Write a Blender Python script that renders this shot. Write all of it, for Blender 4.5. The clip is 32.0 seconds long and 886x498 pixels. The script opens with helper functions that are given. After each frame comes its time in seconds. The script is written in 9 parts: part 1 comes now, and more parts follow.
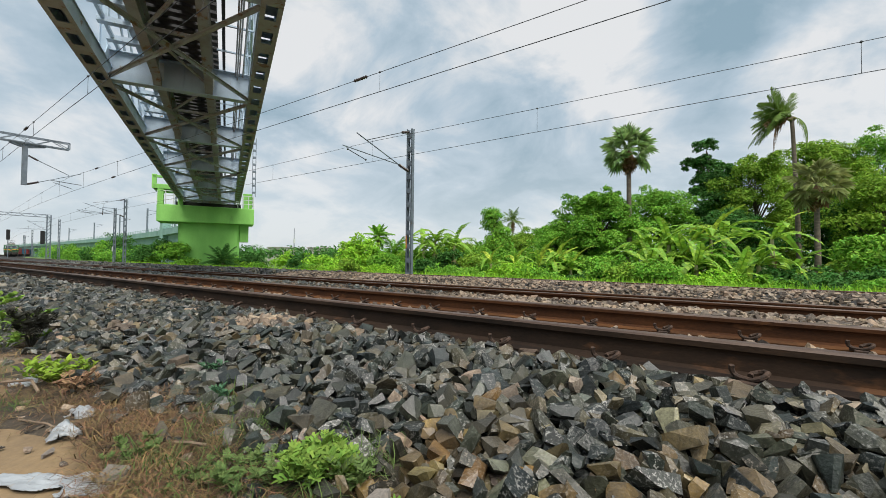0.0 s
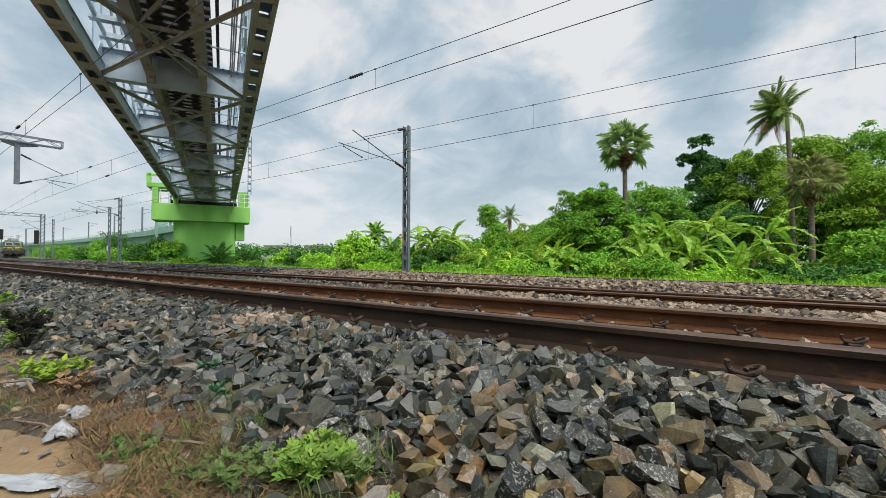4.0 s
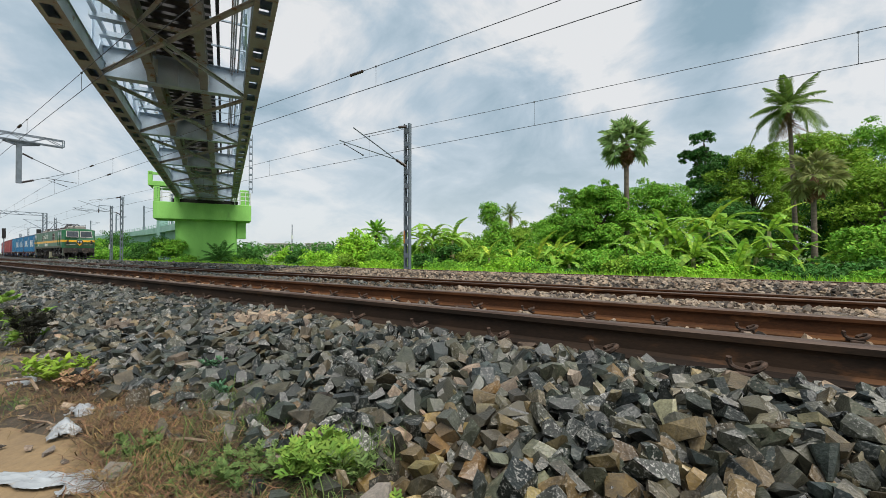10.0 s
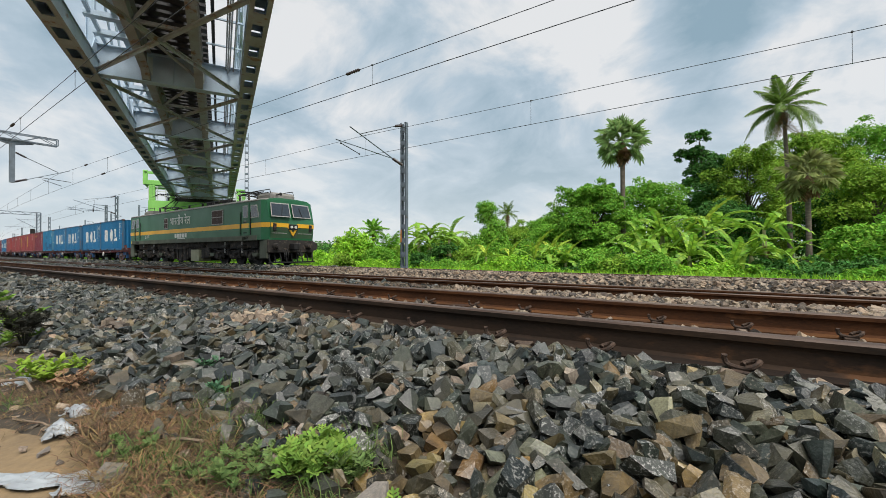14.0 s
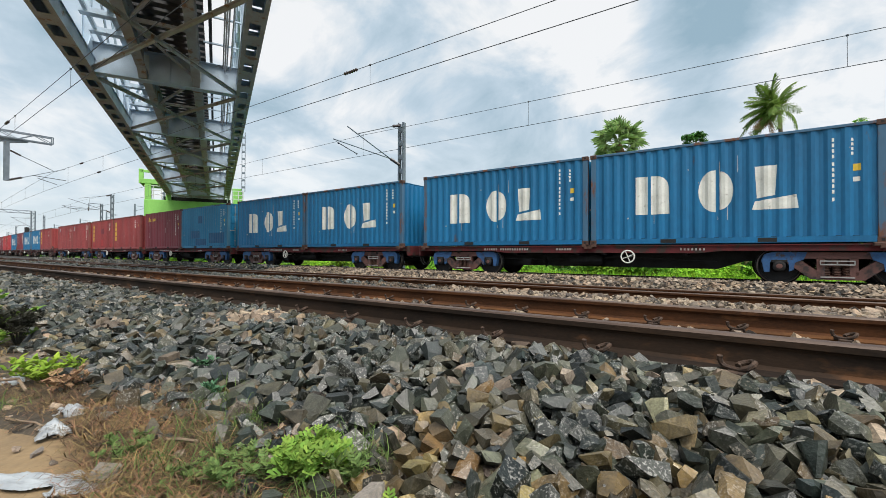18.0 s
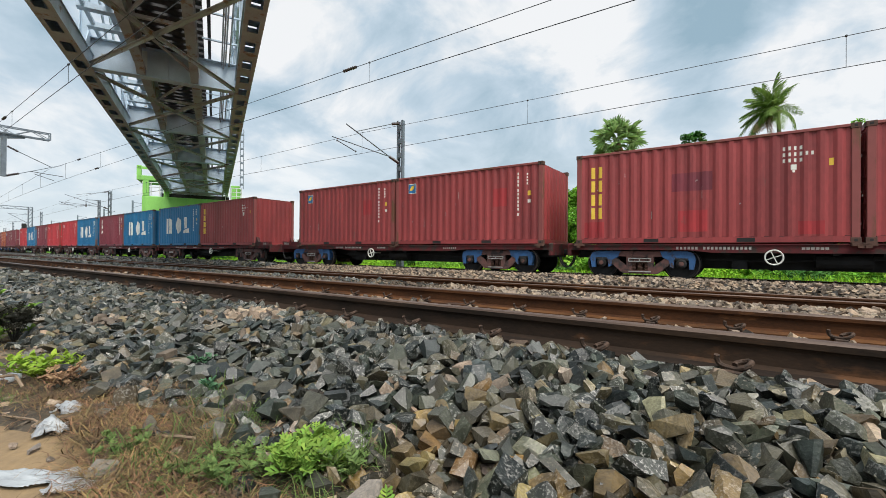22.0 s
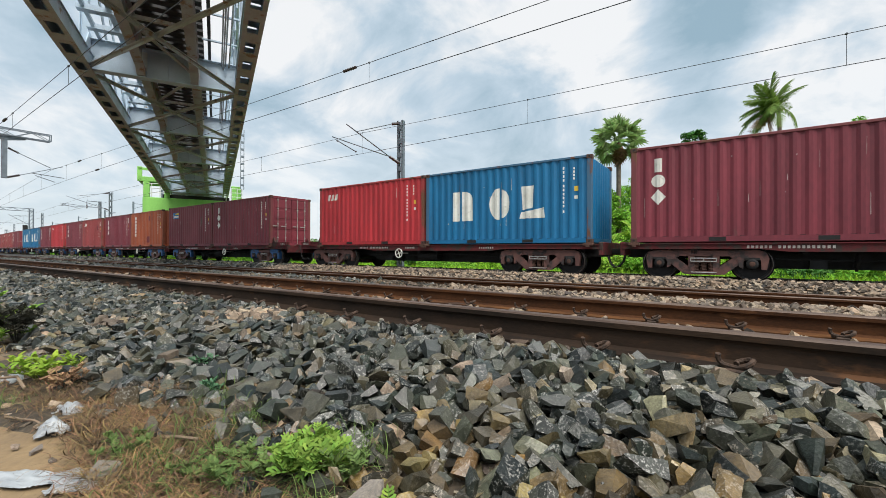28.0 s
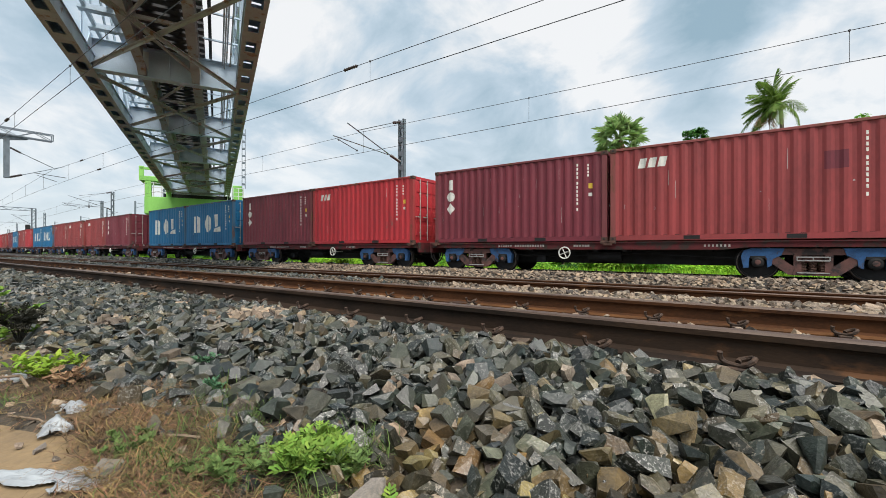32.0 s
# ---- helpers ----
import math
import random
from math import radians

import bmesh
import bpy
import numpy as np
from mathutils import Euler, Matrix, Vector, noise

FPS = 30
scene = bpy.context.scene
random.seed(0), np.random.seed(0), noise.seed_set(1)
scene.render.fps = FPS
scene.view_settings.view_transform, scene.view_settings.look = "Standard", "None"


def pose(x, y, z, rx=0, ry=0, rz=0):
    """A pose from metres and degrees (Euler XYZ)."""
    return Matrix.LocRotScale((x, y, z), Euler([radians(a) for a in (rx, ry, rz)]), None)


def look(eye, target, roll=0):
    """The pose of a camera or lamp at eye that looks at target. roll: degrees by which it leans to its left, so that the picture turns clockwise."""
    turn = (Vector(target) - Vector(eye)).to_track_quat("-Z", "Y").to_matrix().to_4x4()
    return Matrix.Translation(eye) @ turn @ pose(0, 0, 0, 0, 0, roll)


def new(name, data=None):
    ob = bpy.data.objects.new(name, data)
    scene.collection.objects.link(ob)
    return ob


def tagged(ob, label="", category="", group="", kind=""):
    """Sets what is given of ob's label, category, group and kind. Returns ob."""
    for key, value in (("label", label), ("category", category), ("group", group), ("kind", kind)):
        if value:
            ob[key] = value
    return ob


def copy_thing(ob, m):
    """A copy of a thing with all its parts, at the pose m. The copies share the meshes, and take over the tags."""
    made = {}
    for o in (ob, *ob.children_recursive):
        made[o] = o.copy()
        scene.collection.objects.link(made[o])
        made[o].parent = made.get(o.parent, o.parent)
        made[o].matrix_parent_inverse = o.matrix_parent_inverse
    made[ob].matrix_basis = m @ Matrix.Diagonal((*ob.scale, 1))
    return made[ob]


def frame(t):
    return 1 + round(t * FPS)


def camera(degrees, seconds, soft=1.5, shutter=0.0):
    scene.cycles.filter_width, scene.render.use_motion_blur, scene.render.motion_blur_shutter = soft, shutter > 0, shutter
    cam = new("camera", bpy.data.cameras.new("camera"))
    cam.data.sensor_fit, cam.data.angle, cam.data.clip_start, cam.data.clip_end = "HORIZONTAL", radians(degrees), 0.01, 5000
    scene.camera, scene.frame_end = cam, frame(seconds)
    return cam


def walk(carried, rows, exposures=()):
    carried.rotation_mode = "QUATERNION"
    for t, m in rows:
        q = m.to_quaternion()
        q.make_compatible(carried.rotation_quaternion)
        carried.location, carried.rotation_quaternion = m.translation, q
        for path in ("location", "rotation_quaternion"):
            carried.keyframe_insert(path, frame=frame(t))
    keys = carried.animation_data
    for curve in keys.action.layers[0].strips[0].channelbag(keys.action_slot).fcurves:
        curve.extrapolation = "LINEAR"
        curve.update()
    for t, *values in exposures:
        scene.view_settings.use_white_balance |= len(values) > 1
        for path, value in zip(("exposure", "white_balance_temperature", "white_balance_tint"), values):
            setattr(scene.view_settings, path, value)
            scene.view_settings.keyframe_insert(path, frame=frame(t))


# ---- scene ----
EYE = (0.0, 0.0, 0.3585)
cam = camera(93.684, 32.0, soft=0.7)
# seconds, tilt, heading, lean of a camera that is held in one place
TURNS = [
(0.0, 91.318, 35.77, 0.545), (0.5, 91.35, 35.733, 0.435), (1.0, 91.455, 35.694, 0.458), (1.5, 91.415, 35.628, 0.497),
    (2.0, 91.263, 35.444, 0.58), (2.5, 91.117, 35.368, 0.439), (3.0, 91.012, 35.326, 0.374), (3.5, 90.965, 35.327, 0.28),
    (5.5, 90.74, 35.348, -0.002), (6.0, 90.625, 35.328, -0.02), (6.5, 90.492, 35.404, -0.172), (7.0, 90.506, 35.498, -0.219),
    (7.5, 90.598, 35.526, -0.138), (8.0, 90.584, 35.575, -0.085), (8.5, 90.652, 35.628, -0.002), (9.0, 90.644, 35.644, 0.04),
    (9.5, 90.624, 35.542, 0.038), (10.0, 90.6, 35.511, 0.009), (10.5, 90.556, 35.448, -0.078), (11.0, 90.567, 35.419, -0.142),
    (11.5, 90.505, 35.376, -0.144), (12.0, 90.487, 35.268, -0.155), (12.5, 90.499, 35.206, -0.197), (13.0, 90.472, 35.124, -0.168),
    (13.5, 90.461, 35.094, -0.091), (14.0, 90.456, 35.08, -0.103), (14.5, 90.477, 35.011, -0.064), (16.5, 90.543, 34.81, 0.109),
    (17.0, 90.622, 34.663, 0.213), (17.5, 90.593, 34.677, 0.196), (18.0, 90.501, 34.683, 0.129), (18.5, 90.486, 34.624, 0.126),
    (19.0, 90.464, 34.601, 0.149), (19.5, 90.422, 34.569, 0.206), (20.0, 90.365, 34.517, 0.209), (20.5, 90.412, 34.473, 0.256),
    (21.0, 90.391, 34.441, 0.339), (21.5, 90.286, 34.489, 0.368), (22.0, 90.264, 34.48, 0.405), (22.5, 90.214, 34.484, 0.442),
    (23.0, 90.217, 34.452, 0.462), (23.5, 90.2, 34.351, 0.523), (24.0, 90.169, 34.264, 0.58), (24.5, 90.08, 34.128, 0.513),
    (25.0, 90.035, 34.06, 0.352), (25.5, 90.111, 34.057, 0.32), (27.5, 90.24, 34.554, 0.173), (28.0, 90.24, 34.56, 0.175),
    (28.5, 90.249, 34.628, 0.137), (29.0, 90.249, 34.623, 0.143), (29.5, 90.266, 34.586, 0.12), (30.0, 90.203, 34.607, 0.022),
    (30.5, 90.172, 34.605, 0.022), (31.0, 90.152, 34.659, -0.001), (31.5, 90.1, 34.706, 0.015), (32.0, 90.057, 34.744, 0.051)]


def held(tilt, heading, lean):
    """Pose of the held camera: heading to the left of +y, tilt from straight down, lean to one side."""
    return Matrix.Translation(EYE) @ Euler((0, 0, radians(heading))).to_matrix().to_4x4() @ \
        Euler((radians(tilt), 0, 0)).to_matrix().to_4x4() @ Euler((0, 0, radians(lean))).to_matrix().to_4x4()


walk(cam, [(t, held(a, b, c)) for t, a, b, c in TURNS], exposures=[(0.0, 0.12), (14.5, 0.12), (17.0, 0.32), (32.0, 0.32)])

# ---- sky and sun ----
SUN_EL, SUN_AZ = 62.0, 118.0
world = bpy.data.worlds.new("cloudy_sky")
scene.world = world
world.use_nodes = True
wt = world.node_tree
wt.nodes.clear()


def wnode(kind, **sets):
    n = wt.nodes.new(kind)
    for k, v in sets.items():
        n.inputs[k].default_value = v
    return n


w_out = wt.nodes.new("ShaderNodeOutputWorld")
w_bg = wnode("ShaderNodeBackground", Strength=0.1)
w_sky = wt.nodes.new("ShaderNodeTexSky")
w_sky.sky_type, w_sky.sun_disc = "NISHITA", False
w_sky.sun_elevation, w_sky.sun_rotation = radians(SUN_EL), radians(SUN_AZ)
w_sky.dust_density = 2.0
w_tc = wt.nodes.new("ShaderNodeTexCoord")
w_sep = wt.nodes.new("ShaderNodeSeparateXYZ")
wt.links.new(w_tc.outputs["Generated"], w_sep.inputs[0])


def wmath(op, a, b=None):
    n = wt.nodes.new("ShaderNodeMath")
    n.operation = op
    for i, v in enumerate((a, b)):
        if v is None:
            continue
        if isinstance(v, (int, float)):
            n.inputs[i].default_value = v
        else:
            wt.links.new(v, n.inputs[i])
    return n.outputs[0]


# cloud sheet: the direction laid on a flat layer overhead
w_den = wmath("ADD", wmath("MAXIMUM", w_sep.outputs[2], 0.0), 0.4)
w_comb = wt.nodes.new("ShaderNodeCombineXYZ")
wt.links.new(wmath("DIVIDE", w_sep.outputs[0], w_den), w_comb.inputs[0])
wt.links.new(wmath("DIVIDE", w_sep.outputs[1], w_den), w_comb.inputs[1])
w_comb.inputs[2].default_value = 2.3
w_big = wnode("ShaderNodeTexNoise", Scale=2.4, Detail=9.0, Roughness=0.57, Distortion=0.35)
w_fine = wnode("ShaderNodeTexNoise", Scale=0.55, Detail=3.0, Roughness=0.5, Distortion=0.2)
wt.links.new(w_comb.outputs[0], w_big.inputs["Vector"])
wt.links.new(w_comb.outputs[0], w_fine.inputs["Vector"])
w_ramp = wt.nodes.new("ShaderNodeValToRGB")
el = w_ramp.color_ramp.elements
el[0].position, el[0].color = 0.33, (2.7, 3.9, 4.7, 1)
el[1].position, el[1].color = 0.61, (7.75, 7.85, 7.9, 1)
e = el.new(0.48)
e.color = (4.6, 5.6, 6.4, 1)
w_cover = wmath("ADD", wmath("SUBTRACT", wmath("MULTIPLY", w_big.outputs[0], 1.0), 0.1), wmath("MULTIPLY", w_fine.outputs[0], 0.2))
# banks of thicker and thinner cloud: direction, amount, spread
for w_dir, w_amt, w_wide in (((-0.945, 0.203, 0.255), 0.06, 0.05), ((-0.655, 0.613, 0.442), 0.07, 0.06), ((-0.308, 0.817, 0.487), 0.12, 0.05), ((0.155, 0.94, 0.315), 0.13, 0.016),
                             ((-0.368, 0.871, 0.327), -0.11, 0.022), ((-0.05, 0.948, 0.319), -0.085, 0.03), ((-0.234, 0.873, 0.427), 0.065, 0.03), ((0.035, 0.9, 0.436), -0.05, 0.02), ((0.07, 0.975, 0.2), -0.05, 0.012), ((-0.075, 0.905, 0.41), -0.07, 0.012), ((-0.635, 0.663, 0.397), -0.05, 0.02), ((-0.922, 0.155, 0.354), -0.1, 0.015), ((-0.517, 0.803, 0.297), -0.03, 0.03)):
    w_dot = wt.nodes.new("ShaderNodeVectorMath")
    w_dot.operation = "DOT_PRODUCT"
    wt.links.new(w_tc.outputs["Generated"], w_dot.inputs[0])
    w_dot.inputs[1].default_value = w_dir
    w_near = wmath("MAXIMUM", wmath("SUBTRACT", 1.0, wmath("DIVIDE", wmath("SUBTRACT", 1.0, w_dot.outputs["Value"]), w_wide)), 0.0)
    w_cover = wmath("ADD", w_cover, wmath("MULTIPLY", w_near, w_amt))
wt.links.new(w_cover, w_ramp.inputs[0])
w_haze = wt.nodes.new("ShaderNodeMix")
w_haze.data_type = "RGBA"
wt.links.new(wmath("MULTIPLY", wmath("SUBTRACT", 1.0, wmath("MINIMUM", wmath("MULTIPLY", wmath("ABSOLUTE", w_sep.outputs[2]), 3.2), 1.0)), 0.75), w_haze.inputs[0])
wt.links.new(w_ramp.outputs[0], w_haze.inputs[6])
w_haze.inputs[7].default_value = (6.8, 7.4, 7.75, 1)
w_mix = wt.nodes.new("ShaderNodeMix")
w_mix.data_type = "RGBA"
w_mix.inputs[0].default_value = 0.9
wt.links.new(w_sky.outputs[0], w_mix.inputs[6])
wt.links.new(w_haze.outputs[2], w_mix.inputs[7])
wt.links.new(w_mix.outputs[2], w_bg.inputs[0])
wt.links.new(w_bg.outputs[0], w_out.inputs[0])

sun = new("sun", bpy.data.lights.new("sun", "SUN"))
sun.data.energy, sun.data.angle, sun.data.color = 4.9, radians(50), (1.0, 0.96, 0.9)
_d = Vector((math.sin(radians(SUN_AZ)) * math.cos(radians(SUN_EL)), math.cos(radians(SUN_AZ)) * math.cos(radians(SUN_EL)), math.sin(radians(SUN_EL))))
sun.matrix_world = look(_d * 200, (0, 0, 0))

# ---- materials ----
MATS = {}


def mat(name, c1, c2=None, rough=0.7, metal=0.0, scale=8.0, fine=60.0, bump=0.15, spots=None, spot_scale=3.0, spot_at=0.62, vary=0.0, island=0.0, coords="Object", stretch=(1, 1, 1), sheen=0.5, trans=0.0, shift=False):
    """Two colours mixed by noise at two scales, optional stains, and a fine bump."""
    if name in MATS:
        return MATS[name]
    c2 = c2 or tuple(v * 0.72 for v in c1)
    m = bpy.data.materials.new(name)
    m.use_nodes = True
    nt = m.node_tree
    L = nt.links.new
    b = nt.nodes["Principled BSDF"]
    tc = nt.nodes.new("ShaderNodeTexCoord")
    mp = nt.nodes.new("ShaderNodeMapping")
    mp.inputs["Scale"].default_value = stretch
    L(tc.outputs[coords], mp.inputs[0])
    if shift:  # each object has its own piece of the pattern
        oi = nt.nodes.new("ShaderNodeObjectInfo")
        sc = nt.nodes.new("ShaderNodeVectorMath")
        sc.operation = "SCALE"
        sc.inputs[0].default_value = (37.0, 19.0, 53.0)
        L(oi.outputs["Random"], sc.inputs["Scale"])
        L(sc.outputs[0], mp.inputs["Location"])
    n1 = nt.nodes.new("ShaderNodeTexNoise")
    n1.inputs["Scale"].default_value, n1.inputs["Detail"].default_value = scale, 5.0
    n2 = nt.nodes.new("ShaderNodeTexNoise")
    n2.inputs["Scale"].default_value, n2.inputs["Detail"].default_value = fine, 3.0
    L(mp.outputs[0], n1.inputs["Vector"])
    L(mp.outputs[0], n2.inputs["Vector"])
    add = nt.nodes.new("ShaderNodeMath")
    add.operation = "MULTIPLY_ADD"
    L(n2.outputs[0], add.inputs[0])
    add.inputs[1].default_value = 0.4
    L(n1.outputs[0], add.inputs[2])
    rp = nt.nodes.new("ShaderNodeMapRange")
    rp.inputs[1].default_value, rp.inputs[2].default_value = 0.5, 0.9
    L(add.outputs[0], rp.inputs[0])
    mx = nt.nodes.new("ShaderNodeMix")
    mx.data_type = "RGBA"
    mx.inputs[6].default_value, mx.inputs[7].default_value = (*c1, 1), (*c2, 1)
    L(rp.outputs[0], mx.inputs[0])
    col = mx.outputs[2]
    if spots:
        n3 = nt.nodes.new("ShaderNodeTexNoise")
        n3.inputs["Scale"].default_value, n3.inputs["Detail"].default_value, n3.inputs["Roughness"].default_value = spot_scale, 7.0, 0.65
        L(mp.outputs[0], n3.inputs["Vector"])
        r3 = nt.nodes.new("ShaderNodeMapRange")
        r3.inputs[1].default_value, r3.inputs[2].default_value = spot_at, spot_at + 0.08
        L(n3.outputs[0], r3.inputs[0])
        m3 = nt.nodes.new("ShaderNodeMix")
        m3.data_type = "RGBA"
        m3.inputs[7].default_value = (*spots, 1)
        L(r3.outputs[0], m3.inputs[0])
        L(col, m3.inputs[6])
        col = m3.outputs[2]
    if vary or island:
        hs = nt.nodes.new("ShaderNodeHueSaturation")
        if island:
            src = nt.nodes.new("ShaderNodeNewGeometry").outputs["Random Per Island"]
        else:
            src = nt.nodes.new("ShaderNodeObjectInfo").outputs["Random"]
        amount = island or vary
        mr = nt.nodes.new("ShaderNodeMapRange")
        mr.inputs[3].default_value, mr.inputs[4].default_value = 1 - amount, 1 + amount
        L(src, mr.inputs[0])
        L(mr.outputs[0], hs.inputs["Value"])
        mh = nt.nodes.new("ShaderNodeMath")
        mh.operation = "MULTIPLY_ADD"
        mh.inputs[1].default_value, mh.inputs[2].default_value = 37.7, 0.0
        L(src, mh.inputs[0])
        fr = nt.nodes.new("ShaderNodeMath")
        fr.operation = "FRACT"
        L(mh.outputs[0], fr.inputs[0])
        mh2 = nt.nodes.new("ShaderNodeMapRange")
        mh2.inputs[3].default_value, mh2.inputs[4].default_value = 0.5 - amount * 0.05, 0.5 + amount * 0.05
        L(fr.outputs[0], mh2.inputs[0])
        L(mh2.outputs[0], hs.inputs["Hue"])
        L(col, hs.inputs["Color"])
        col = hs.outputs[0]
    L(col, b.inputs["Base Color"])
    rr = nt.nodes.new("ShaderNodeMapRange")
    rr.inputs[3].default_value, rr.inputs[4].default_value = max(0.02, rough - 0.12), min(1.0, rough + 0.12)
    L(n1.outputs[0], rr.inputs[0])
    L(rr.outputs[0], b.inputs["Roughness"])
    b.inputs["Metallic"].default_value = metal
    b.inputs["Specular IOR Level"].default_value = sheen
    if bump:
        bp = nt.nodes.new("ShaderNodeBump")
        bp.inputs["Strength"].default_value, bp.inputs["Distance"].default_value = bump, 0.02
        L(add.outputs[0], bp.inputs["Height"])
        L(bp.outputs[0], b.inputs["Normal"])
    if trans:
        tl = nt.nodes.new("ShaderNodeBsdfTranslucent")
        L(col, tl.inputs["Color"])
        ms = nt.nodes.new("ShaderNodeMixShader")
        ms.inputs[0].default_value = trans
        L(b.outputs[0], ms.inputs[1])
        L(tl.outputs[0], ms.inputs[2])
        L(ms.outputs[0], nt.nodes["Material Output"].inputs["Surface"])
    MATS[name] = m
    return m


# ---- mesh helpers ----
def link(name, bm, material, parent=None, label="", smooth=False, at=None):
    me = bpy.data.meshes.new(name)
    bm.normal_update()
    bm.to_mesh(me)
    bm.free()
    for p in me.polygons:
        p.use_smooth = smooth
    for mm in (material if isinstance(material, (list, tuple)) else [material]):
        me.materials.append(mm)
    ob = new(name, me)
    if parent is not None:
        ob.parent = parent
    if at is not None:
        ob.matrix_basis = at
    if label:
        ob["label"] = label
    return ob


def part(name, bm, material, parent, label="", smooth=False, at=None):
    return link(name, bm, material, parent, label, smooth, at)


def again(ob, at, parent=None):
    """Another object on the same mesh."""
    o = new(ob.name.split(".")[0], ob.data)
    o.parent = parent if parent is not None else ob.parent
    o.matrix_basis = at
    return o


def thing(name, at=None, **tags):
    ob = new(name)
    if at is not None:
        ob.matrix_basis = at
    return tagged(ob, **tags)


def box(bm, x0, x1, y0, y1, z0, z1, bevel=0.0, mi=0):
    vs = [bm.verts.new(p) for p in ((x0, y0, z0), (x1, y0, z0), (x1, y1, z0), (x0, y1, z0), (x0, y0, z1), (x1, y0, z1), (x1, y1, z1), (x0, y1, z1))]
    fs = [bm.faces.new([vs[i] for i in f]) for f in ((3, 2, 1, 0), (4, 5, 6, 7), (0, 1, 5, 4), (1, 2, 6, 5), (2, 3, 7, 6), (3, 0, 4, 7))]
    for f in fs:
        f.material_index = mi
    if bevel:
        es = list({e for f in fs for e in f.edges})
        r = bmesh.ops.bevel(bm, geom=es, offset=bevel, segments=1, affect="EDGES", profile=0.5)
        for f in r["faces"]:
            f.material_index = mi
    return vs


def boxed(*a, **k):
    bm = bmesh.new()
    box(bm, *a, **k)
    return bm


def bar(bm, a, b, w, h=None, mi=0, up=(0, 0, 1)):
    """A straight bar of section w by h from a to b."""
    h = h or w
    a, b = Vector(a), Vector(b)
    d = (b - a).normalized()
    u = Vector(up)
    if abs(d.dot(u)) > 0.98:
        u = Vector((0, 1, 0))
    s = d.cross(u).normalized()
    u = s.cross(d)
    vs = []
    for p in (a, b):
        for i, j in ((-1, -1), (1, -1), (1, 1), (-1, 1)):
            vs.append(bm.verts.new(p + s * (i * w / 2) + u * (j * h / 2)))
    for f in ((3, 2, 1, 0), (4, 5, 6, 7), (0, 1, 5, 4), (1, 2, 6, 5), (2, 3, 7, 6), (3, 0, 4, 7)):
        bm.faces.new([vs[i] for i in f]).material_index = mi


def tube(bm, pts, r, seg=6, cap=True, mi=0):
    """A tube along points; r a number or one for each point."""
    pts = [Vector(p) for p in pts]
    rs = r if isinstance(r, (list, tuple)) else [r] * len(pts)
    rings = []
    prev = None
    for i, p in enumerate(pts):
        d = (pts[min(i + 1, len(pts) - 1)] - pts[max(i - 1, 0)]).normalized()
        ref = prev if prev is not None else (Vector((0, 0, 1)) if abs(d.z) < 0.9 else Vector((1, 0, 0)))
        s = d.cross(ref).normalized() if d.cross(ref).length > 1e-4 else d.orthogonal().normalized()
        u = s.cross(d)
        prev = u
        rings.append([bm.verts.new(p + (s * math.cos(k * 2 * math.pi / seg) + u * math.sin(k * 2 * math.pi / seg)) * rs[i]) for k in range(seg)])
    for a, b in zip(rings, rings[1:]):
        for k in range(seg):
            bm.faces.new((a[k], a[(k + 1) % seg], b[(k + 1) % seg], b[k])).material_index = mi
    if cap:
        bm.faces.new(rings[0][::-1]).material_index = mi
        bm.faces.new(rings[-1]).material_index = mi


def prism(bm, outline, y0, y1, axis="y", mi=0):
    """An outline of (x, z) pairs pushed along y (or (y, z) along x)."""
    if axis == "y":
        P = lambda a, z, q: (a, q, z)
    else:
        P = lambda a, z, q: (q, a, z)
    A = [bm.verts.new(P(a, z, y0)) for a, z in outline]
    B = [bm.verts.new(P(a, z, y1)) for a, z in outline]
    n = len(A)
    for k in range(n):
        bm.faces.new((A[k], A[(k + 1) % n], B[(k + 1) % n], B[k])).material_index = mi
    bm.faces.new(A[::-1]).material_index = mi
    bm.faces.new(B).material_index = mi
    bmesh.ops.recalc_face_normals(bm, faces=bm.faces[:])


def fast_mesh(name, verts, faces, material, parent=None, smooth=False):
    me = bpy.data.meshes.new(name)
    me.from_pydata(verts, [], faces)
    me.validate()
    for p in me.polygons:
        p.use_smooth = smooth
    for mm in (material if isinstance(material, (list, tuple)) else [material]):
        me.materials.append(mm)
    ob = new(name, me)
    if parent is not None:
        ob.parent = parent
    return ob


# ---- plan: the tracks bend away with one curvature ----
BEND = 0.7462e-3


def bend(x):
    return BEND * x * x / 2


def on_line(x, d, z=0.0):
    """Pose at x on the line that passes d metres from the camera, turned along it."""
    return pose(x, d + bend(x), z, 0, 0, math.degrees(math.atan(BEND * x)))


T1, T2, T3 = 3.166, 8.374, 13.583  # centre lines
Z1, Z2, Z3 = (0.0, -0.085), (-0.262, -0.347), (-0.36, -0.36)  # rail tops, near and far rail

# ---- ground: one sheet, shaped across the tracks ----
M_DIRT = mat("sandy_dirt", (0.22, 0.15, 0.075), (0.13, 0.09, 0.05), rough=0.95, scale=3.0, fine=45, bump=0.5, spots=(0.13, 0.1, 0.07), spot_scale=2.2, spot_at=0.6)
# bed near black: the shade between the stones is put into its colour
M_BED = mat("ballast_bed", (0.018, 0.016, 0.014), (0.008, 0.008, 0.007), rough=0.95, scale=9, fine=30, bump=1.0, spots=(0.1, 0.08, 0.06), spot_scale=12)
M_FIELD = mat("field_grass", (0.11, 0.17, 0.04), (0.06, 0.11, 0.025), rough=0.95, scale=0.6, fine=9, bump=0.8, spots=(0.2, 0.2, 0.07), spot_scale=0.3)
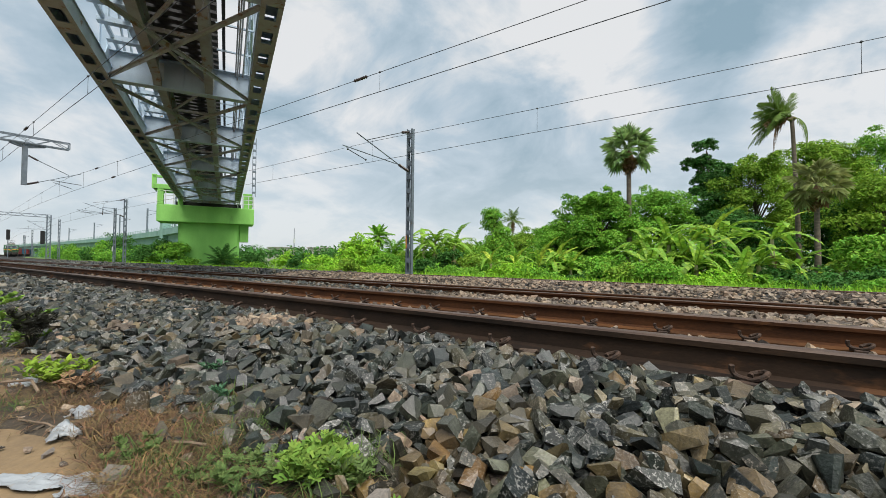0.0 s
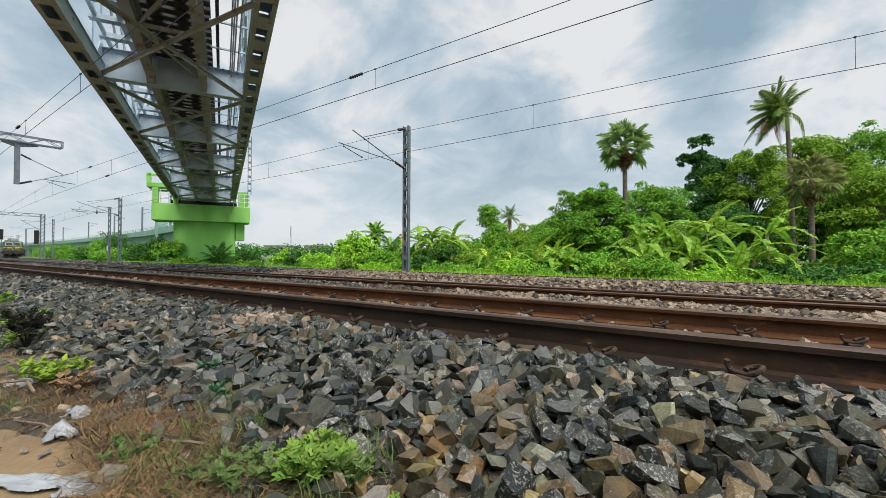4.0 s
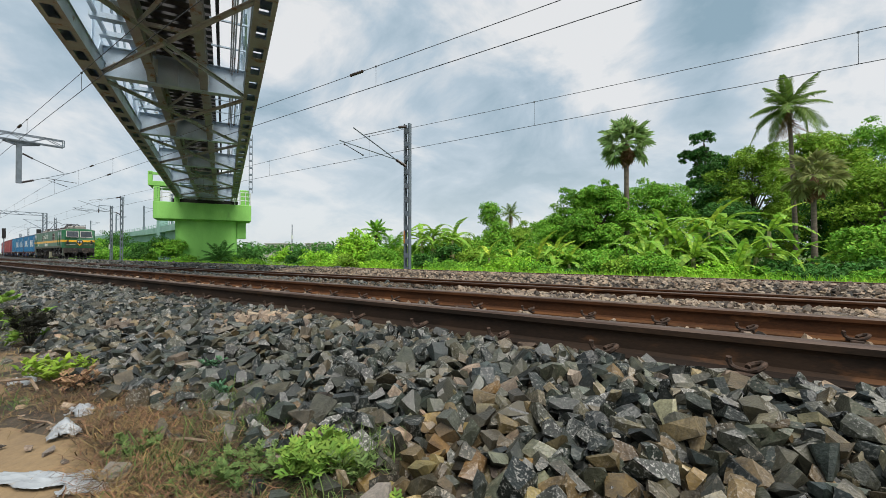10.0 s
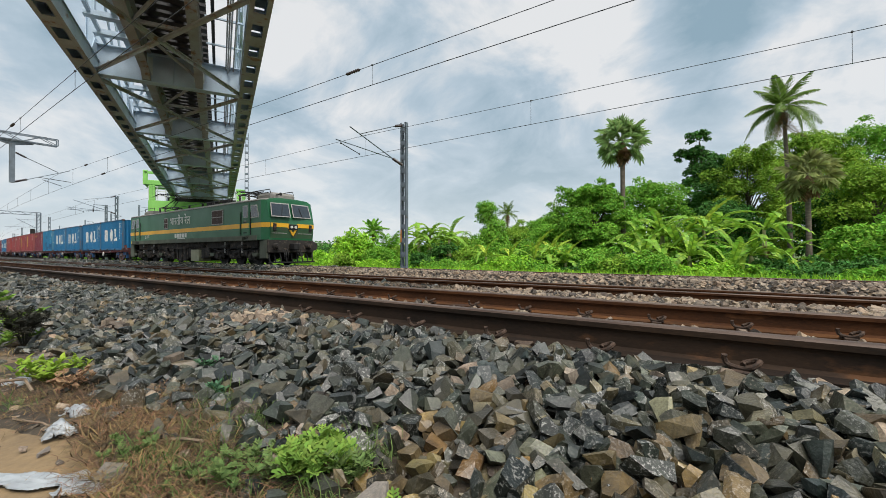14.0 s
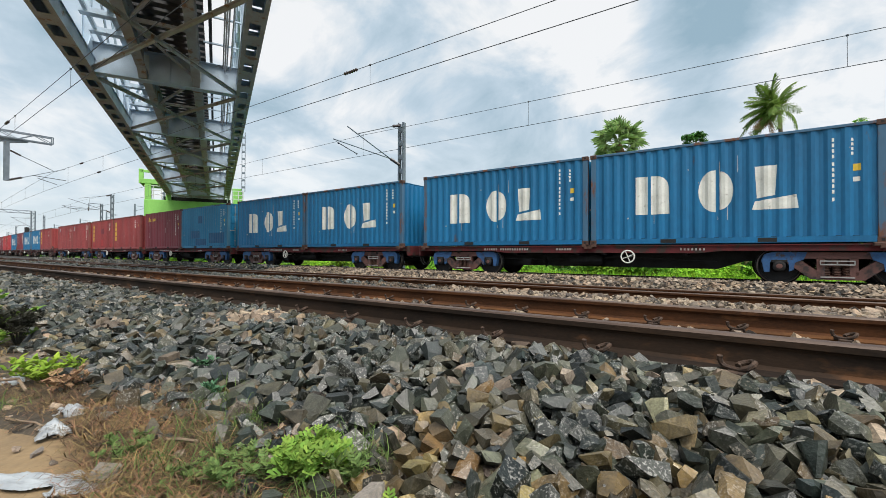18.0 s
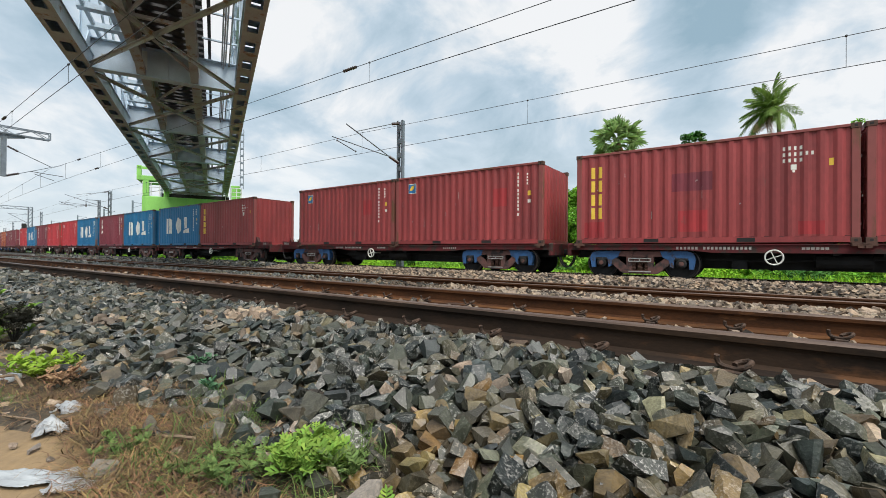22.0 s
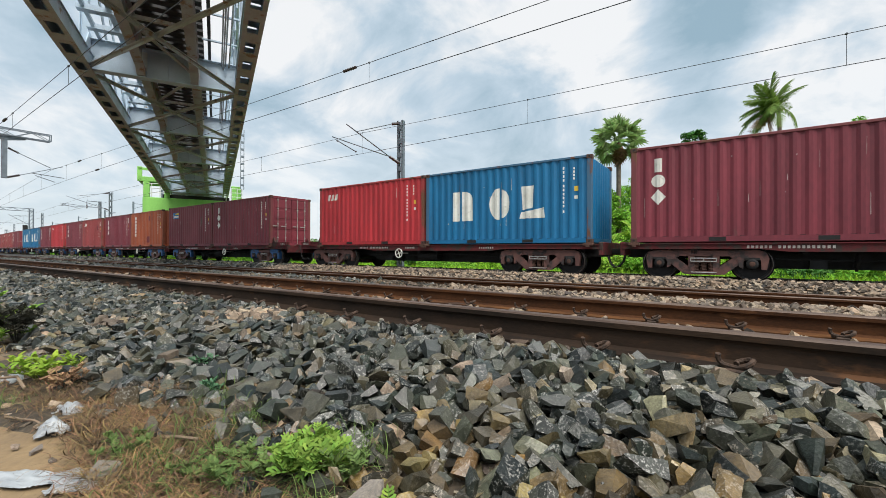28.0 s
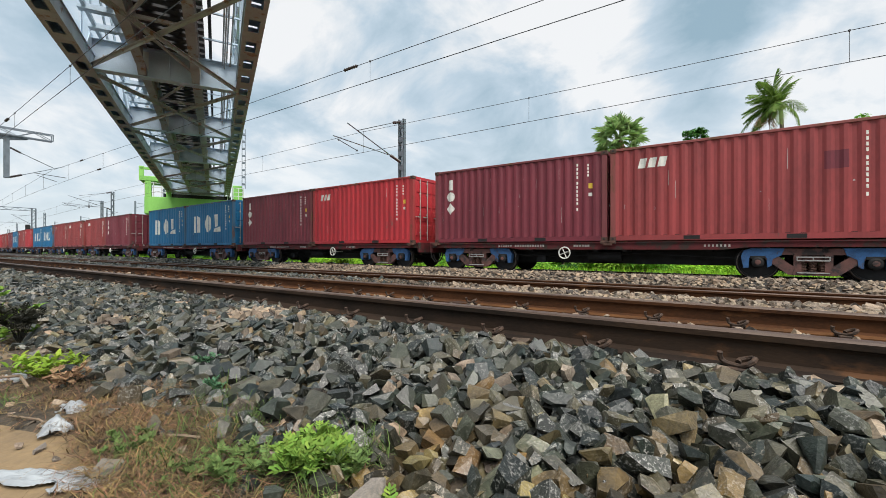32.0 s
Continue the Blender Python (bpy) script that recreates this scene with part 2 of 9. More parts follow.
PROFILE = [(-1500, -0.9), (-300, -0.8), (-60, -0.6), (-20, -0.45), (-8, -0.38), (-3, -0.34), (-1, -0.335), (0.2, -0.33), (0.75, -0.325), (0.95, -0.3), (1.3, -0.25),
           (1.7, -0.195), (2.3, -0.195), (4.0, -0.28), (4.4, -0.275), (5.0, -0.29), (6.3, -0.335), (7.0, -0.39), (7.5, -0.47), (9.2, -0.54), (9.7, -0.43), (10.6, -0.3), (11.4, -0.315), (12.2, -0.37), (12.6, -0.41),
           (14.6, -0.44), (15.6, -0.58), (16.4, -0.68), (17.6, -0.9), (20, -1.05), (30, -1.15), (60, -1.25), (150, -1.3), (400, -1.3), (1500, -1.3), (4000, -1.3)]


def ground_z(y):
    for (a, za), (b, zb) in zip(PROFILE, PROFILE[1:]):
        if y <= b:
            return za + (zb - za) * (y - a) / (b - a)
    return PROFILE[-1][1]


def soft_bend(x):
    return bend(x) if abs(x) < 500 else bend(500) + BEND * 500 * (abs(x) - 500)


def make_ground():
    xs = [-4000, -2500, -1500, -1000, -700, -500, -400, -320, -250, -200] + list(range(-170, -60, 15)) + list(range(-60, -12, 4)) + [-10 + 0.8 * i for i in range(20)] + [8, 14, 25, 45, 80, 150, 300, 700, 1500, 4000]
    ys = [y for y, _ in PROFILE]
    fine = []
    for a, b in zip(ys, ys[1:]):
        k = max(1, min(6, int((b - a) / 0.35))) if b < 25 and a > -4 else 1
        fine += [a + (b - a) * i / k for i in range(k)]
    fine.append(ys[-1])
    verts, faces, mi = [], [], []
    for x in xs:
        for y in fine:
            near = abs(x) < 12 and -4 < y < 2.0
            z = ground_z(y) + (noise.noise(Vector((x * 1.3, y * 1.7, 0))) * 0.025 if near else 0)
            if 0.9 < y < 2.3:
                z -= 0.045
            if y > 17 and y < 60:
                z += noise.noise(Vector((x * 0.15, y * 0.15, 3))) * 0.25
            verts.append((x, y + soft_bend(x) * (1 if y < 500 else 0.5), z))
    n = len(fine)
    for i in range(len(xs) - 1):
        for j in range(n - 1):
            faces.append((i * n + j, (i + 1) * n + j, (i + 1) * n + j + 1, i * n + j + 1))
            yc = (fine[j] + fine[j + 1]) / 2
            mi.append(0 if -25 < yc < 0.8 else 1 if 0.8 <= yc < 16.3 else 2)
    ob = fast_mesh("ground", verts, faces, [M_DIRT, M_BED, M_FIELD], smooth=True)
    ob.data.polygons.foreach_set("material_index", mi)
    return tagged(ob, label="sandy trackside ground with ballast bed and green field", category="ground", kind="structure")


make_ground()

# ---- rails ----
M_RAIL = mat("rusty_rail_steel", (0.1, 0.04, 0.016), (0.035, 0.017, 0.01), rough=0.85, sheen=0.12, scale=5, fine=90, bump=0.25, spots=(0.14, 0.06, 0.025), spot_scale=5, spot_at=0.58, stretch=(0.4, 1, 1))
# darker web, with M_FOOTDARK below, for the first track's near rail
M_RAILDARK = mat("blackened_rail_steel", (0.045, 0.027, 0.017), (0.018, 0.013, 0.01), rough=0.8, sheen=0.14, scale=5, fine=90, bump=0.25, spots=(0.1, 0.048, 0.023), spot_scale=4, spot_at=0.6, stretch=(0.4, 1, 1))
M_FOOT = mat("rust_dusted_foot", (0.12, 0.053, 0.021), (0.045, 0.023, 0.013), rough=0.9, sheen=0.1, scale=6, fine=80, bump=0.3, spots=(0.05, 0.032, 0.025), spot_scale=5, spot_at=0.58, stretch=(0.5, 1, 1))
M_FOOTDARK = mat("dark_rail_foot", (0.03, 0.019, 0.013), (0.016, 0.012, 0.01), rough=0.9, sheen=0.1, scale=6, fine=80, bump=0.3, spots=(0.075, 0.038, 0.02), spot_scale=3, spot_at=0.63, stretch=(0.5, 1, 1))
M_RAILTOP = mat("worn_rail_head", (0.1, 0.066, 0.048), (0.055, 0.034, 0.025), rough=0.5, metal=0.2, sheen=0.35, scale=6, fine=70, bump=0.1, stretch=(0.2, 1, 1))
M_CLIP = mat("rusty_clip", (0.06, 0.034, 0.021), (0.024, 0.016, 0.012), rough=0.75, sheen=0.3, scale=40, fine=160, bump=0.3)
M_CONC = mat("sleeper_concrete", (0.3, 0.28, 0.25), (0.2, 0.18, 0.16), rough=0.9, scale=10, fine=80, bump=0.3, spots=(0.16, 0.1, 0.06), spot_scale=7)
# half a rail section, foot up to head: (across, height below the top)
HALF = [(0.075, -0.172), (0.075, -0.161), (0.03, -0.146), (0.0095, -0.13), (0.0085, -0.06), (0.016, -0.048), (0.034, -0.038), (0.036, -0.012), (0.030, -0.003), (0.016, 0.0)]


def make_rail(name, d, z, x0, x1, parent, web=None):
    sec = [(a, h) for a, h in HALF] + [(-a, h) for a, h in HALF[::-1]]
    xs = []
    x = x0
    while x < x1:
        xs.append(x)
        x += 12 if x < -60 else 4 if x < -12 else 1.5
    xs.append(x1)
    verts, faces, mi = [], [], []
    m = len(sec)
    for x in xs:
        for a, h in sec:
            verts.append((x, d + a + soft_bend(x), z + h))
    for i in range(len(xs) - 1):
        for k in range(m):
            faces.append((i * m + k, i * m + (k + 1) % m, (i + 1) * m + (k + 1) % m, (i + 1) * m + k))
            mi.append(1 if k in (7, 8, 9, 10, 11) else 2 if k in (0, 1, 17, 18) else 0)
    faces.append(tuple(range(m))[::-1])
    faces.append(tuple((len(xs) - 1) * m + k for k in range(m)))
    mi += [0, 0]
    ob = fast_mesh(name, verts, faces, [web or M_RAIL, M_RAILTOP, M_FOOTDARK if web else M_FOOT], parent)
    ob.data.polygons.foreach_set("material_index", mi)
    return ob


def clip_mesh():
    """Spring clip: a bent rod with an upright hook and a lying loop that presses on the rail's foot."""
    bm = bmesh.new()
    pts = [(-0.062, -0.012, 0.068), (-0.064, -0.008, 0.052), (-0.058, -0.004, 0.034), (-0.044, -0.006, 0.022), (-0.02, -0.016, 0.018), (0.01, -0.03, 0.018), (0.036, -0.036, 0.03),
           (0.056, -0.028, 0.044), (0.062, -0.008, 0.053), (0.052, 0.012, 0.052), (0.03, 0.02, 0.044), (0.008, 0.014, 0.036), (0.002, 0.0, 0.03)]
    tube(bm, pts, 0.012, 7)
    box(bm, -0.05, 0.05, 0.0, 0.06, -0.004, 0.012, 0.003)
    box(bm, -0.035, 0.035, -0.07, -0.02, -0.01, 0.014, 0.004)
    me = bpy.data.meshes.new("rail_clip")
    bm.normal_update()
    bm.to_mesh(me)
    bm.free()
    me.materials.append(M_CLIP)
    return me


CLIP = clip_mesh()


def make_track(name, centre, tops, label, x_clip, step=0.6, first=0.0):
    tr = thing(name, label=label, category="railway track", kind="structure")
    for side, z in zip((-1, 1), tops):
        d = centre + side * 0.8685
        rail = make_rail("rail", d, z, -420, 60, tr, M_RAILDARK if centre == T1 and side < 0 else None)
        for k in range(int(x_clip[0] / step), int(x_clip[1] / step) + 1):
            x = k * step + first + (0.02 if side > 0 else 0)
            for s in (-1, 1):
                if side < 0 and s > 0 and x < -12:
                    continue
                c = new("rail_clip", CLIP)
                c.parent = rail
                jig = (k * 7919 % 13 - 6) * 0.6
                c.matrix_basis = Matrix.Translation((x + jig * 0.002, d + soft_bend(x) + s * 0.09, z - 0.158)) @ Euler((0, 0, radians(jig + (0 if s < 0 else 180)))).to_matrix().to_4x4()
    bm = bmesh.new()
    prism(bm, [(-1.375, 0.0), (1.375, 0.0), (1.375, 0.11), (1.05, 0.17), (0.6, 0.2), (0.3, 0.16), (-0.3, 0.16), (-0.6, 0.2), (-1.05, 0.17), (-1.375, 0.11)], -0.11, 0.11, axis="x")
    for v in bm.verts:
        if v.co.z > 0.1:
            v.co.x *= 0.85
    first_sl = None
    for k in range(int(x_clip[0] / step), int(x_clip[1] / step) + 1):
        x = k * step + first
        zc = (tops[0] + tops[1]) / 2 - 0.385
        at = on_line(x, centre, zc) @ Euler((math.atan((tops[1] - tops[0]) / 1.737), 0, 0)).to_matrix().to_4x4()
        if first_sl is None:
            first_sl = part("sleeper", bm, M_CONC, tr, at=at)
        else:
            again(first_sl, at, tr)
    return tr


make_track("track_1", T1, Z1, "rusty railway track on stone ballast", (-36, 10.0), 0.6, 0.03)
make_track("track_2", T2, Z2, "rusty railway track between two others", (-36, 10.0))
make_track("track_3", T3, Z3, "railway track that carries the train", (-30, 10.0))

# ---- ballast stones ----
def stone_material(name, island, browns):
    m = bpy.data.materials.new(name)
    m.use_nodes = True
    nt = m.node_tree
    L = nt.links.new
    b = nt.nodes["Principled BSDF"]
    rnd = nt.nodes.new("ShaderNodeNewGeometry").outputs["Random Per Island"] if island else nt.nodes.new("ShaderNodeObjectInfo").outputs["Random"]
    geo = nt.nodes.new("ShaderNodeNewGeometry")
    patch = nt.nodes.new("ShaderNodeTexNoise")
    patch.inputs["Scale"].default_value, patch.inputs["Detail"].default_value = 0.9, 3.0
    L(geo.outputs["Position"], patch.inputs["Vector"])
    mm = nt.nodes.new("ShaderNodeMath")
    mm.operation = "MULTIPLY_ADD"
    mm.inputs[1].default_value = 0.36
    L(patch.outputs[0], mm.inputs[0])
    ms = nt.nodes.new("ShaderNodeMath")
    ms.operation = "MULTIPLY"
    ms.inputs[1].default_value = 0.74
    L(rnd, ms.inputs[0])
    L(ms.outputs[0], mm.inputs[2])
    ramp = nt.nodes.new("ShaderNodeValToRGB")
    els = ramp.color_ramp.elements
    cols = [(0.2, (0.006, 0.008, 0.008)), (0.42, (0.014, 0.018, 0.017)), (0.6, (0.032, 0.036, 0.032)), (0.72, (0.054, 0.053, 0.043)), (0.84, (0.066, 0.052, 0.036)), (0.93, (0.12, 0.094, 0.058))]
    if browns == 2:  # ochre
        cols = [(0.2, (0.02, 0.019, 0.015)), (0.4, (0.04, 0.032, 0.021)), (0.55, (0.07, 0.05, 0.029)), (0.72, (0.11, 0.076, 0.038)), (0.88, (0.2, 0.14, 0.06))]
    elif browns == 3:  # pale olive grey
        cols = [(0.2, (0.028, 0.028, 0.023)), (0.42, (0.05, 0.05, 0.04)), (0.6, (0.095, 0.092, 0.072)), (0.72, (0.13, 0.12, 0.09)), (0.88, (0.2, 0.17, 0.12))]
    elif browns:
        cols = [(0.18, (0.04, 0.031, 0.027)), (0.35, (0.095, 0.072, 0.058)), (0.5, (0.16, 0.12, 0.093)), (0.65, (0.21, 0.16, 0.125)), (0.85, (0.25, 0.19, 0.14))]
    els[0].position, els[0].color = cols[0][0], (*cols[0][1], 1)
    els[1].position, els[1].color = cols[-1][0], (*cols[-1][1], 1)
    for p, c in cols[1:-1]:
        els.new(p).color = (*c, 1)
    L(mm.outputs[0], ramp.inputs[0])
    # grain and pale specks
    g = nt.nodes.new("ShaderNodeTexNoise")
    g.inputs["Scale"].default_value, g.inputs["Detail"].default_value = 130.0, 9.0
    L(geo.outputs["Position"], g.inputs["Vector"])
    sp = nt.nodes.new("ShaderNodeTexNoise")
    sp.inputs["Scale"].default_value, sp.inputs["Detail"].default_value, sp.inputs["Roughness"].default_value = 95.0, 8.0, 0.75
    L(geo.outputs["Position"], sp.inputs["Vector"])
    r2 = nt.nodes.new("ShaderNodeMapRange")
    r2.inputs[1].default_value, r2.inputs[2].default_value, r2.inputs[4].default_value = 0.54, 0.58, 0.75
    L(sp.outputs[0], r2.inputs[0])
    mul = nt.nodes.new("ShaderNodeMix")
    mul.data_type, mul.blend_type = "RGBA", "MULTIPLY"
    mul.inputs[0].default_value = 1.0
    gr = nt.nodes.new("ShaderNodeMapRange")
    gr.inputs[1].default_value, gr.inputs[2].default_value, gr.inputs[3].default_value, gr.inputs[4].default_value = 0.32, 0.68, 0.66, 1.2
    L(g.outputs[0], gr.inputs[0])
    cb = nt.nodes.new("ShaderNodeCombineColor")
    for k in range(3):
        L(gr.outputs[0], cb.inputs[k])
    # broad cloudiness and a tint of its own for each stone
    cl = nt.nodes.new("ShaderNodeTexNoise")
    cl.inputs["Scale"].default_value, cl.inputs["Detail"].default_value = 17.0, 4.0
    L(geo.outputs["Position"], cl.inputs["Vector"])
    cr = nt.nodes.new("ShaderNodeMapRange")
    cr.inputs[1].default_value, cr.inputs[2].default_value, cr.inputs[3].default_value, cr.inputs[4].default_value = 0.35, 0.65, 0.6, 1.4
    L(cl.outputs[0], cr.inputs[0])
    tq = nt.nodes.new("ShaderNodeMath")
    tq.operation = "MULTIPLY"
    tq.inputs[1].default_value = 23.7
    L(rnd, tq.inputs[0])
    tf = nt.nodes.new("ShaderNodeMath")
    tf.operation = "FRACT"
    L(tq.outputs[0], tf.inputs[0])
    tint = nt.nodes.new("ShaderNodeValToRGB")
    te = tint.color_ramp.elements
    te[0].position, te[0].color = 0.0, (0.78, 0.95, 1.0, 1)
    te[1].position, te[1].color = 1.0, (1.25, 1.0, 0.72, 1)
    te.new(0.3).color = (0.95, 1.05, 0.85, 1)
    te.new(0.6).color = (1.0, 0.98, 0.92, 1)
    te.new(0.8).color = (1.05, 1.0, 0.7, 1)
    L(tf.outputs[0], tint.inputs[0])
    tm = nt.nodes.new("ShaderNodeMix")
    tm.data_type, tm.blend_type = "RGBA", "MULTIPLY"
    tm.inputs[0].default_value = 0.4 if browns == 1 else 1.0
    L(ramp.outputs[0], tm.inputs[6])
    L(tint.outputs[0], tm.inputs[7])
    tn = nt.nodes.new("ShaderNodeMix")
    tn.data_type, tn.blend_type = "RGBA", "MULTIPLY"
    tn.inputs[0].default_value = 1.0
    cc = nt.nodes.new("ShaderNodeCombineColor")
    for k in range(3):
        L(cr.outputs[0], cc.inputs[k])
    L(tm.outputs[2], tn.inputs[6])
    L(cc.outputs[0], tn.inputs[7])
    L(tn.outputs[2], mul.inputs[6])
    L(cb.outputs[0], mul.inputs[7])
    mix = nt.nodes.new("ShaderNodeMix")
    mix.data_type = "RGBA"
    mix.inputs[7].default_value = (0.34, 0.33, 0.3, 1) if not browns else (0.28, 0.24, 0.19, 1)
    # only some stones carry the pale specks
    fq = nt.nodes.new("ShaderNodeMath")
    fq.operation = "MULTIPLY"
    fq.inputs[1].default_value = 57.3
    L(rnd, fq.inputs[0])
    ff = nt.nodes.new("ShaderNodeMath")
    ff.operation = "FRACT"
    L(fq.outputs[0], ff.inputs[0])
    fm = nt.nodes.new("ShaderNodeMapRange")
    fm.inputs[1].default_value, fm.inputs[2].default_value, fm.inputs[3].default_value = 0.35, 0.95, 0.12
    L(ff.outputs[0], fm.inputs[0])
    fx = nt.nodes.new("ShaderNodeMath")
    fx.operation = "MULTIPLY"
    L(r2.outputs[0], fx.inputs[0])
    L(fm.outputs[0], fx.inputs[1])
    L(fx.outputs[0], mix.inputs[0])
    L(mul.outputs[2], mix.inputs[6])
    L(mix.outputs[2], b.inputs["Base Color"])
    b.inputs["Roughness"].default_value = 0.36 if browns != 1 else 0.65
    b.inputs["Specular IOR Level"].default_value = 0.5 if browns != 1 else 0.25
    bp = nt.nodes.new("ShaderNodeBump")
    bp.inputs["Strength"].default_value, bp.inputs["Distance"].default_value = 0.4, 0.007
    L(g.outputs[0], bp.inputs["Height"])
    L(bp.outputs[0], b.inputs["Normal"])
    return m


M_STONES_PALE = stone_material("pale_basalt_heap", True, 3)
M_PALE_ONE = stone_material("pale_basalt", False, 3)
M_STONE_ONE = stone_material("broken_basalt", False, 0)
M_STONES = stone_material("broken_basalt_heap", True, 0)
M_STONES_TAN = stone_material("dusty_basalt_heap", True, 1)
M_OCHRE_ONE = stone_material("ochre_stone", False, 2)
M_STONES_OCHRE = stone_material("ochre_stone_heap", True, 2)


def stone_shapes(n, cuts, seed):
    """Broken stones: a block cut by random planes."""
    rnd = random.Random(seed)
    shapes = []
    for _ in range(n):
        bm = bmesh.new()
        ax = Vector((1.15, rnd.uniform(0.6, 0.95), rnd.uniform(0.36, 0.72)))
        bmesh.ops.create_cube(bm, size=1.0)
        for _ in range(cuts):
            d = Vector((rnd.gauss(0, 1), rnd.gauss(0, 1), rnd.gauss(0, 1))).normalized()
            r = bmesh.ops.bisect_plane(bm, geom=bm.verts[:] + bm.edges[:] + bm.faces[:], plane_co=d * rnd.uniform(0.24, 0.54), plane_no=d, clear_outer=True)
            edges = [g for g in r["geom_cut"] if isinstance(g, bmesh.types.BMEdge)]
            if len(edges) > 2:
                bmesh.ops.contextual_create(bm, geom=edges)
        bmesh.ops.recalc_face_normals(bm, faces=bm.faces[:])
        skew = rnd.uniform(-0.25, 0.25)
        for v in bm.verts:
            v.co = Vector((v.co.x * ax.x + v.co.z * skew, v.co.y * ax.y, v.co.z * ax.z))
        bm.verts.index_update()
        shapes.append((np.array([v.co[:] for v in bm.verts]), [[v.index for v in f.verts] for f in bm.faces]))
        bm.free()
    return shapes


SHAPES = stone_shapes(48, 8, 5)
SHAPES_LOW = stone_shapes(18, 5, 9)


def turn_matrix(rnd, tilt):
    return np.array(Euler((rnd.gauss(0, tilt), rnd.gauss(0, tilt), rnd.uniform(0, 6.283))).to_matrix())


def spread(x0, x1, y0, y1, pitch, size, shapes, seed, layers=(0.0,), tilt=0.5, dens=1.0, rise=0.35, clear=()):
    """Places for stones: (shape, place, turn, size)."""
    rnd = random.Random(seed)
    out = []
    for lay in layers:
        nx, ny = int((x1 - x0) / pitch), int((y1 - y0) / pitch)
        for i in range(nx):
            for j in range(ny):
                if rnd.random() > dens:
                    continue
                x = x0 + (i + rnd.random()) * pitch
                y = y0 + (j + rnd.random()) * pitch
                if any(a < y < b for a, b in clear):
                    continue
                s = rnd.uniform(*size) * (1.25 if rnd.random() < 0.1 else 1.0)
                lump = noise.noise(Vector((x * 2.1, y * 2.1, 7))) * 0.022 + (noise.noise(Vector((x * 1.3, y * 1.7, 0))) * 0.025 if y < 2.0 else 0)
                z = ground_z(y) + lay + lump + s * (rise - 0.25) * rnd.uniform(0.4, 1.3)
                out.append((rnd.randrange(len(shapes)), (x, y + bend(x), z), turn_matrix(rnd, tilt), s))
    return out


def heap(name, places, shapes, material, parent):
    V, F, base = [], [], 0
    for k, p, R, s in places:
        v, f = shapes[k]
        V.append(v @ (R.T * s) + np.array(p))
        F += [[i + base for i in q] for q in f]
        base += len(v)
    return tagged(fast_mesh(name, np.concatenate(V).tolist(), F, material, parent), kind="stuff")


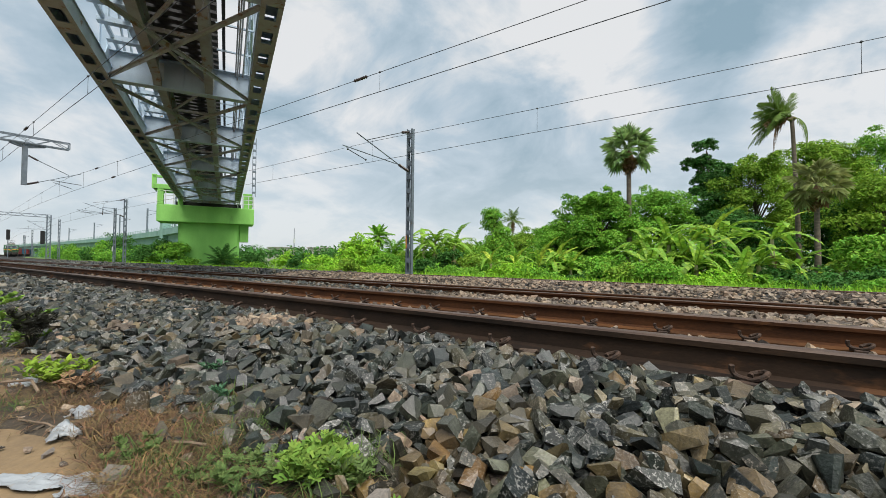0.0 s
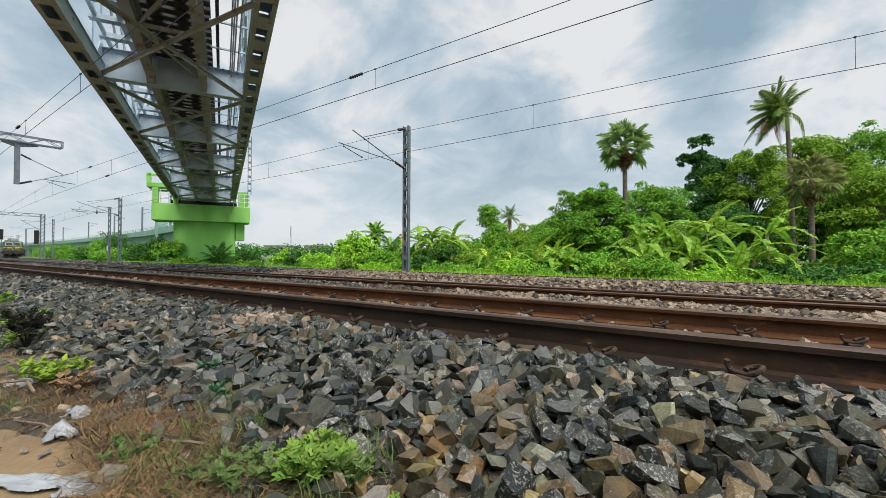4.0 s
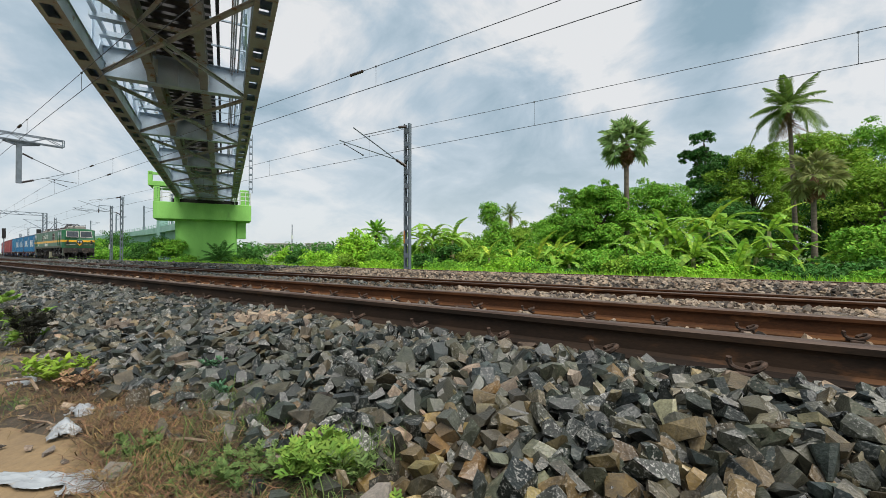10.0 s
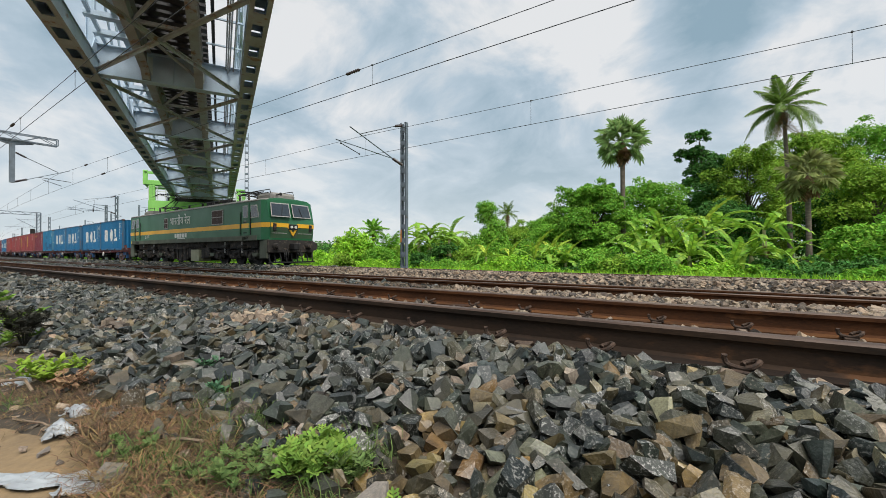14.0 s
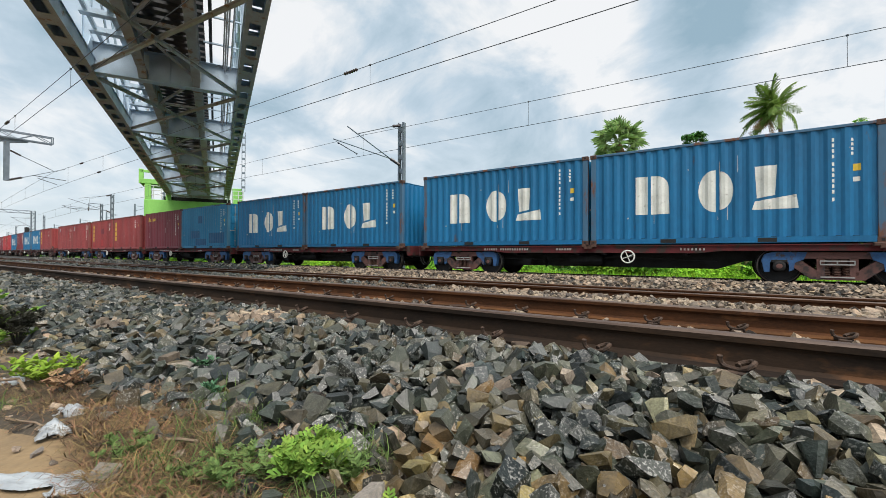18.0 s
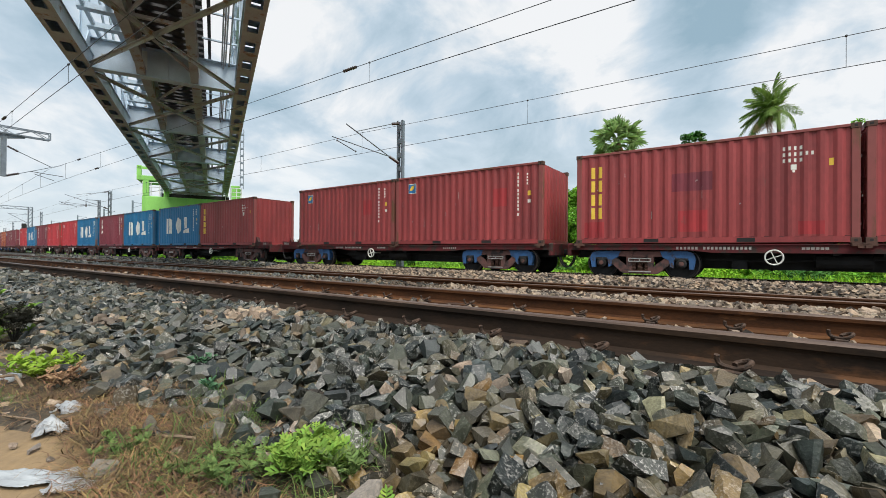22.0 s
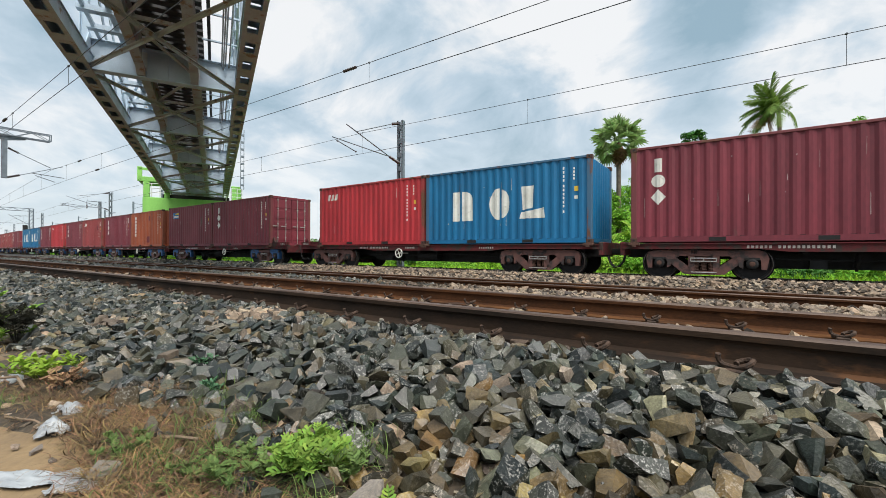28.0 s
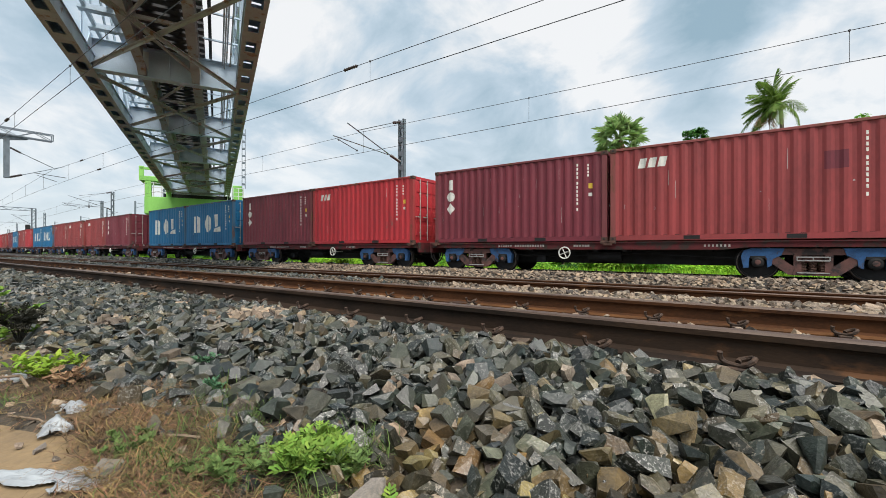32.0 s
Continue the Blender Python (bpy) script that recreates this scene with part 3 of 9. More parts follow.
def make_ballast():
    bal = thing("ballast", label="broken dark grey basalt ballast along the tracks", category="ballast", kind="structure")
    near = spread(-9.5, 1.9, 0.64, 2.17, 0.066, (0.045, 0.102), SHAPES, 11, layers=(-0.055, -0.02, 0.014), tilt=0.6, rise=0.42)
    near += spread(-9.5, 1.9, 2.0, 2.25, 0.07, (0.05, 0.1), SHAPES, 10, layers=(0.012,), tilt=0.5)
    # the loose edge of the shoulder towards the dirt
    rnd = random.Random(77)
    near = [q for q in near if q[1][1] - bend(q[1][0]) > 0.765 + 0.1 * noise.noise(Vector((q[1][0] * 1.7, 0, 4))) or rnd.random() < 0.25]
    single = [q for q in near if -1.3 < q[1][0] < 0.9 and q[1][1] < 1.6 and q[1][2] > ground_z(q[1][1] - bend(q[1][0])) - 0.004]
    single = single[-300:]
    ids = {id(q) for q in single}
    rest = [q for q in near if id(q) not in ids]

    def ochre(q):
        """Weathered stones come in loose groups at the foot of the shoulder."""
        x, y = q[1][0], q[1][1]
        return x > -1.0 and rnd.random() < 0.8 * max(0.0, 1 - max(0.0, y - 0.9) / 0.75) * (0.5 + noise.noise(Vector((x * 3.1, y * 3.1, 2)))) * 1.6

    def pale(q):
        """Paler stones become common along the shoulder's near end."""
        return rnd.random() < 0.42 * min(1.0, max(0.0, (q[1][0] + 1.1) / 1.3))

    def dusty(q):
        """Two patches of pale dusty stone."""
        x, y = q[1][0], q[1][1]
        return math.hypot((x + 3.15) / 0.55, (y - 1.86) / 0.26) < rnd.uniform(0.5, 1.2) or math.hypot((x + 4.2) / 0.35, (y - 1.25) / 0.14) < rnd.uniform(0.5, 1.2) or rnd.random() < 0.03
    meshes = []
    for v, f in SHAPES:
        pair = []
        for m in (M_STONE_ONE, M_OCHRE_ONE, M_PALE_ONE):
            me = bpy.data.meshes.new("stone")
            me.from_pydata(v.tolist(), [], f)
            me.materials.append(m)
            pair.append(me)
        meshes.append(pair)
    for q in single:
        k, p, R, s = q
        o = new("stone", meshes[k][1 if ochre(q) else 2 if pale(q) else 0])
        o.parent = bal
        o.matrix_basis = Matrix.Translation(p) @ Matrix([list(r) for r in R]).to_4x4() @ Matrix.Scale(s, 4)
    kinds = [2 if dusty(q) else 1 if ochre(q) else 3 if pale(q) else 0 for q in rest]
    for kind, material in enumerate((M_STONES, M_STONES_OCHRE, M_STONES_TAN, M_STONES_PALE)):
        heap("stone_heap", [q for q, n in zip(rest, kinds) if n == kind], SHAPES, material, bal)
    far = spread(-45, -9.5, 0.78, 2.17, 0.1, (0.08, 0.14), SHAPES_LOW, 12, layers=(-0.02, 0.015))
    far += spread(1.9, 10, 0.78, 2.17, 0.1, (0.08, 0.14), SHAPES_LOW, 19, layers=(-0.02, 0.015))
    heap("stone_heap", far, SHAPES_LOW, M_STONES, bal)
    gap = spread(-16, 10.0, 2.4, 3.95, 0.13, (0.07, 0.11), SHAPES_LOW, 13)
    heap("stone_heap", gap, SHAPES_LOW, M_STONES_TAN, bal)
    mid = spread(-14, 10.0, 4.15, 7.3, 0.095, (0.065, 0.12), SHAPES_LOW, 14, layers=(-0.01, 0.02)) + spread(-45, -14, 4.15, 7.4, 0.2, (0.1, 0.19), SHAPES_LOW, 15)
    heap("stone_heap", [q for q in mid if q[1][0] > -7 + random.Random(int(q[1][1] * 1000)).uniform(-3, 3)], SHAPES_LOW, M_STONES_TAN, bal)
    heap("stone_heap", [q for q in mid if q[1][0] <= -4], SHAPES_LOW, M_STONES, bal)
    back = spread(-16, 10.0, 9.35, 16.6, 0.115, (0.07, 0.125), SHAPES_LOW, 16, clear=((12.62, 12.8), (14.38, 14.54))) + []
    back += spread(-16, 10.0, 7.6, 9.2, 0.13, (0.08, 0.13), SHAPES_LOW, 18)
    heap("stone_heap", back, SHAPES_LOW, M_STONES_TAN, bal)
    heap("stone_heap", spread(-60, -16, 9.35, 16.6, 0.26, (0.1, 0.19), SHAPES_LOW, 17), SHAPES_LOW, M_STONES, bal)
    return bal


make_ballast()

# ---- steel truss bridge over the tracks, on a green pier ----
M_GREY = mat("grey_bridge_paint", (0.46, 0.57, 0.67), (0.35, 0.43, 0.51), rough=0.6, scale=1.2, fine=25, bump=0.1, spots=(0.24, 0.2, 0.16), spot_scale=1.6, spot_at=0.62)
M_BROWN = mat("rust_stained_grey_paint", (0.36, 0.385, 0.41), (0.29, 0.275, 0.26), rough=0.75, scale=1.4, fine=25, bump=0.15, spots=(0.24, 0.14, 0.085), spot_scale=1.8, spot_at=0.57)
M_TIMBER = mat("dark_bridge_timber", (0.065, 0.065, 0.066), (0.036, 0.036, 0.037), rough=0.9, scale=4, fine=40, bump=0.3)
M_DARK = mat("dark_steel", (0.024, 0.024, 0.025), (0.015, 0.014, 0.013), sheen=0.25, rough=0.7, scale=4, fine=40, bump=0.2)
M_GREEN = mat("green_pier_paint", (0.25, 0.56, 0.125), (0.19, 0.45, 0.095), rough=0.8, scale=0.7, fine=14, bump=0.12, spots=(0.16, 0.36, 0.085), spot_scale=0.8, spot_at=0.6, stretch=(1, 1, 0.35))
M_WHITE = mat("pale_rail_paint", (0.62, 0.66, 0.62), (0.5, 0.52, 0.48), rough=0.6, scale=4, fine=40, bump=0.05)
# local axes: x away along the bridge to the pier, -y to the right, z up; origin: bearing end, bottom chords' middle
BRIDGE_AT = (-53.66, 24.93, 6.88)
BRIDGE_TURN = math.degrees(math.atan2(0.44886, -0.89335))
HALFW, PANEL, DEPTH = 2.9, 8.6, 7.2


def make_bridge():
    br = thing("truss_bridge", at=pose(*BRIDGE_AT, 0, math.degrees(math.asin(0.0212)), BRIDGE_TURN), label="grey steel truss railway bridge with rust stains, on a green pier", category="bridge")
    N = 8
    nodes = [0.2] + [-2.9 - k * PANEL for k in range(N - 2)] + [-50.0]
    for s in (-1, 1):
        y = s * HALFW
        # bottom chord: two webs and a bottom plate with square openings
        for o in (-0.26, 0.26):
            cw = bmesh.new()
            box(cw, nodes[-1], 0.6, y + o - 0.012, y + o + 0.012, 0.004, 0.62)
            box(cw, nodes[-1], 0.6, y + o - 0.06, y + o + 0.06, 0.62, 0.64)
            part("chord_web", cw, M_GREY, br)
        ch = bmesh.new()
        x = 0.6
        pitch, hole = 1.55, 0.82
        box(ch, nodes[-1], 0.6, y - 0.32, y - 0.17, -0.016, 0.0)
        box(ch, nodes[-1], 0.6, y + 0.17, y + 0.32, -0.016, 0.0)
        while x > nodes[-1]:
            box(ch, x - (pitch - hole), x, y - 0.17, y + 0.17, -0.016, 0.0)
            x -= pitch
        part("bottom_chord", ch, M_BROWN, br)
        if s > 0:
            part("chord_cover", boxed(nodes[-1], 0.6, y - 0.24, y + 0.24, 0.585, 0.6), M_GREY, br)
        else:
            x, cover = 0.6, None
            while x > nodes[-1]:
                if cover is None:
                    cover = part("chord_cover", boxed(-1.42, 0, y - 0.24, y + 0.24, 0.585, 0.6), M_GREY, br, at=pose(x, 0, 0))
                else:
                    again(cover, pose(x, 0, 0))
                x -= 1.55
        tc = bmesh.new()
        box(tc, nodes[-1], nodes[1], y - 0.24, y + 0.24, DEPTH - 0.5, DEPTH, 0.02)
        part("top_chord", tc, M_GREY, br)
        for k, x in enumerate(nodes):
            g = bmesh.new()
            prism(g, [(x - 0.9, 0.02), (x + 0.9, 0.02), (x + 0.75, 0.9), (x + 0.3, 1.5), (x - 0.3, 1.5), (x - 0.75, 0.9)], y - s * 0.21 - 0.01, y - s * 0.21 + 0.01)
            part("gusset_plate", g, M_GREY, br)
            if k > 0:
                v = bmesh.new()
                bar(v, (x, y - 0.13, 0.3), (x, y - 0.13, DEPTH - 0.3), 0.34, 0.03)
                bar(v, (x, y + 0.13, 0.3), (x, y + 0.13, DEPTH - 0.3), 0.34, 0.03)
                bar(v, (x, y, 0.3), (x, y, DEPTH - 0.3), 0.03, 0.26)
                part("post", v, M_GREY, br)
            if k < N - 1:
                d = bmesh.new()
                a, b = (x, 0.4), (nodes[k + 1], DEPTH - 0.3)
                if k % 2:
                    a, b = (x, DEPTH - 0.3), (nodes[k + 1], 0.4)
                for o in (-0.15, 0.15):
                    bar(d, (a[0], y + o, a[1]), (b[0], y + o, b[1]), 0.03, 0.4)
                part("diagonal", d, M_GREY, br)
    for k, x in enumerate(nodes):
        c = bmesh.new()
        box(c, x - 0.012, x + 0.012, -HALFW + 0.2, HALFW - 0.2, 0.08, 1.3)
        box(c, x - 0.2, x + 0.2, -HALFW + 0.2, HALFW - 0.2, 0.05, 0.08)
        box(c, x - 0.2, x + 0.2, -HALFW + 0.2, HALFW - 0.2, 1.3, 1.33)
        for yy in (0.02,):
            box(c, x - 0.16, x + 0.16, yy - 0.01, yy + 0.01, 0.08, 1.18)
        part("cross_beam", c, M_GREY, br)
        if k < N - 1:
            for y in (-0.98, 0.98):
                st = bmesh.new()
                xa, xb = nodes[k + 1] + 0.1, x - 0.1
                box(st, xa, xb, y - 0.012, y + 0.012, 0.42, 1.3)
                box(st, xa, xb, y - 0.17, y + 0.17, 0.39, 0.42)
                box(st, xa, xb, y - 0.17, y + 0.17, 1.3, 1.33)
                part("stringer", st, M_BROWN, br)
                kp = bmesh.new()
                prism(kp, [(x - 0.02, 0.1), (x - 0.2, 0.12), (x - 0.5, 0.3), (x - 0.75, 0.4), (x - 0.02, 0.4)], y - 0.15, y + 0.15)
                part("knee_bracket", kp, M_BROWN, br)
                ep = bmesh.new()
                box(ep, x - 0.016, x - 0.013, y - 0.2, y + 0.2, 0.4, 1.2)
                part("end_plate", ep, M_WHITE, br)
            xm = (x + nodes[k + 1]) / 2
            sb = bmesh.new()
            bar(sb, (xm, -0.98, 0.6), (xm, 0.98, 0.6), 0.12, 0.12)
            bar(sb, (x - 0.3, -0.9, 0.52), (xm, 0.9, 0.52), 0.09, 0.09)
            bar(sb, (xm, 0.9, 0.5), (nodes[k + 1] + 0.3, -0.9, 0.5), 0.09, 0.09)
            part("stringer_bracing", sb, M_BROWN, br)
            # crossed wind bracing below the floor, from node to node
            for s in (-1, 1):
                wb = bmesh.new()
                a, b = Vector((x - 0.4, s * (HALFW - 0.3), 0.06 + 0.07 * (s > 0))), Vector((nodes[k + 1] + 0.4, -s * (HALFW - 0.3), 0.06 + 0.07 * (s > 0)))
                bar(wb, a, b, 0.2, 0.02)
                bar(wb, a + Vector((0, 0.0, -0.06)), b + Vector((0, 0, -0.06)), 0.02, 0.14)
                part("wind_brace", wb, M_BROWN, br)
    # track floor: sleepers, rails, walkway with railing
    x = 0.3
    first = None
    while x > nodes[-1]:
        if first is None:
            first = part("bridge_sleeper", boxed(-0.17, 0.17, -1.35, 1.35, 1.335, 1.52), M_TIMBER, br, at=pose(x, 0, 0))
        else:
            again(first, pose(x, 0, 0))
        x -= 0.55
    for y in (-0.87, 0.87):
        part("bridge_rail", boxed(nodes[-1], 0.6, y - 0.04, y + 0.04, 1.52, 1.69), M_DARK, br)
    part("walkway", boxed(nodes[-1], 0.6, -1.62, -1.5, 1.42, 1.46), M_TIMBER, br)
    part("walkway", boxed(nodes[-1], 0.6, 1.5, 1.72, 1.42, 1.46), M_GREY, br)
    for y0, y1 in ((-0.62, -0.2), (0.2, 0.62)):
        part("floor_plate", boxed(nodes[-1], 0.6, y0, y1, 1.53, 1.54), M_BROWN, br)
    part("edge_angle", boxed(nodes[-1], 0.6, 2.3, 2.42, 1.3, 1.42), M_GREY, br)
    bracket = None
    x = 0.1
    while x > nodes[-1]:
        if bracket is None:
            bracket = part("walkway_bracket", boxed(-0.15, 0.15, 1.2, 2.55, 1.22, 1.41), M_GREY, br, at=pose(x, 0, 0))
        else:
            again(bracket, pose(x, 0, 0))
        x -= 1.43
    for z in (1.95, 2.2, 2.5):
        t = bmesh.new()
        tube(t, [(nodes[-1], -2.5, z), (0.6, -2.5, z)], 0.03)
        part("handrail", t, M_GREY, br)
    post = None
    x = 0.3
    while x > nodes[-1]:
        if post is None:
            post = part("railing_post", boxed(-0.03, 0.03, -2.52, -2.46, 1.46, 2.53), M_GREY, br, at=pose(x, 0, 0))
        else:
            again(post, pose(x, 0, 0))
        x -= 1.7
    for i, (y, z) in enumerate(((-2.05, 1.25), (-2.2, 1.25), (-2.35, 1.25), (-2.12, 1.1))):
        t = bmesh.new()
        tube(t, [(nodes[-1], y, z), (0.6, y, z)], 0.032, 6)
        part("cable_pipe", t, M_BROWN, br)
    x, hanger = -0.8, None
    while x > nodes[-1]:
        if hanger is None:
            hanger = part("pipe_hanger", boxed(-0.04, 0.04, -2.6, -1.3, 1.28, 1.34), M_GREY, br, at=pose(x, 0, 0))
        else:
            again(hanger, pose(x, 0, 0))
        x -= 2.15
    return br


make_bridge()


def make_pier():
    pier = thing("bridge_pier", at=pose(-53.69, 24.92, 0, 0, 0, BRIDGE_TURN), label="bright green painted concrete bridge pier", category="bridge pier")
    # across the bridge is local y; with x away from the camera
    bm = bmesh.new()
    w, t = 3.35, 1.15
    out = []
    for k in range(7):
        a = math.pi / 2 * k / 6
        out.append((t - 0.7 + 0.7 * math.cos(a), w - 0.7 + 0.7 * math.sin(a)))
    outline = out + [(-x, y) for x, y in out[::-1]] + [(-x, -y) for x, y in out] + [(x, -y) for x, y in out[::-1]]
    A = [bm.verts.new((x, y * 0.96, -1.6)) for x, y in outline]
    B = [bm.verts.new((x, y, 4.35)) for x, y in outline]
    n = len(A)
    for k in range(n):
        if (Vector(outline[k]) - Vector(outline[(k + 1) % n])).length > 1e-6:
            bm.faces.new((A[k], A[(k + 1) % n], B[(k + 1) % n], B[k]))
    bm.faces.new(B)
    bmesh.ops.remove_doubles(bm, verts=bm.verts[:], dist=1e-5)
    bmesh.ops.recalc_face_normals(bm, faces=bm.faces[:])
    part("column", bm, M_GREEN, pier)
    part("cap", boxed(-1.9, 1.9, -4.85, 5.35, 4.35, 6.35, 0.06), M_GREEN, pier)
    # raised dark block; its colour stands for the shade under the bridge's end
    part("bearing_shelf", boxed(-0.6, 0.9, -3.4, 3.6, 6.35, 6.9, 0.03), M_DARK, pier)
    # side chamber on the right end, below the cap
    part("side_block", boxed(-0.9, 0.9, -4.3, -3.3, 2.2, 4.35, 0.03), M_GREEN, pier)
    part("corner_pedestal", boxed(-0.5, 0.5, -4.7, -3.6, 6.35, 8.4, 0.05), M_GREEN, pier)
    # frame with balcony at the left end
    for x in (-1.6,):
        part("frame_post", boxed(x - 0.3, x + 0.3, 4.7, 5.3, 6.35, 8.1, 0.03), M_GREEN, pier)
        part("frame_post", boxed(x - 0.3, x + 0.3, 2.8, 3.3, 6.35, 8.1, 0.03), M_GREEN, pier)
    part("frame_beam", boxed(-1.9, 1.9, 2.6, 5.8, 8.1, 8.65, 0.05), M_GREEN, pier)
    part("frame_rail", boxed(-1.9, -1.8, 2.6, 5.8, 9.35, 9.65, 0.02), M_GREEN, pier)
    part("frame_post", boxed(-1.9, -1.6, 5.4, 5.85, 8.1, 9.75, 0.03), M_GREEN, pier)
    for z in (6.9, 7.4, 7.9):
        t = bmesh.new()
        tube(t, [(1.85, 5.3, z), (-1.85, 5.3, z), (-1.85, 2.9, z)], 0.045)
        part("railing_pipe", t, M_WHITE, pier)
        t = bmesh.new()
        tube(t, [(-1.85, -3.0, z), (-1.85, -4.75, z), (1.85, -4.75, z)], 0.045)
        part("railing_pipe", t, M_WHITE, pier)
    for y in (5.3, 4.5, 3.7, 2.9, -3.0, -3.6, -4.2, -4.75):
        t = bmesh.new()
        tube(t, [(-1.85, y, 6.35), (-1.85, y, 7.95)], 0.045)
        part("railing_post", t, M_WHITE, pier)
    # lattice mast on the pedestal
    return pier


make_pier()

# ---- overhead line: masts, brackets, wires ----
M_MAST = mat("galvanised_mast", (0.18, 0.215, 0.25), (0.115, 0.14, 0.165), rough=0.6, metal=0.3, scale=3, fine=40, bump=0.1, spots=(0.12, 0.09, 0.07), spot_scale=3, spot_at=0.62)
M_WIRE = mat("dark_wire", (0.07, 0.078, 0.085), (0.05, 0.055, 0.06), rough=0.6, metal=0.4, bump=0.0)
M_INS = mat("brown_insulator", (0.05, 0.035, 0.032), (0.03, 0.022, 0.02), rough=0.3, scale=10, fine=40, bump=0.0)
M_BAND = mat("orange_band", (0.5, 0.2, 0.05), (0.35, 0.14, 0.04), rough=0.7)


def insulator(bm, a, b, r=0.075, sheds=7):
    a, b = Vector(a), Vector(b)
    pts, rs = [], []
    for i in range(sheds * 2 + 1):
        pts.append(a.lerp(b, i / (sheds * 2)))
        rs.append(r if i % 2 else r * 0.55)
    tube(bm, pts, rs, 8)


def lattice_mast(x, y, z0, z1, label, w=0.3, parent=None, pitch=0.72, band=False, turn=0):
    m = thing("line_mast", at=pose(x, y, z0), label=label, category="mast", group="overhead line masts") if parent is None else parent
    h = z1 - z0
    R = pose(0, 0, 0, 0, 0, turn)
    for s in (-1, 1):
        b = bmesh.new()
        cx = s * (w / 2 - 0.03)
        box(b, cx - 0.04, cx + 0.04, -0.1, -0.088, -0.3, h)
        box(b, cx - 0.04, cx + 0.04, 0.088, 0.1, -0.3, h)
        box(b, cx + s * 0.028, cx + s * 0.04, -0.1, 0.1, -0.3, h)
        part("channel", b, M_MAST, m, at=R)
    k = 0
    first = None
    while 0.25 + k * pitch < h:
        z = 0.25 + k * pitch
        for yy in (-0.106, 0.1):
            if first is None:
                first = part("batten", boxed(-w / 2, w / 2, 0, 0.008, -0.12, 0.12), M_MAST, m, at=R @ pose(0, yy, z))
            else:
                again(first, R @ pose(0, yy, z), m)
        k += 1
    if band:
        part("number_band", boxed(-w / 2 - 0.003, -w / 2 + 0.09, -0.115, -0.108, 1.6, 2.25), M_BAND, m)
    return m


def bracket(mast, y0, top, knee, end, reg, parent_z, toward=-1):
    """Cantilever arms towards the track; numbers are world y and z, mast-local after shifting."""
    my = mast.matrix_basis.translation.y
    L = lambda y, z: (0, y - my, z - parent_z)
    for (a, c), r in (((top[0], top[1]), 0.075), ((knee[0], knee[1]), 0.085)):
        b = bmesh.new()
        insulator(b, L(*a), L(*c), r)
        part("insulator", b, M_INS, mast)
    b = bmesh.new()
    tube(b, [L(*top[1]), L(*top[2])], 0.02, 6)
    part("tie_rod", b, M_WIRE, mast)
    b = bmesh.new()
    tube(b, [L(*knee[1]), L(*knee[2])], 0.026, 6)
    part("bracket_tube", b, M_MAST, mast)
    b = bmesh.new()
    tube(b, [L(*knee[1]), L(*end)], 0.022, 6)
    part("register_arm", b, M_MAST, mast)
    b = bmesh.new()
    tube(b, [L(*reg[0]), L(*reg[1])], 0.018, 6)
    for q in reg:
        bmesh.ops.create_icosphere(b, subdivisions=1, radius=0.05, matrix=Matrix.Translation(L(*q)))
    part("steady_arm", b, M_WIRE, mast)


m1 = lattice_mast(-14.0, 16.45, -0.72, 7.08, "grey steel lattice mast with bracket for the overhead wire", w=0.34, band=True)
bracket(m1, 16.4, [(16.3, 6.9), (15.76, 6.74), (13.39, 5.8)], [(16.3, 4.86), (15.57, 5.06), (12.73, 5.97)], (11.94, 5.23), [(12.22, 5.12), (13.3, 4.86)], -0.72)
m2 = lattice_mast(-58.4, 17.57, -0.75, 6.95, "grey steel lattice mast beyond the bridge", w=0.28, turn=90)
bracket(m2, 17.4, [(17.4, 6.85), (17.0, 6.73), (14.6, 6.2)], [(17.4, 4.87), (17.0, 5.05), (13.69, 6.11)], (13.2, 5.3), [(13.4, 5.2), (14.6, 4.9)], -0.75)
m3 = lattice_mast(-62.8, 17.85, -0.75, 6.2, "short grey steel lattice mast with side arm", w=0.24, turn=90)
b = bmesh.new()
tube(b, [(0, 0, 6.9), (0, -1.25, 6.9), (0, -1.25, 6.4)], 0.04)
part("side_arm", b, M_MAST, m3)
b = bmesh.new()
insulator(b, (0, -1.25, 6.4), (0, -1.25, 6.0), 0.08, 5)
part("insulator", b, M_INS, m3)
b = bmesh.new()
tube(b, [(0, -0.2, 6.2), (0, -3.6, 6.15)], 0.03)
part("register_arm", b, M_MAST, m3)
part("number_plate_board", boxed(-0.2, 0.2, -0.2, -0.17, 1.6, 2.2), M_WHITE, m3, "pale board without legible writing")
for x in (-102.0, -150.0, -195.0):
    lattice_mast(x, T3 + bend(x) + 3.2, -0.9, 6.9, "distant grey lattice mast along the line", w=0.28, turn=90)
for x in (-85.0, -125.0, -170.0):
    lattice_mast(x, 0.2 + bend(x), -0.6, 7.4, "distant grey lattice mast along the line", w=0.28, turn=90)


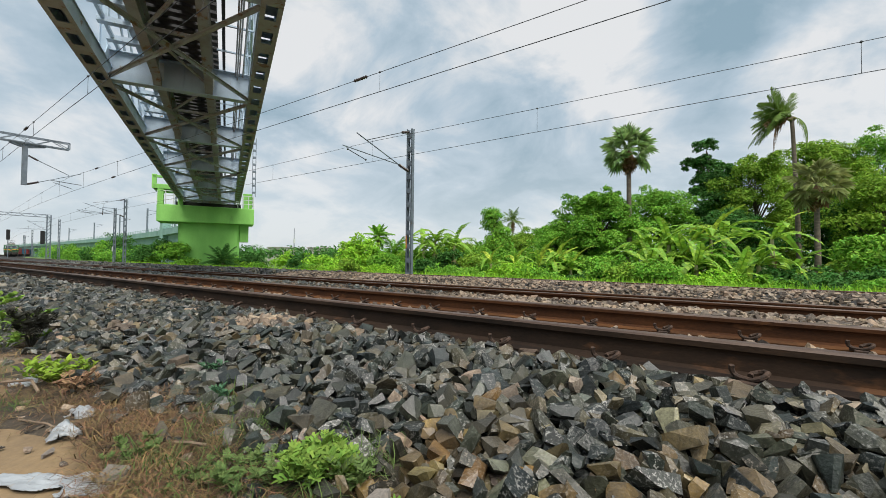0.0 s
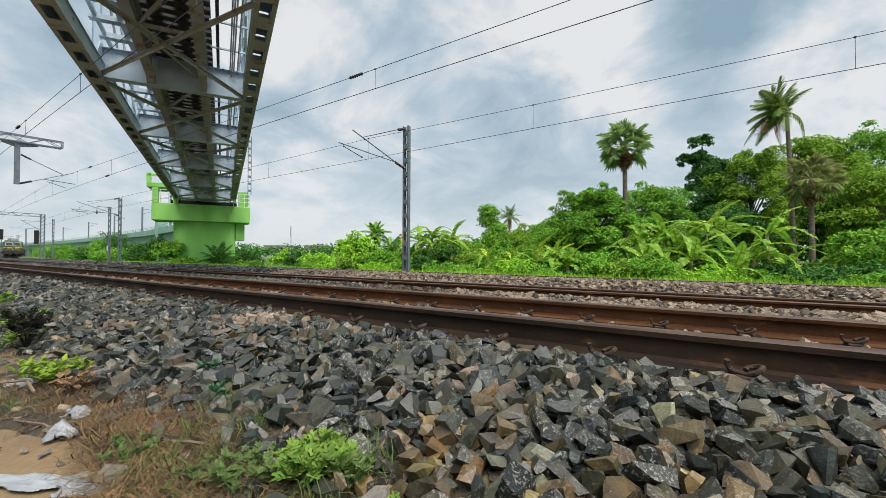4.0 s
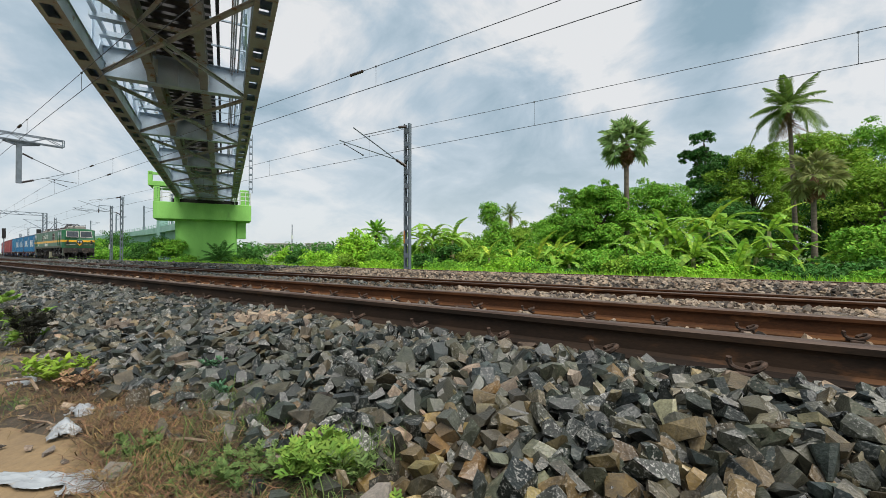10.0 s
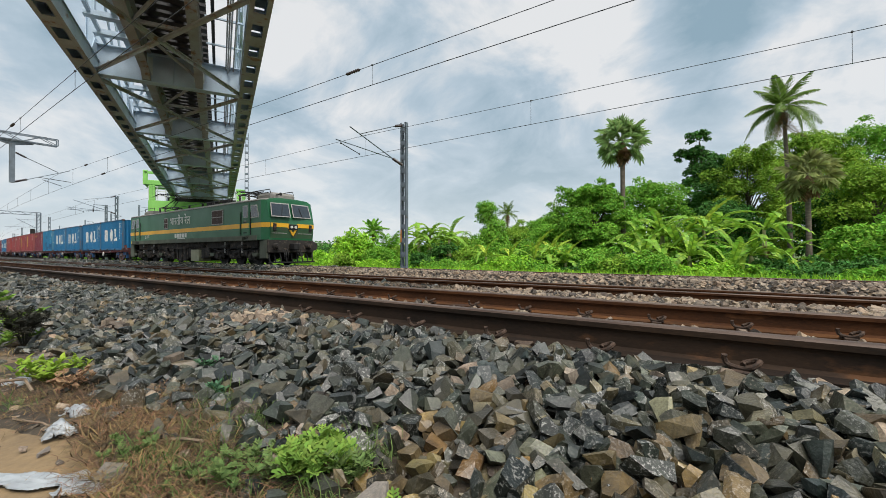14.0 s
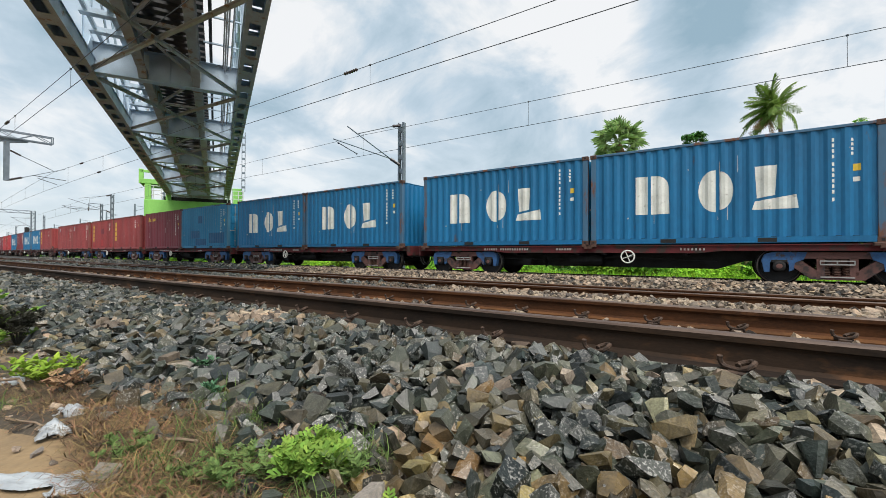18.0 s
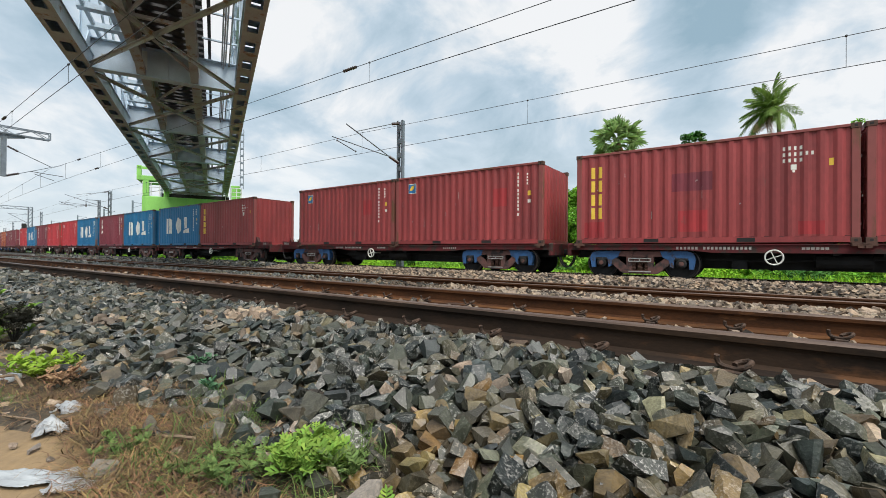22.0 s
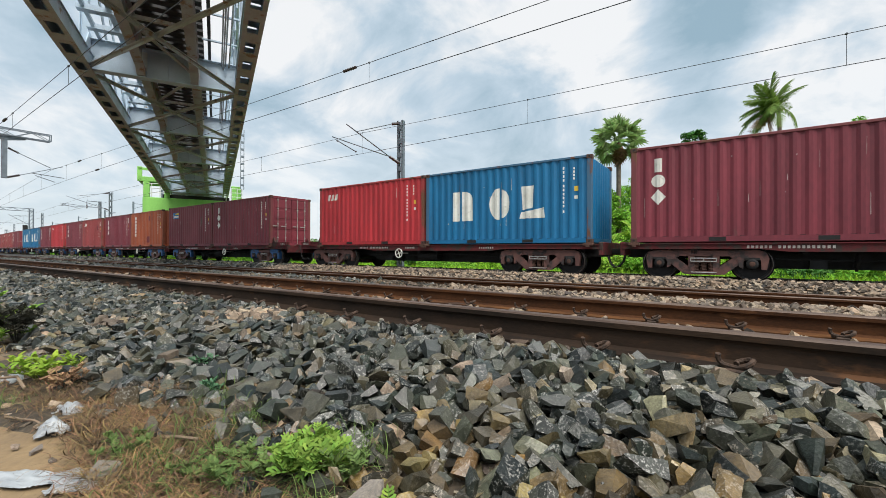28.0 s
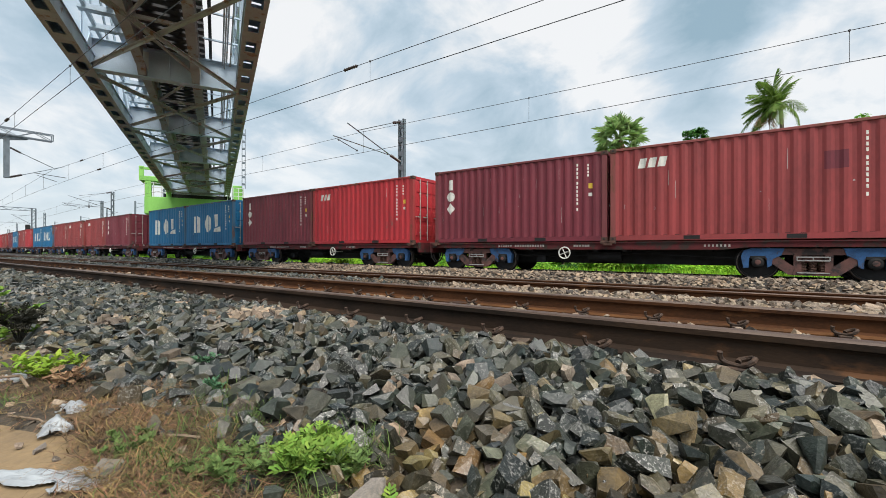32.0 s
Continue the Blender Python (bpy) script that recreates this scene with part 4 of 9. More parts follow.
def truss_beam(name, x, y0, y1, z0, z1, parent, half=0.22, pitch=0.9):
    b = bmesh.new()
    for z in (z0, z1):
        for dx in (-half, half):
            bar(b, (dx, y0, z), (dx, y1, z), 0.07, 0.07)
    n = int(abs(y1 - y0) / pitch)
    for k in range(n):
        ya, yb = y0 + (y1 - y0) * k / n, y0 + (y1 - y0) * (k + 1) / n
        for dx in (-half, half):
            bar(b, (dx, ya, z0 if k % 2 else z1), (dx, yb, z1 if k % 2 else z0), 0.04, 0.04)
        bar(b, (-half, ya, z0), (half, ya, z0), 0.04, 0.04)
    for y in (y0, y1):
        for dx in (-half, half):
            bar(b, (dx, y, z0), (dx, y, z1), 0.06, 0.06)
    return part(name, b, M_MAST, parent)


def make_gantry():
    """Boom over the near tracks with a drop post that carries the middle track's bracket."""
    g = thing("line_gantry", at=pose(-42, 0, 0), label="grey steel boom gantry with drop post and bracket", category="gantry")
    truss_beam("boom", 0, -1.6, 8.93, 8.42, 8.9, g)
    for dx in (-0.22, 0.22):
        for dy in (-0.2, 0.2):
            b = bmesh.new()
            bar(b, (dx, -1.8 + dy, -0.6), (dx, -1.8 + dy, 8.9), 0.08, 0.08)
            part("leg", b, M_MAST, g)
    b = bmesh.new()
    box(b, -0.14, 0.14, 6.38, 6.66, 5.38, 8.15, 0.01)
    part("drop_post", b, M_MAST, g)
    b = bmesh.new()
    prism(b, [(5.7, 8.42), (7.6, 8.42), (7.6, 8.28), (6.75, 8.1), (6.3, 8.1), (5.7, 8.28)], -0.12, 0.12, axis="x")
    part("post_head", b, M_MAST, g)
    for a, c, r in (((0, 6.66, 5.45), (0, 7.3, 5.7), 0.09), ((0, 6.7, 7.55), (0, 7.25, 7.27), 0.08)):
        b = bmesh.new()
        insulator(b, a, c, r)
        part("insulator", b, M_INS, g)
    b = bmesh.new()
    tube(b, [(0, 7.3, 5.7), (0, 9.65, 6.69)], 0.028)
    part("bracket_tube", b, M_MAST, g)
    b = bmesh.new()
    tube(b, [(0, 7.25, 7.27), (0, 8.99, 6.46)], 0.022)
    part("tie_rod", b, M_WIRE, g)
    b = bmesh.new()
    tube(b, [(0, 7.9, 5.95), (0, 9.73, 5.82)], 0.024)
    tube(b, [(0, 8.1, 5.8), (0, 9.2, 5.45)], 0.02)
    part("steady_arm", b, M_WIRE, g)
    return g


make_gantry()


def make_portal():
    p = thing("line_portal", at=pose(-110, 0, 0), label="steel lattice portal frame spanning all the tracks", category="gantry")
    truss_beam("portal_beam", 0, -1.5, 21.0, 7.65, 8.15, p)
    for y in (-1.5, 20.75):
        b = bmesh.new()
        for dx in (-0.25, 0.25):
            for dy in (-0.28, 0.28):
                bar(b, (dx, y + dy, -1.1), (dx, y + dy, 8.1), 0.1, 0.1)
        for k in range(12):
            z = -0.6 + k * 0.7
            for dx in (-0.25, 0.25):
                bar(b, (dx, y - 0.28, z), (dx, y + 0.28, z + 0.7), 0.05, 0.05)
        part("portal_leg", b, M_MAST, p)
    b = bmesh.new()
    tube(b, [(0, 20.4, 5.1), (0, 17.7, 6.85)], 0.04)
    tube(b, [(0, 20.4, 6.7), (0, 17.9, 6.75)], 0.03)
    tube(b, [(0, 20.4, 5.3), (0, 16.2, 5.3)], 0.03)
    part("bracket_tube", b, M_MAST, p)
    b = bmesh.new()
    box(b, -0.3, 0.3, 19.6, 20.2, 2.4, 5.0, 0.05)
    part("transformer_box", b, M_DARK, p)


make_portal()


def wire_run(d, contact, hangers, stag, label, clamps=(), first=50.0, pitch=7.3):
    """One track's wires: messenger, contact wire, droppers. hangers: (x, messenger height)."""
    w = thing("overhead_wire", label=label, category="wire", group="overhead wires")
    xs = [60 - 2.0 * k for k in range(150)]

    def mz(x):
        for (xa, za), (xb, zb) in zip(hangers, hangers[1:]):
            if xb <= x <= xa:
                f = (x - xa) / (xb - xa)
                sag = 0.0001 * (xa - xb) ** 2
                return za + (zb - za) * f - 4 * sag * f * (1 - f)
        return hangers[-1][1]

    def yy(x):
        return d + bend(x) + stag * math.cos(x * math.pi / 44)
    b = bmesh.new()
    tube(b, [(x, yy(x), mz(x)) for x in xs if x > -235], 0.0088, 5)
    part("messenger_wire", b, M_WIRE, w)
    b = bmesh.new()
    tube(b, [(x, yy(x), contact) for x in xs if x > -235], 0.0098, 5)
    part("contact_wire", b, M_WIRE, w)
    x = first
    while x > -120:
        b = bmesh.new()
        tube(b, [(x, yy(x), contact), (x, yy(x), mz(x))], 0.006, 4)
        bmesh.ops.create_icosphere(b, subdivisions=1, radius=0.035, matrix=Matrix.Translation((x, yy(x), mz(x))))
        part("dropper", b, M_WIRE, w)
        x -= pitch
    for x, low in clamps:
        b = bmesh.new()
        z = contact if low else mz(x)
        insulator(b, (x - 0.28, yy(x - 0.28), z), (x + 0.28, yy(x + 0.28), z), 0.05, 6)
        part("section_insulator", b, M_INS, w)
    return w


wire_run(T3, 4.86, [(74, 5.8), (30, 5.76), (-14, 5.82), (-58.4, 5.95), (-102, 6.0), (-150, 6.0), (-195, 6.0), (-240, 6.0)], 0.15, "pair of overhead wires above the train's track", [(-26.0, False)], 51.41, 8.18)
wire_run(T2, 5.12, [(66, 5.95), (12, 5.75), (-42, 6.3), (-110, 6.3), (-170, 6.2), (-240, 6.2)], 0.1, "pair of overhead wires above the middle track", [(-9.2, False), (-34.5, False), (-31, True)])
wire_run(3.6, 5.12, [(66, 6.1), (12, 6.0), (-42, 5.9), (-110, 6.2), (-170, 6.2), (-240, 6.2)], 0.06, "pair of overhead wires above the near track", [(-24.5, False)])
# lattice mast on the pier
lattice_mast(-50.6, 28.75, 8.3, 15.5, "slender lattice mast standing on the green pier", w=0.42, pitch=0.9, turn=60)
# signal far down the line
sg = thing("signal_post", at=pose(-135, 18.7, -0.9), label="railway signal post with dark head", category="signal")
part("signal_head", boxed(-0.2, 0.2, -0.3, 0.3, 4.6, 6.9, 0.03), M_DARK, sg)
part("post", boxed(-0.08, 0.08, -0.08, 0.08, 0.0, 4.6), M_MAST, sg)

# ---- the far viaduct, houses and tower ----
M_TEAL = mat("pale_teal_concrete", (0.26, 0.42, 0.36), (0.19, 0.33, 0.28), rough=0.8, scale=0.3, fine=4, bump=0.1, spots=(0.12, 0.26, 0.14), spot_scale=0.15)
M_HOUSE = mat("weathered_house_wall", (0.45, 0.43, 0.4), (0.34, 0.32, 0.3), rough=0.9, scale=0.6, fine=6, bump=0.1)


def make_viaduct():
    v = thing("viaduct", label="long pale teal railway viaduct curving into the distance", category="viaduct")
    pts = [(-74, 33.2, 5.4), (-100.6, 38.6, 5.5), (-130, 42.5, 5.6), (-165, 46.5, 5.8), (-210, 50.5, 5.9), (-262, 53.5, 6.0), (-320, 55.5, 6.1), (-390, 57.5, 6.1)]
    for a, b in zip(pts, pts[1:]):
        A, B = Vector(a), Vector(b)
        bm = bmesh.new()
        bar(bm, A - Vector((0, 0, 1.9)), B - Vector((0, 0, 1.9)), 4.4, 1.7)
        bar(bm, A - Vector((0, 0, 0.9)), B - Vector((0, 0, 0.9)), 6.2, 0.35)
        part("deck", bm, M_TEAL, v)
        L = (B - A).length
        d = (B - A).normalized()
        near = Vector((-d.y, d.x, 0))
        if near.y > 0:
            near = -near
        bm = bmesh.new()
        bar(bm, A + near * 3.0 - Vector((0, 0, 0.35)), B + near * 3.0 - Vector((0, 0, 0.35)), 0.2, 0.8)
        part("parapet", bm, M_TEAL, v)
        bm = bmesh.new()
        for z in (0.25, 0.55):
            bar(bm, A + near * 3.0 + Vector((0, 0, z)), B + near * 3.0 + Vector((0, 0, z)), 0.05, 0.05)
        n = int(L / 2.5)
        for k in range(n):
            p = A.lerp(B, k / n) + near * 3.0
            bar(bm, p, p + Vector((0, 0, 0.75)), 0.07, 0.07)
        part("railing", bm, M_TEAL, v)
        n = 0 if a[0] > -90 else max(1, int(L / 13))
        for k in range(n):
            p = A.lerp(B, (k + 0.5) / n)
            bm = bmesh.new()
            box(bm, p.x - 0.9, p.x + 0.9, p.y - 2.2, p.y + 2.2, -1.4, p.z - 2.6, 0.1)
            part("pier", bm, M_TEAL, v)
        n = max(1, int(L / 38))
        for k in range(n):
            p = A.lerp(B, (k + 0.3) / n) + near * 2.6
            bm = bmesh.new()
            bar(bm, p - Vector((0, 0, 0.5)), p + Vector((0, 0, 5.6)), 0.28, 0.28)
            bar(bm, p + Vector((0, 0, 5.2)), p + Vector((0, 0, 5.0)) - near * 2.4, 0.08, 0.08)
            bar(bm, p + Vector((0, 0, 4.0)), p + Vector((0, 0, 5.0)) - near * 2.4, 0.08, 0.08)
            part("line_pole", bm, M_MAST, v)
    part("stair_tower", boxed(-93.0, -91.6, 33.6, 35.2, -1.3, 6.9, 0.1), M_TEAL, v)
    return v


make_viaduct()


def house(x, y, w, d, h, label, seed):
    t = thing("house", at=pose(x, y, -1.3, 0, 0, seed * 13 % 40), label=label, category="house")
    part("wall", boxed(-w / 2, w / 2, -d / 2, d / 2, 0, h), M_HOUSE, t)
    part("roof", boxed(-w / 2 - 0.3, w / 2 + 0.3, -d / 2 - 0.3, d / 2 + 0.3, h, h + 0.35, 0.05), M_HOUSE, t)
    for k in range(3):
        xx = -w / 2 + w * (k + 0.5) / 3
        wn = part("window", boxed(xx - 0.5, xx + 0.5, -d / 2 - 0.05, -d / 2 + 0.05, h * 0.45, h * 0.75), M_DARK, t)
        part("sill", boxed(xx - 0.6, xx + 0.6, -d / 2 - 0.15, -d / 2 + 0.02, h * 0.42, h * 0.45), M_HOUSE, wn)


house(-160, 104, 9, 7, 5.6, "distant pale flat-roofed house among trees", 1)
house(-139, 108, 8, 7, 5.4, "distant grey flat-roofed house among trees", 2)
house(-150, 112, 6, 6, 4.2, "distant low house among trees", 3)
tw = thing("radio_mast", at=pose(-175, 120.4, -1.3), label="thin distant radio mast on the horizon", category="mast")
b = bmesh.new()
for q in range(3):
    a = q * 2.094
    bar(b, (0.4 * math.cos(a), 0.4 * math.sin(a), 0), (0.15 * math.cos(a), 0.15 * math.sin(a), 15.5), 0.12, 0.12)
for k in range(15):
    bar(b, (0.35, 0, k), (-0.2, 0.3, k + 1), 0.06, 0.06)
part("lattice", b, M_MAST, tw)
b = bmesh.new()
tube(b, [(0, 0, 8.5), (0, 0, 10.5)], 0.45, 8)
part("antenna", b, M_WHITE, tw)

# ---- the train ----
def paint(name, c1, c2=None, spots=(0.1, 0.062, 0.05), at=0.665, rough=0.55):
    c2 = tuple(v * 0.8 for v in c2)
    return mat(name, c1, c2, rough=rough, scale=1.1, fine=18, bump=0.04, spots=spots, spot_scale=2.2, spot_at=at, coords="Object", stretch=(1, 1, 0.3), shift=True)


P_BLUE = paint("blue_container_paint", (0.002, 0.145, 0.32), (0.0, 0.118, 0.27))
P_BLUE2 = paint("faded_blue_paint", (0.008, 0.195, 0.37), (0.004, 0.15, 0.3))
P_RED = paint("red_oxide_paint", (0.31, 0.045, 0.045), (0.23, 0.034, 0.035))
P_MAROON = paint("maroon_paint", (0.2, 0.027, 0.042), (0.15, 0.02, 0.033))
P_BRIGHT = paint("bright_red_paint", (0.48, 0.027, 0.036), (0.4, 0.023, 0.031))
P_REPAIR = paint("dark_red_repair_paint", (0.36, 0.026, 0.03), (0.28, 0.02, 0.025))
P_ORANGE = paint("orange_brown_paint", (0.38, 0.085, 0.03), (0.28, 0.06, 0.025))
M_UNDER = mat("wagon_red_oxide", (0.13, 0.024, 0.026), (0.068, 0.017, 0.018), sheen=0.25, rough=0.75, scale=2.5, fine=30, bump=0.15, spots=(0.05, 0.035, 0.03), spot_scale=2.5, spot_at=0.5)
M_BOGIE = mat("brown_bogie_casting", (0.15, 0.065, 0.052), (0.08, 0.042, 0.038), rough=0.8, scale=4, fine=40, bump=0.25, spots=(0.04, 0.03, 0.028), spot_scale=4, spot_at=0.52)
M_BOGIEBLUE = mat("blue_bogie_paint", (0.03, 0.12, 0.3), (0.025, 0.07, 0.17), rough=0.7, scale=5, fine=40, bump=0.2, spots=(0.06, 0.04, 0.035), spot_scale=4, spot_at=0.58)
M_DUSTY = mat("worn_grey_paint", (0.3, 0.26, 0.24), (0.14, 0.09, 0.085), rough=0.8, scale=9, fine=40, bump=0.1, spots=(0.11, 0.025, 0.026), spot_scale=7, spot_at=0.52)
M_WHEEL = mat("wheel_steel", (0.018, 0.016, 0.016), (0.011, 0.01, 0.01), rough=0.65, metal=0.4, scale=6, fine=50, bump=0.1)
M_TREAD = mat("wheel_tread", (0.2, 0.18, 0.17), (0.1, 0.08, 0.07), rough=0.4, metal=0.8, scale=8, fine=50, bump=0.05)
M_MARK = mat("white_marking", (0.7, 0.7, 0.65), (0.55, 0.55, 0.5), rough=0.6, scale=3, fine=30, bump=0.02, spots=(0.4, 0.38, 0.34), spot_scale=6, spot_at=0.6)
M_FADED = mat("faded_white_marking", (0.5, 0.47, 0.44), (0.3, 0.25, 0.23), rough=0.7, scale=3, fine=30, bump=0.02)
M_YMARK = mat("yellow_marking", (0.75, 0.5, 0.05), (0.6, 0.4, 0.04), rough=0.6, scale=3, fine=30, bump=0.02)
M_BMARK = mat("blue_marking", (0.02, 0.16, 0.36), (0.02, 0.12, 0.3), rough=0.6, scale=3, fine=30, bump=0.02)
M_PATCH = mat("dark_blue_patch", (0.0, 0.085, 0.2), (0.0, 0.07, 0.17), rough=0.5, scale=3, fine=30, bump=0.02)
M_RUST = mat("rust", (0.1, 0.045, 0.03), (0.055, 0.03, 0.022), rough=0.85, scale=8, fine=60, bump=0.3)
M_BLACK = mat("black_rubber", (0.02, 0.02, 0.02), (0.012, 0.012, 0.012), rough=0.7, scale=10, fine=60, bump=0.1)
M_SILVER = mat("silver_paint", (0.45, 0.44, 0.42), (0.3, 0.28, 0.26), rough=0.55, metal=0.3, scale=8, fine=60, bump=0.1)
CL, CW, CH = 6.058, 2.438, 2.591


WORN = {}


def worn(pm):
    """The same paint where it is rubbed and rusting: dulled, with larger rust spots."""
    if pm.name not in WORN:
        c = {"blue_container_paint": (0.05, 0.13, 0.22), "faded_blue_paint": (0.06, 0.19, 0.29), "red_oxide_paint": (0.24, 0.06, 0.055), "maroon_paint": (0.17, 0.04, 0.045),
             "bright_red_paint": (0.33, 0.04, 0.04), "orange_brown_paint": (0.3, 0.085, 0.045)}[pm.name]
        WORN[pm.name] = paint("worn_" + pm.name, c, c, spots=(0.13, 0.055, 0.03), at=0.53, rough=0.7)
    return WORN[pm.name]


def corrugated(bm, x0, x1, z0, z1, y, depth, out, pitch=0.275):
    """A wall of pressed waves from x0 to x1; out is the side it faces (-1 or 1)."""
    n = max(1, round((x1 - x0) / pitch))
    p = (x1 - x0) / n
    pts = [(x0, y)]
    for i in range(n):
        a = x0 + i * p
        pts += [(a + 0.26 * p, y), (a + 0.5 * p, y - out * depth), (a + 0.76 * p, y - out * depth), (a + p, y)]
    lo = [bm.verts.new((a, b, z0)) for a, b in pts]
    hi = [bm.verts.new((a, b, z1)) for a, b in pts]
    for k in range(len(pts) - 1):
        q = (lo[k], lo[k + 1], hi[k + 1], hi[k])
        bm.faces.new(q if out < 0 else q[::-1])


def corr_end(bm, y0, y1, z0, z1, x, depth, out):
    n = 8
    p = (y1 - y0) / n
    pts = [(y0, x)]
    for i in range(n):
        a = y0 + i * p
        pts += [(a + 0.26 * p, x), (a + 0.5 * p, x - out * depth), (a + 0.76 * p, x - out * depth), (a + p, x)]
    lo = [bm.verts.new((b, a, z0)) for a, b in pts]
    hi = [bm.verts.new((b, a, z1)) for a, b in pts]
    for k in range(len(pts) - 1):
        q = (lo[k], lo[k + 1], hi[k + 1], hi[k])
        bm.faces.new(q if out > 0 else q[::-1])


def make_container(name, pm, door, label):
    """Local x forward, y away, base at z = 0, middle at the origin; the doors at the front or rear end."""
    c = thing(name, label=label, category="shipping container", group="containers on the train")
    hx, hy = CL / 2, CW / 2
    for s in (-1, 1):
        b = bmesh.new()
        corrugated(b, -hx + 0.1, hx - 0.1, 0.14, CH - 0.07, s * (hy - 0.012), 0.036, s)
        part("side_wall", b, pm, c)
        part("bottom_rail", boxed(-hx + 0.17, hx - 0.17, s * hy - 0.03 if s > 0 else -hy, hy if s > 0 else -hy + 0.03, 0.015, 0.15), pm, c)
        part("top_rail", boxed(-hx + 0.1, hx - 0.1, s * hy - 0.06 if s > 0 else -hy, hy if s > 0 else -hy + 0.06, CH - 0.08, CH - 0.012, 0.008), worn(pm), c)
    b = bmesh.new()
    corr_end(b, -hy + 0.1, hy - 0.1, 0.14, CH - 0.1, -door * (hx - 0.02), 0.045, -door)
    part("end_wall", b, pm, c)
    part("end_sill", boxed(-door * hx - 0.06 if -door > 0 else -hx, hx if -door > 0 else -hx + 0.06, -hy + 0.1, hy - 0.1, 0.02, 0.15), pm, c)
    b = bmesh.new()
    for i in range(14):
        x0 = -hx + 0.12 + i * (CL - 0.24) / 14
        box(b, x0, x0 + (CL - 0.24) / 28, -hy + 0.06, hy - 0.06, CH - 0.05, CH - 0.028)
    box(b, -hx + 0.1, hx - 0.1, -hy + 0.05, hy - 0.05, CH - 0.07, CH - 0.045)
    part("roof", b, pm, c)
    part("floor_frame", boxed(-hx + 0.1, hx - 0.1, -hy + 0.04, hy - 0.04, 0.05, 0.16), M_DARK, c)
    for sx in (-1, 1):
        for sy in (-1, 1):
            b = bmesh.new()
            x, y = sx * (hx - 0.085), sy * (hy - 0.075)
            box(b, x - 0.07, x + 0.07, y - 0.07, y + 0.07, 0.115, CH - 0.115, 0.008)
            part("corner_post", b, worn(pm), c)
            for z0 in (0.0, CH - 0.118):
                b = bmesh.new()
                box(b, x - 0.089, x + 0.089, y - 0.079, y + 0.079, z0, z0 + 0.118, 0.006)
                box(b, x - 0.03, x + 0.03, y + sy * 0.07 - 0.011, y + sy * 0.07 + 0.011, z0 + 0.03, z0 + 0.09, 0.004, mi=1)
                part("corner_casting", b, [M_RUST, M_DARK], c)
    # fork pockets
    for x in (-1.03, 1.03):
        part("fork_pocket", boxed(x - 0.18, x + 0.18, -hy - 0.004, -hy + 0.2, 0.03, 0.13), M_DARK, c)
    # doors
    xd = door * (hx - 0.04)
    for s in (-1, 1):
        d = bmesh.new()
        y0, y1 = sorted((s * 0.015, s * (hy - 0.13)))
        box(d, xd - 0.02, xd + 0.02, y0, y1, 0.16, CH - 0.13)
        for k in range(4):
            z0 = 0.3 + k * 0.56
            a, b2 = sorted((xd + door * 0.018, xd + door * 0.04))
            box(d, a, b2, y0 + 0.07, y1 - 0.07, z0, z0 + 0.42, 0.012)
        dr = part("door", d, pm, c)
        for k in (0.28, 0.78):
            t = bmesh.new()
            yy = s * (0.1 + (hy - 0.3) * k)
            tube(t, [(xd + door * 0.065, yy, 0.12), (xd + door * 0.065, yy, CH - 0.1)], 0.018, 6)
            for z in (0.4, 1.1, 1.9, 2.35):
                box(t, xd + door * 0.05 - 0.02, xd + door * 0.05 + 0.02, yy - 0.04, yy + 0.04, z, z + 0.05)
            box(t, xd + door * 0.075 - 0.01, xd + door * 0.075 + 0.01, yy - 0.3, yy + 0.02, 1.0, 1.04)
            part("locking_bar", t, M_SILVER, dr)
    part("door_header", boxed(min(xd, door * hx), max(xd, door * hx), -hy + 0.1, hy - 0.1, CH - 0.13, CH - 0.012), pm, c)
    part("door_sill", boxed(min(xd, door * hx), max(xd, door * hx), -hy + 0.1, hy - 0.1, 0.02, 0.15), pm, c)
    return c


def wave_y(x):
    """How far the near wall lies back from its outer face at x."""
    n = round((CL - 0.2) / 0.275)
    f = ((x + CL / 2 - 0.1) / ((CL - 0.2) / n)) % 1.0
    if f < 0.26:
        return 0.0
    if f < 0.5:
        return 0.036 * (f - 0.26) / 0.24
    if f < 0.76:
        return 0.036
    return 0.036 * (1 - f) / 0.24


WAVE = sorted(-CL / 2 + 0.1 + (i + f) * (CL - 0.2) / round((CL - 0.2) / 0.275) for i in range(21) for f in (0.0, 0.26, 0.5, 0.76))


def paint_on(b, pts, y=0.0):
    """A painted shape that follows the waves of the wall; pts of (x, z)."""
    t = bmesh.new()
    t.faces.new([t.verts.new((x, 0, z)) for x, z in pts])
    lo, hi = min(p[0] for p in pts), max(p[0] for p in pts)
    for x in WAVE:
        if lo + 1e-4 < x < hi - 1e-4:
            bmesh.ops.bisect_plane(t, geom=t.verts[:] + t.edges[:] + t.faces[:], plane_co=(x, 0, 0), plane_no=(1, 0, 0))
    new_v = {}
    for v in t.verts:
        new_v[v] = b.verts.new((v.co.x, -CW / 2 + 0.012 + wave_y(v.co.x) - 0.003 + y, v.co.z))
    for f in t.faces:
        q = [new_v[v] for v in f.verts]
        b.faces.new(q if f.normal.y < 0 else q[::-1])
    t.free()


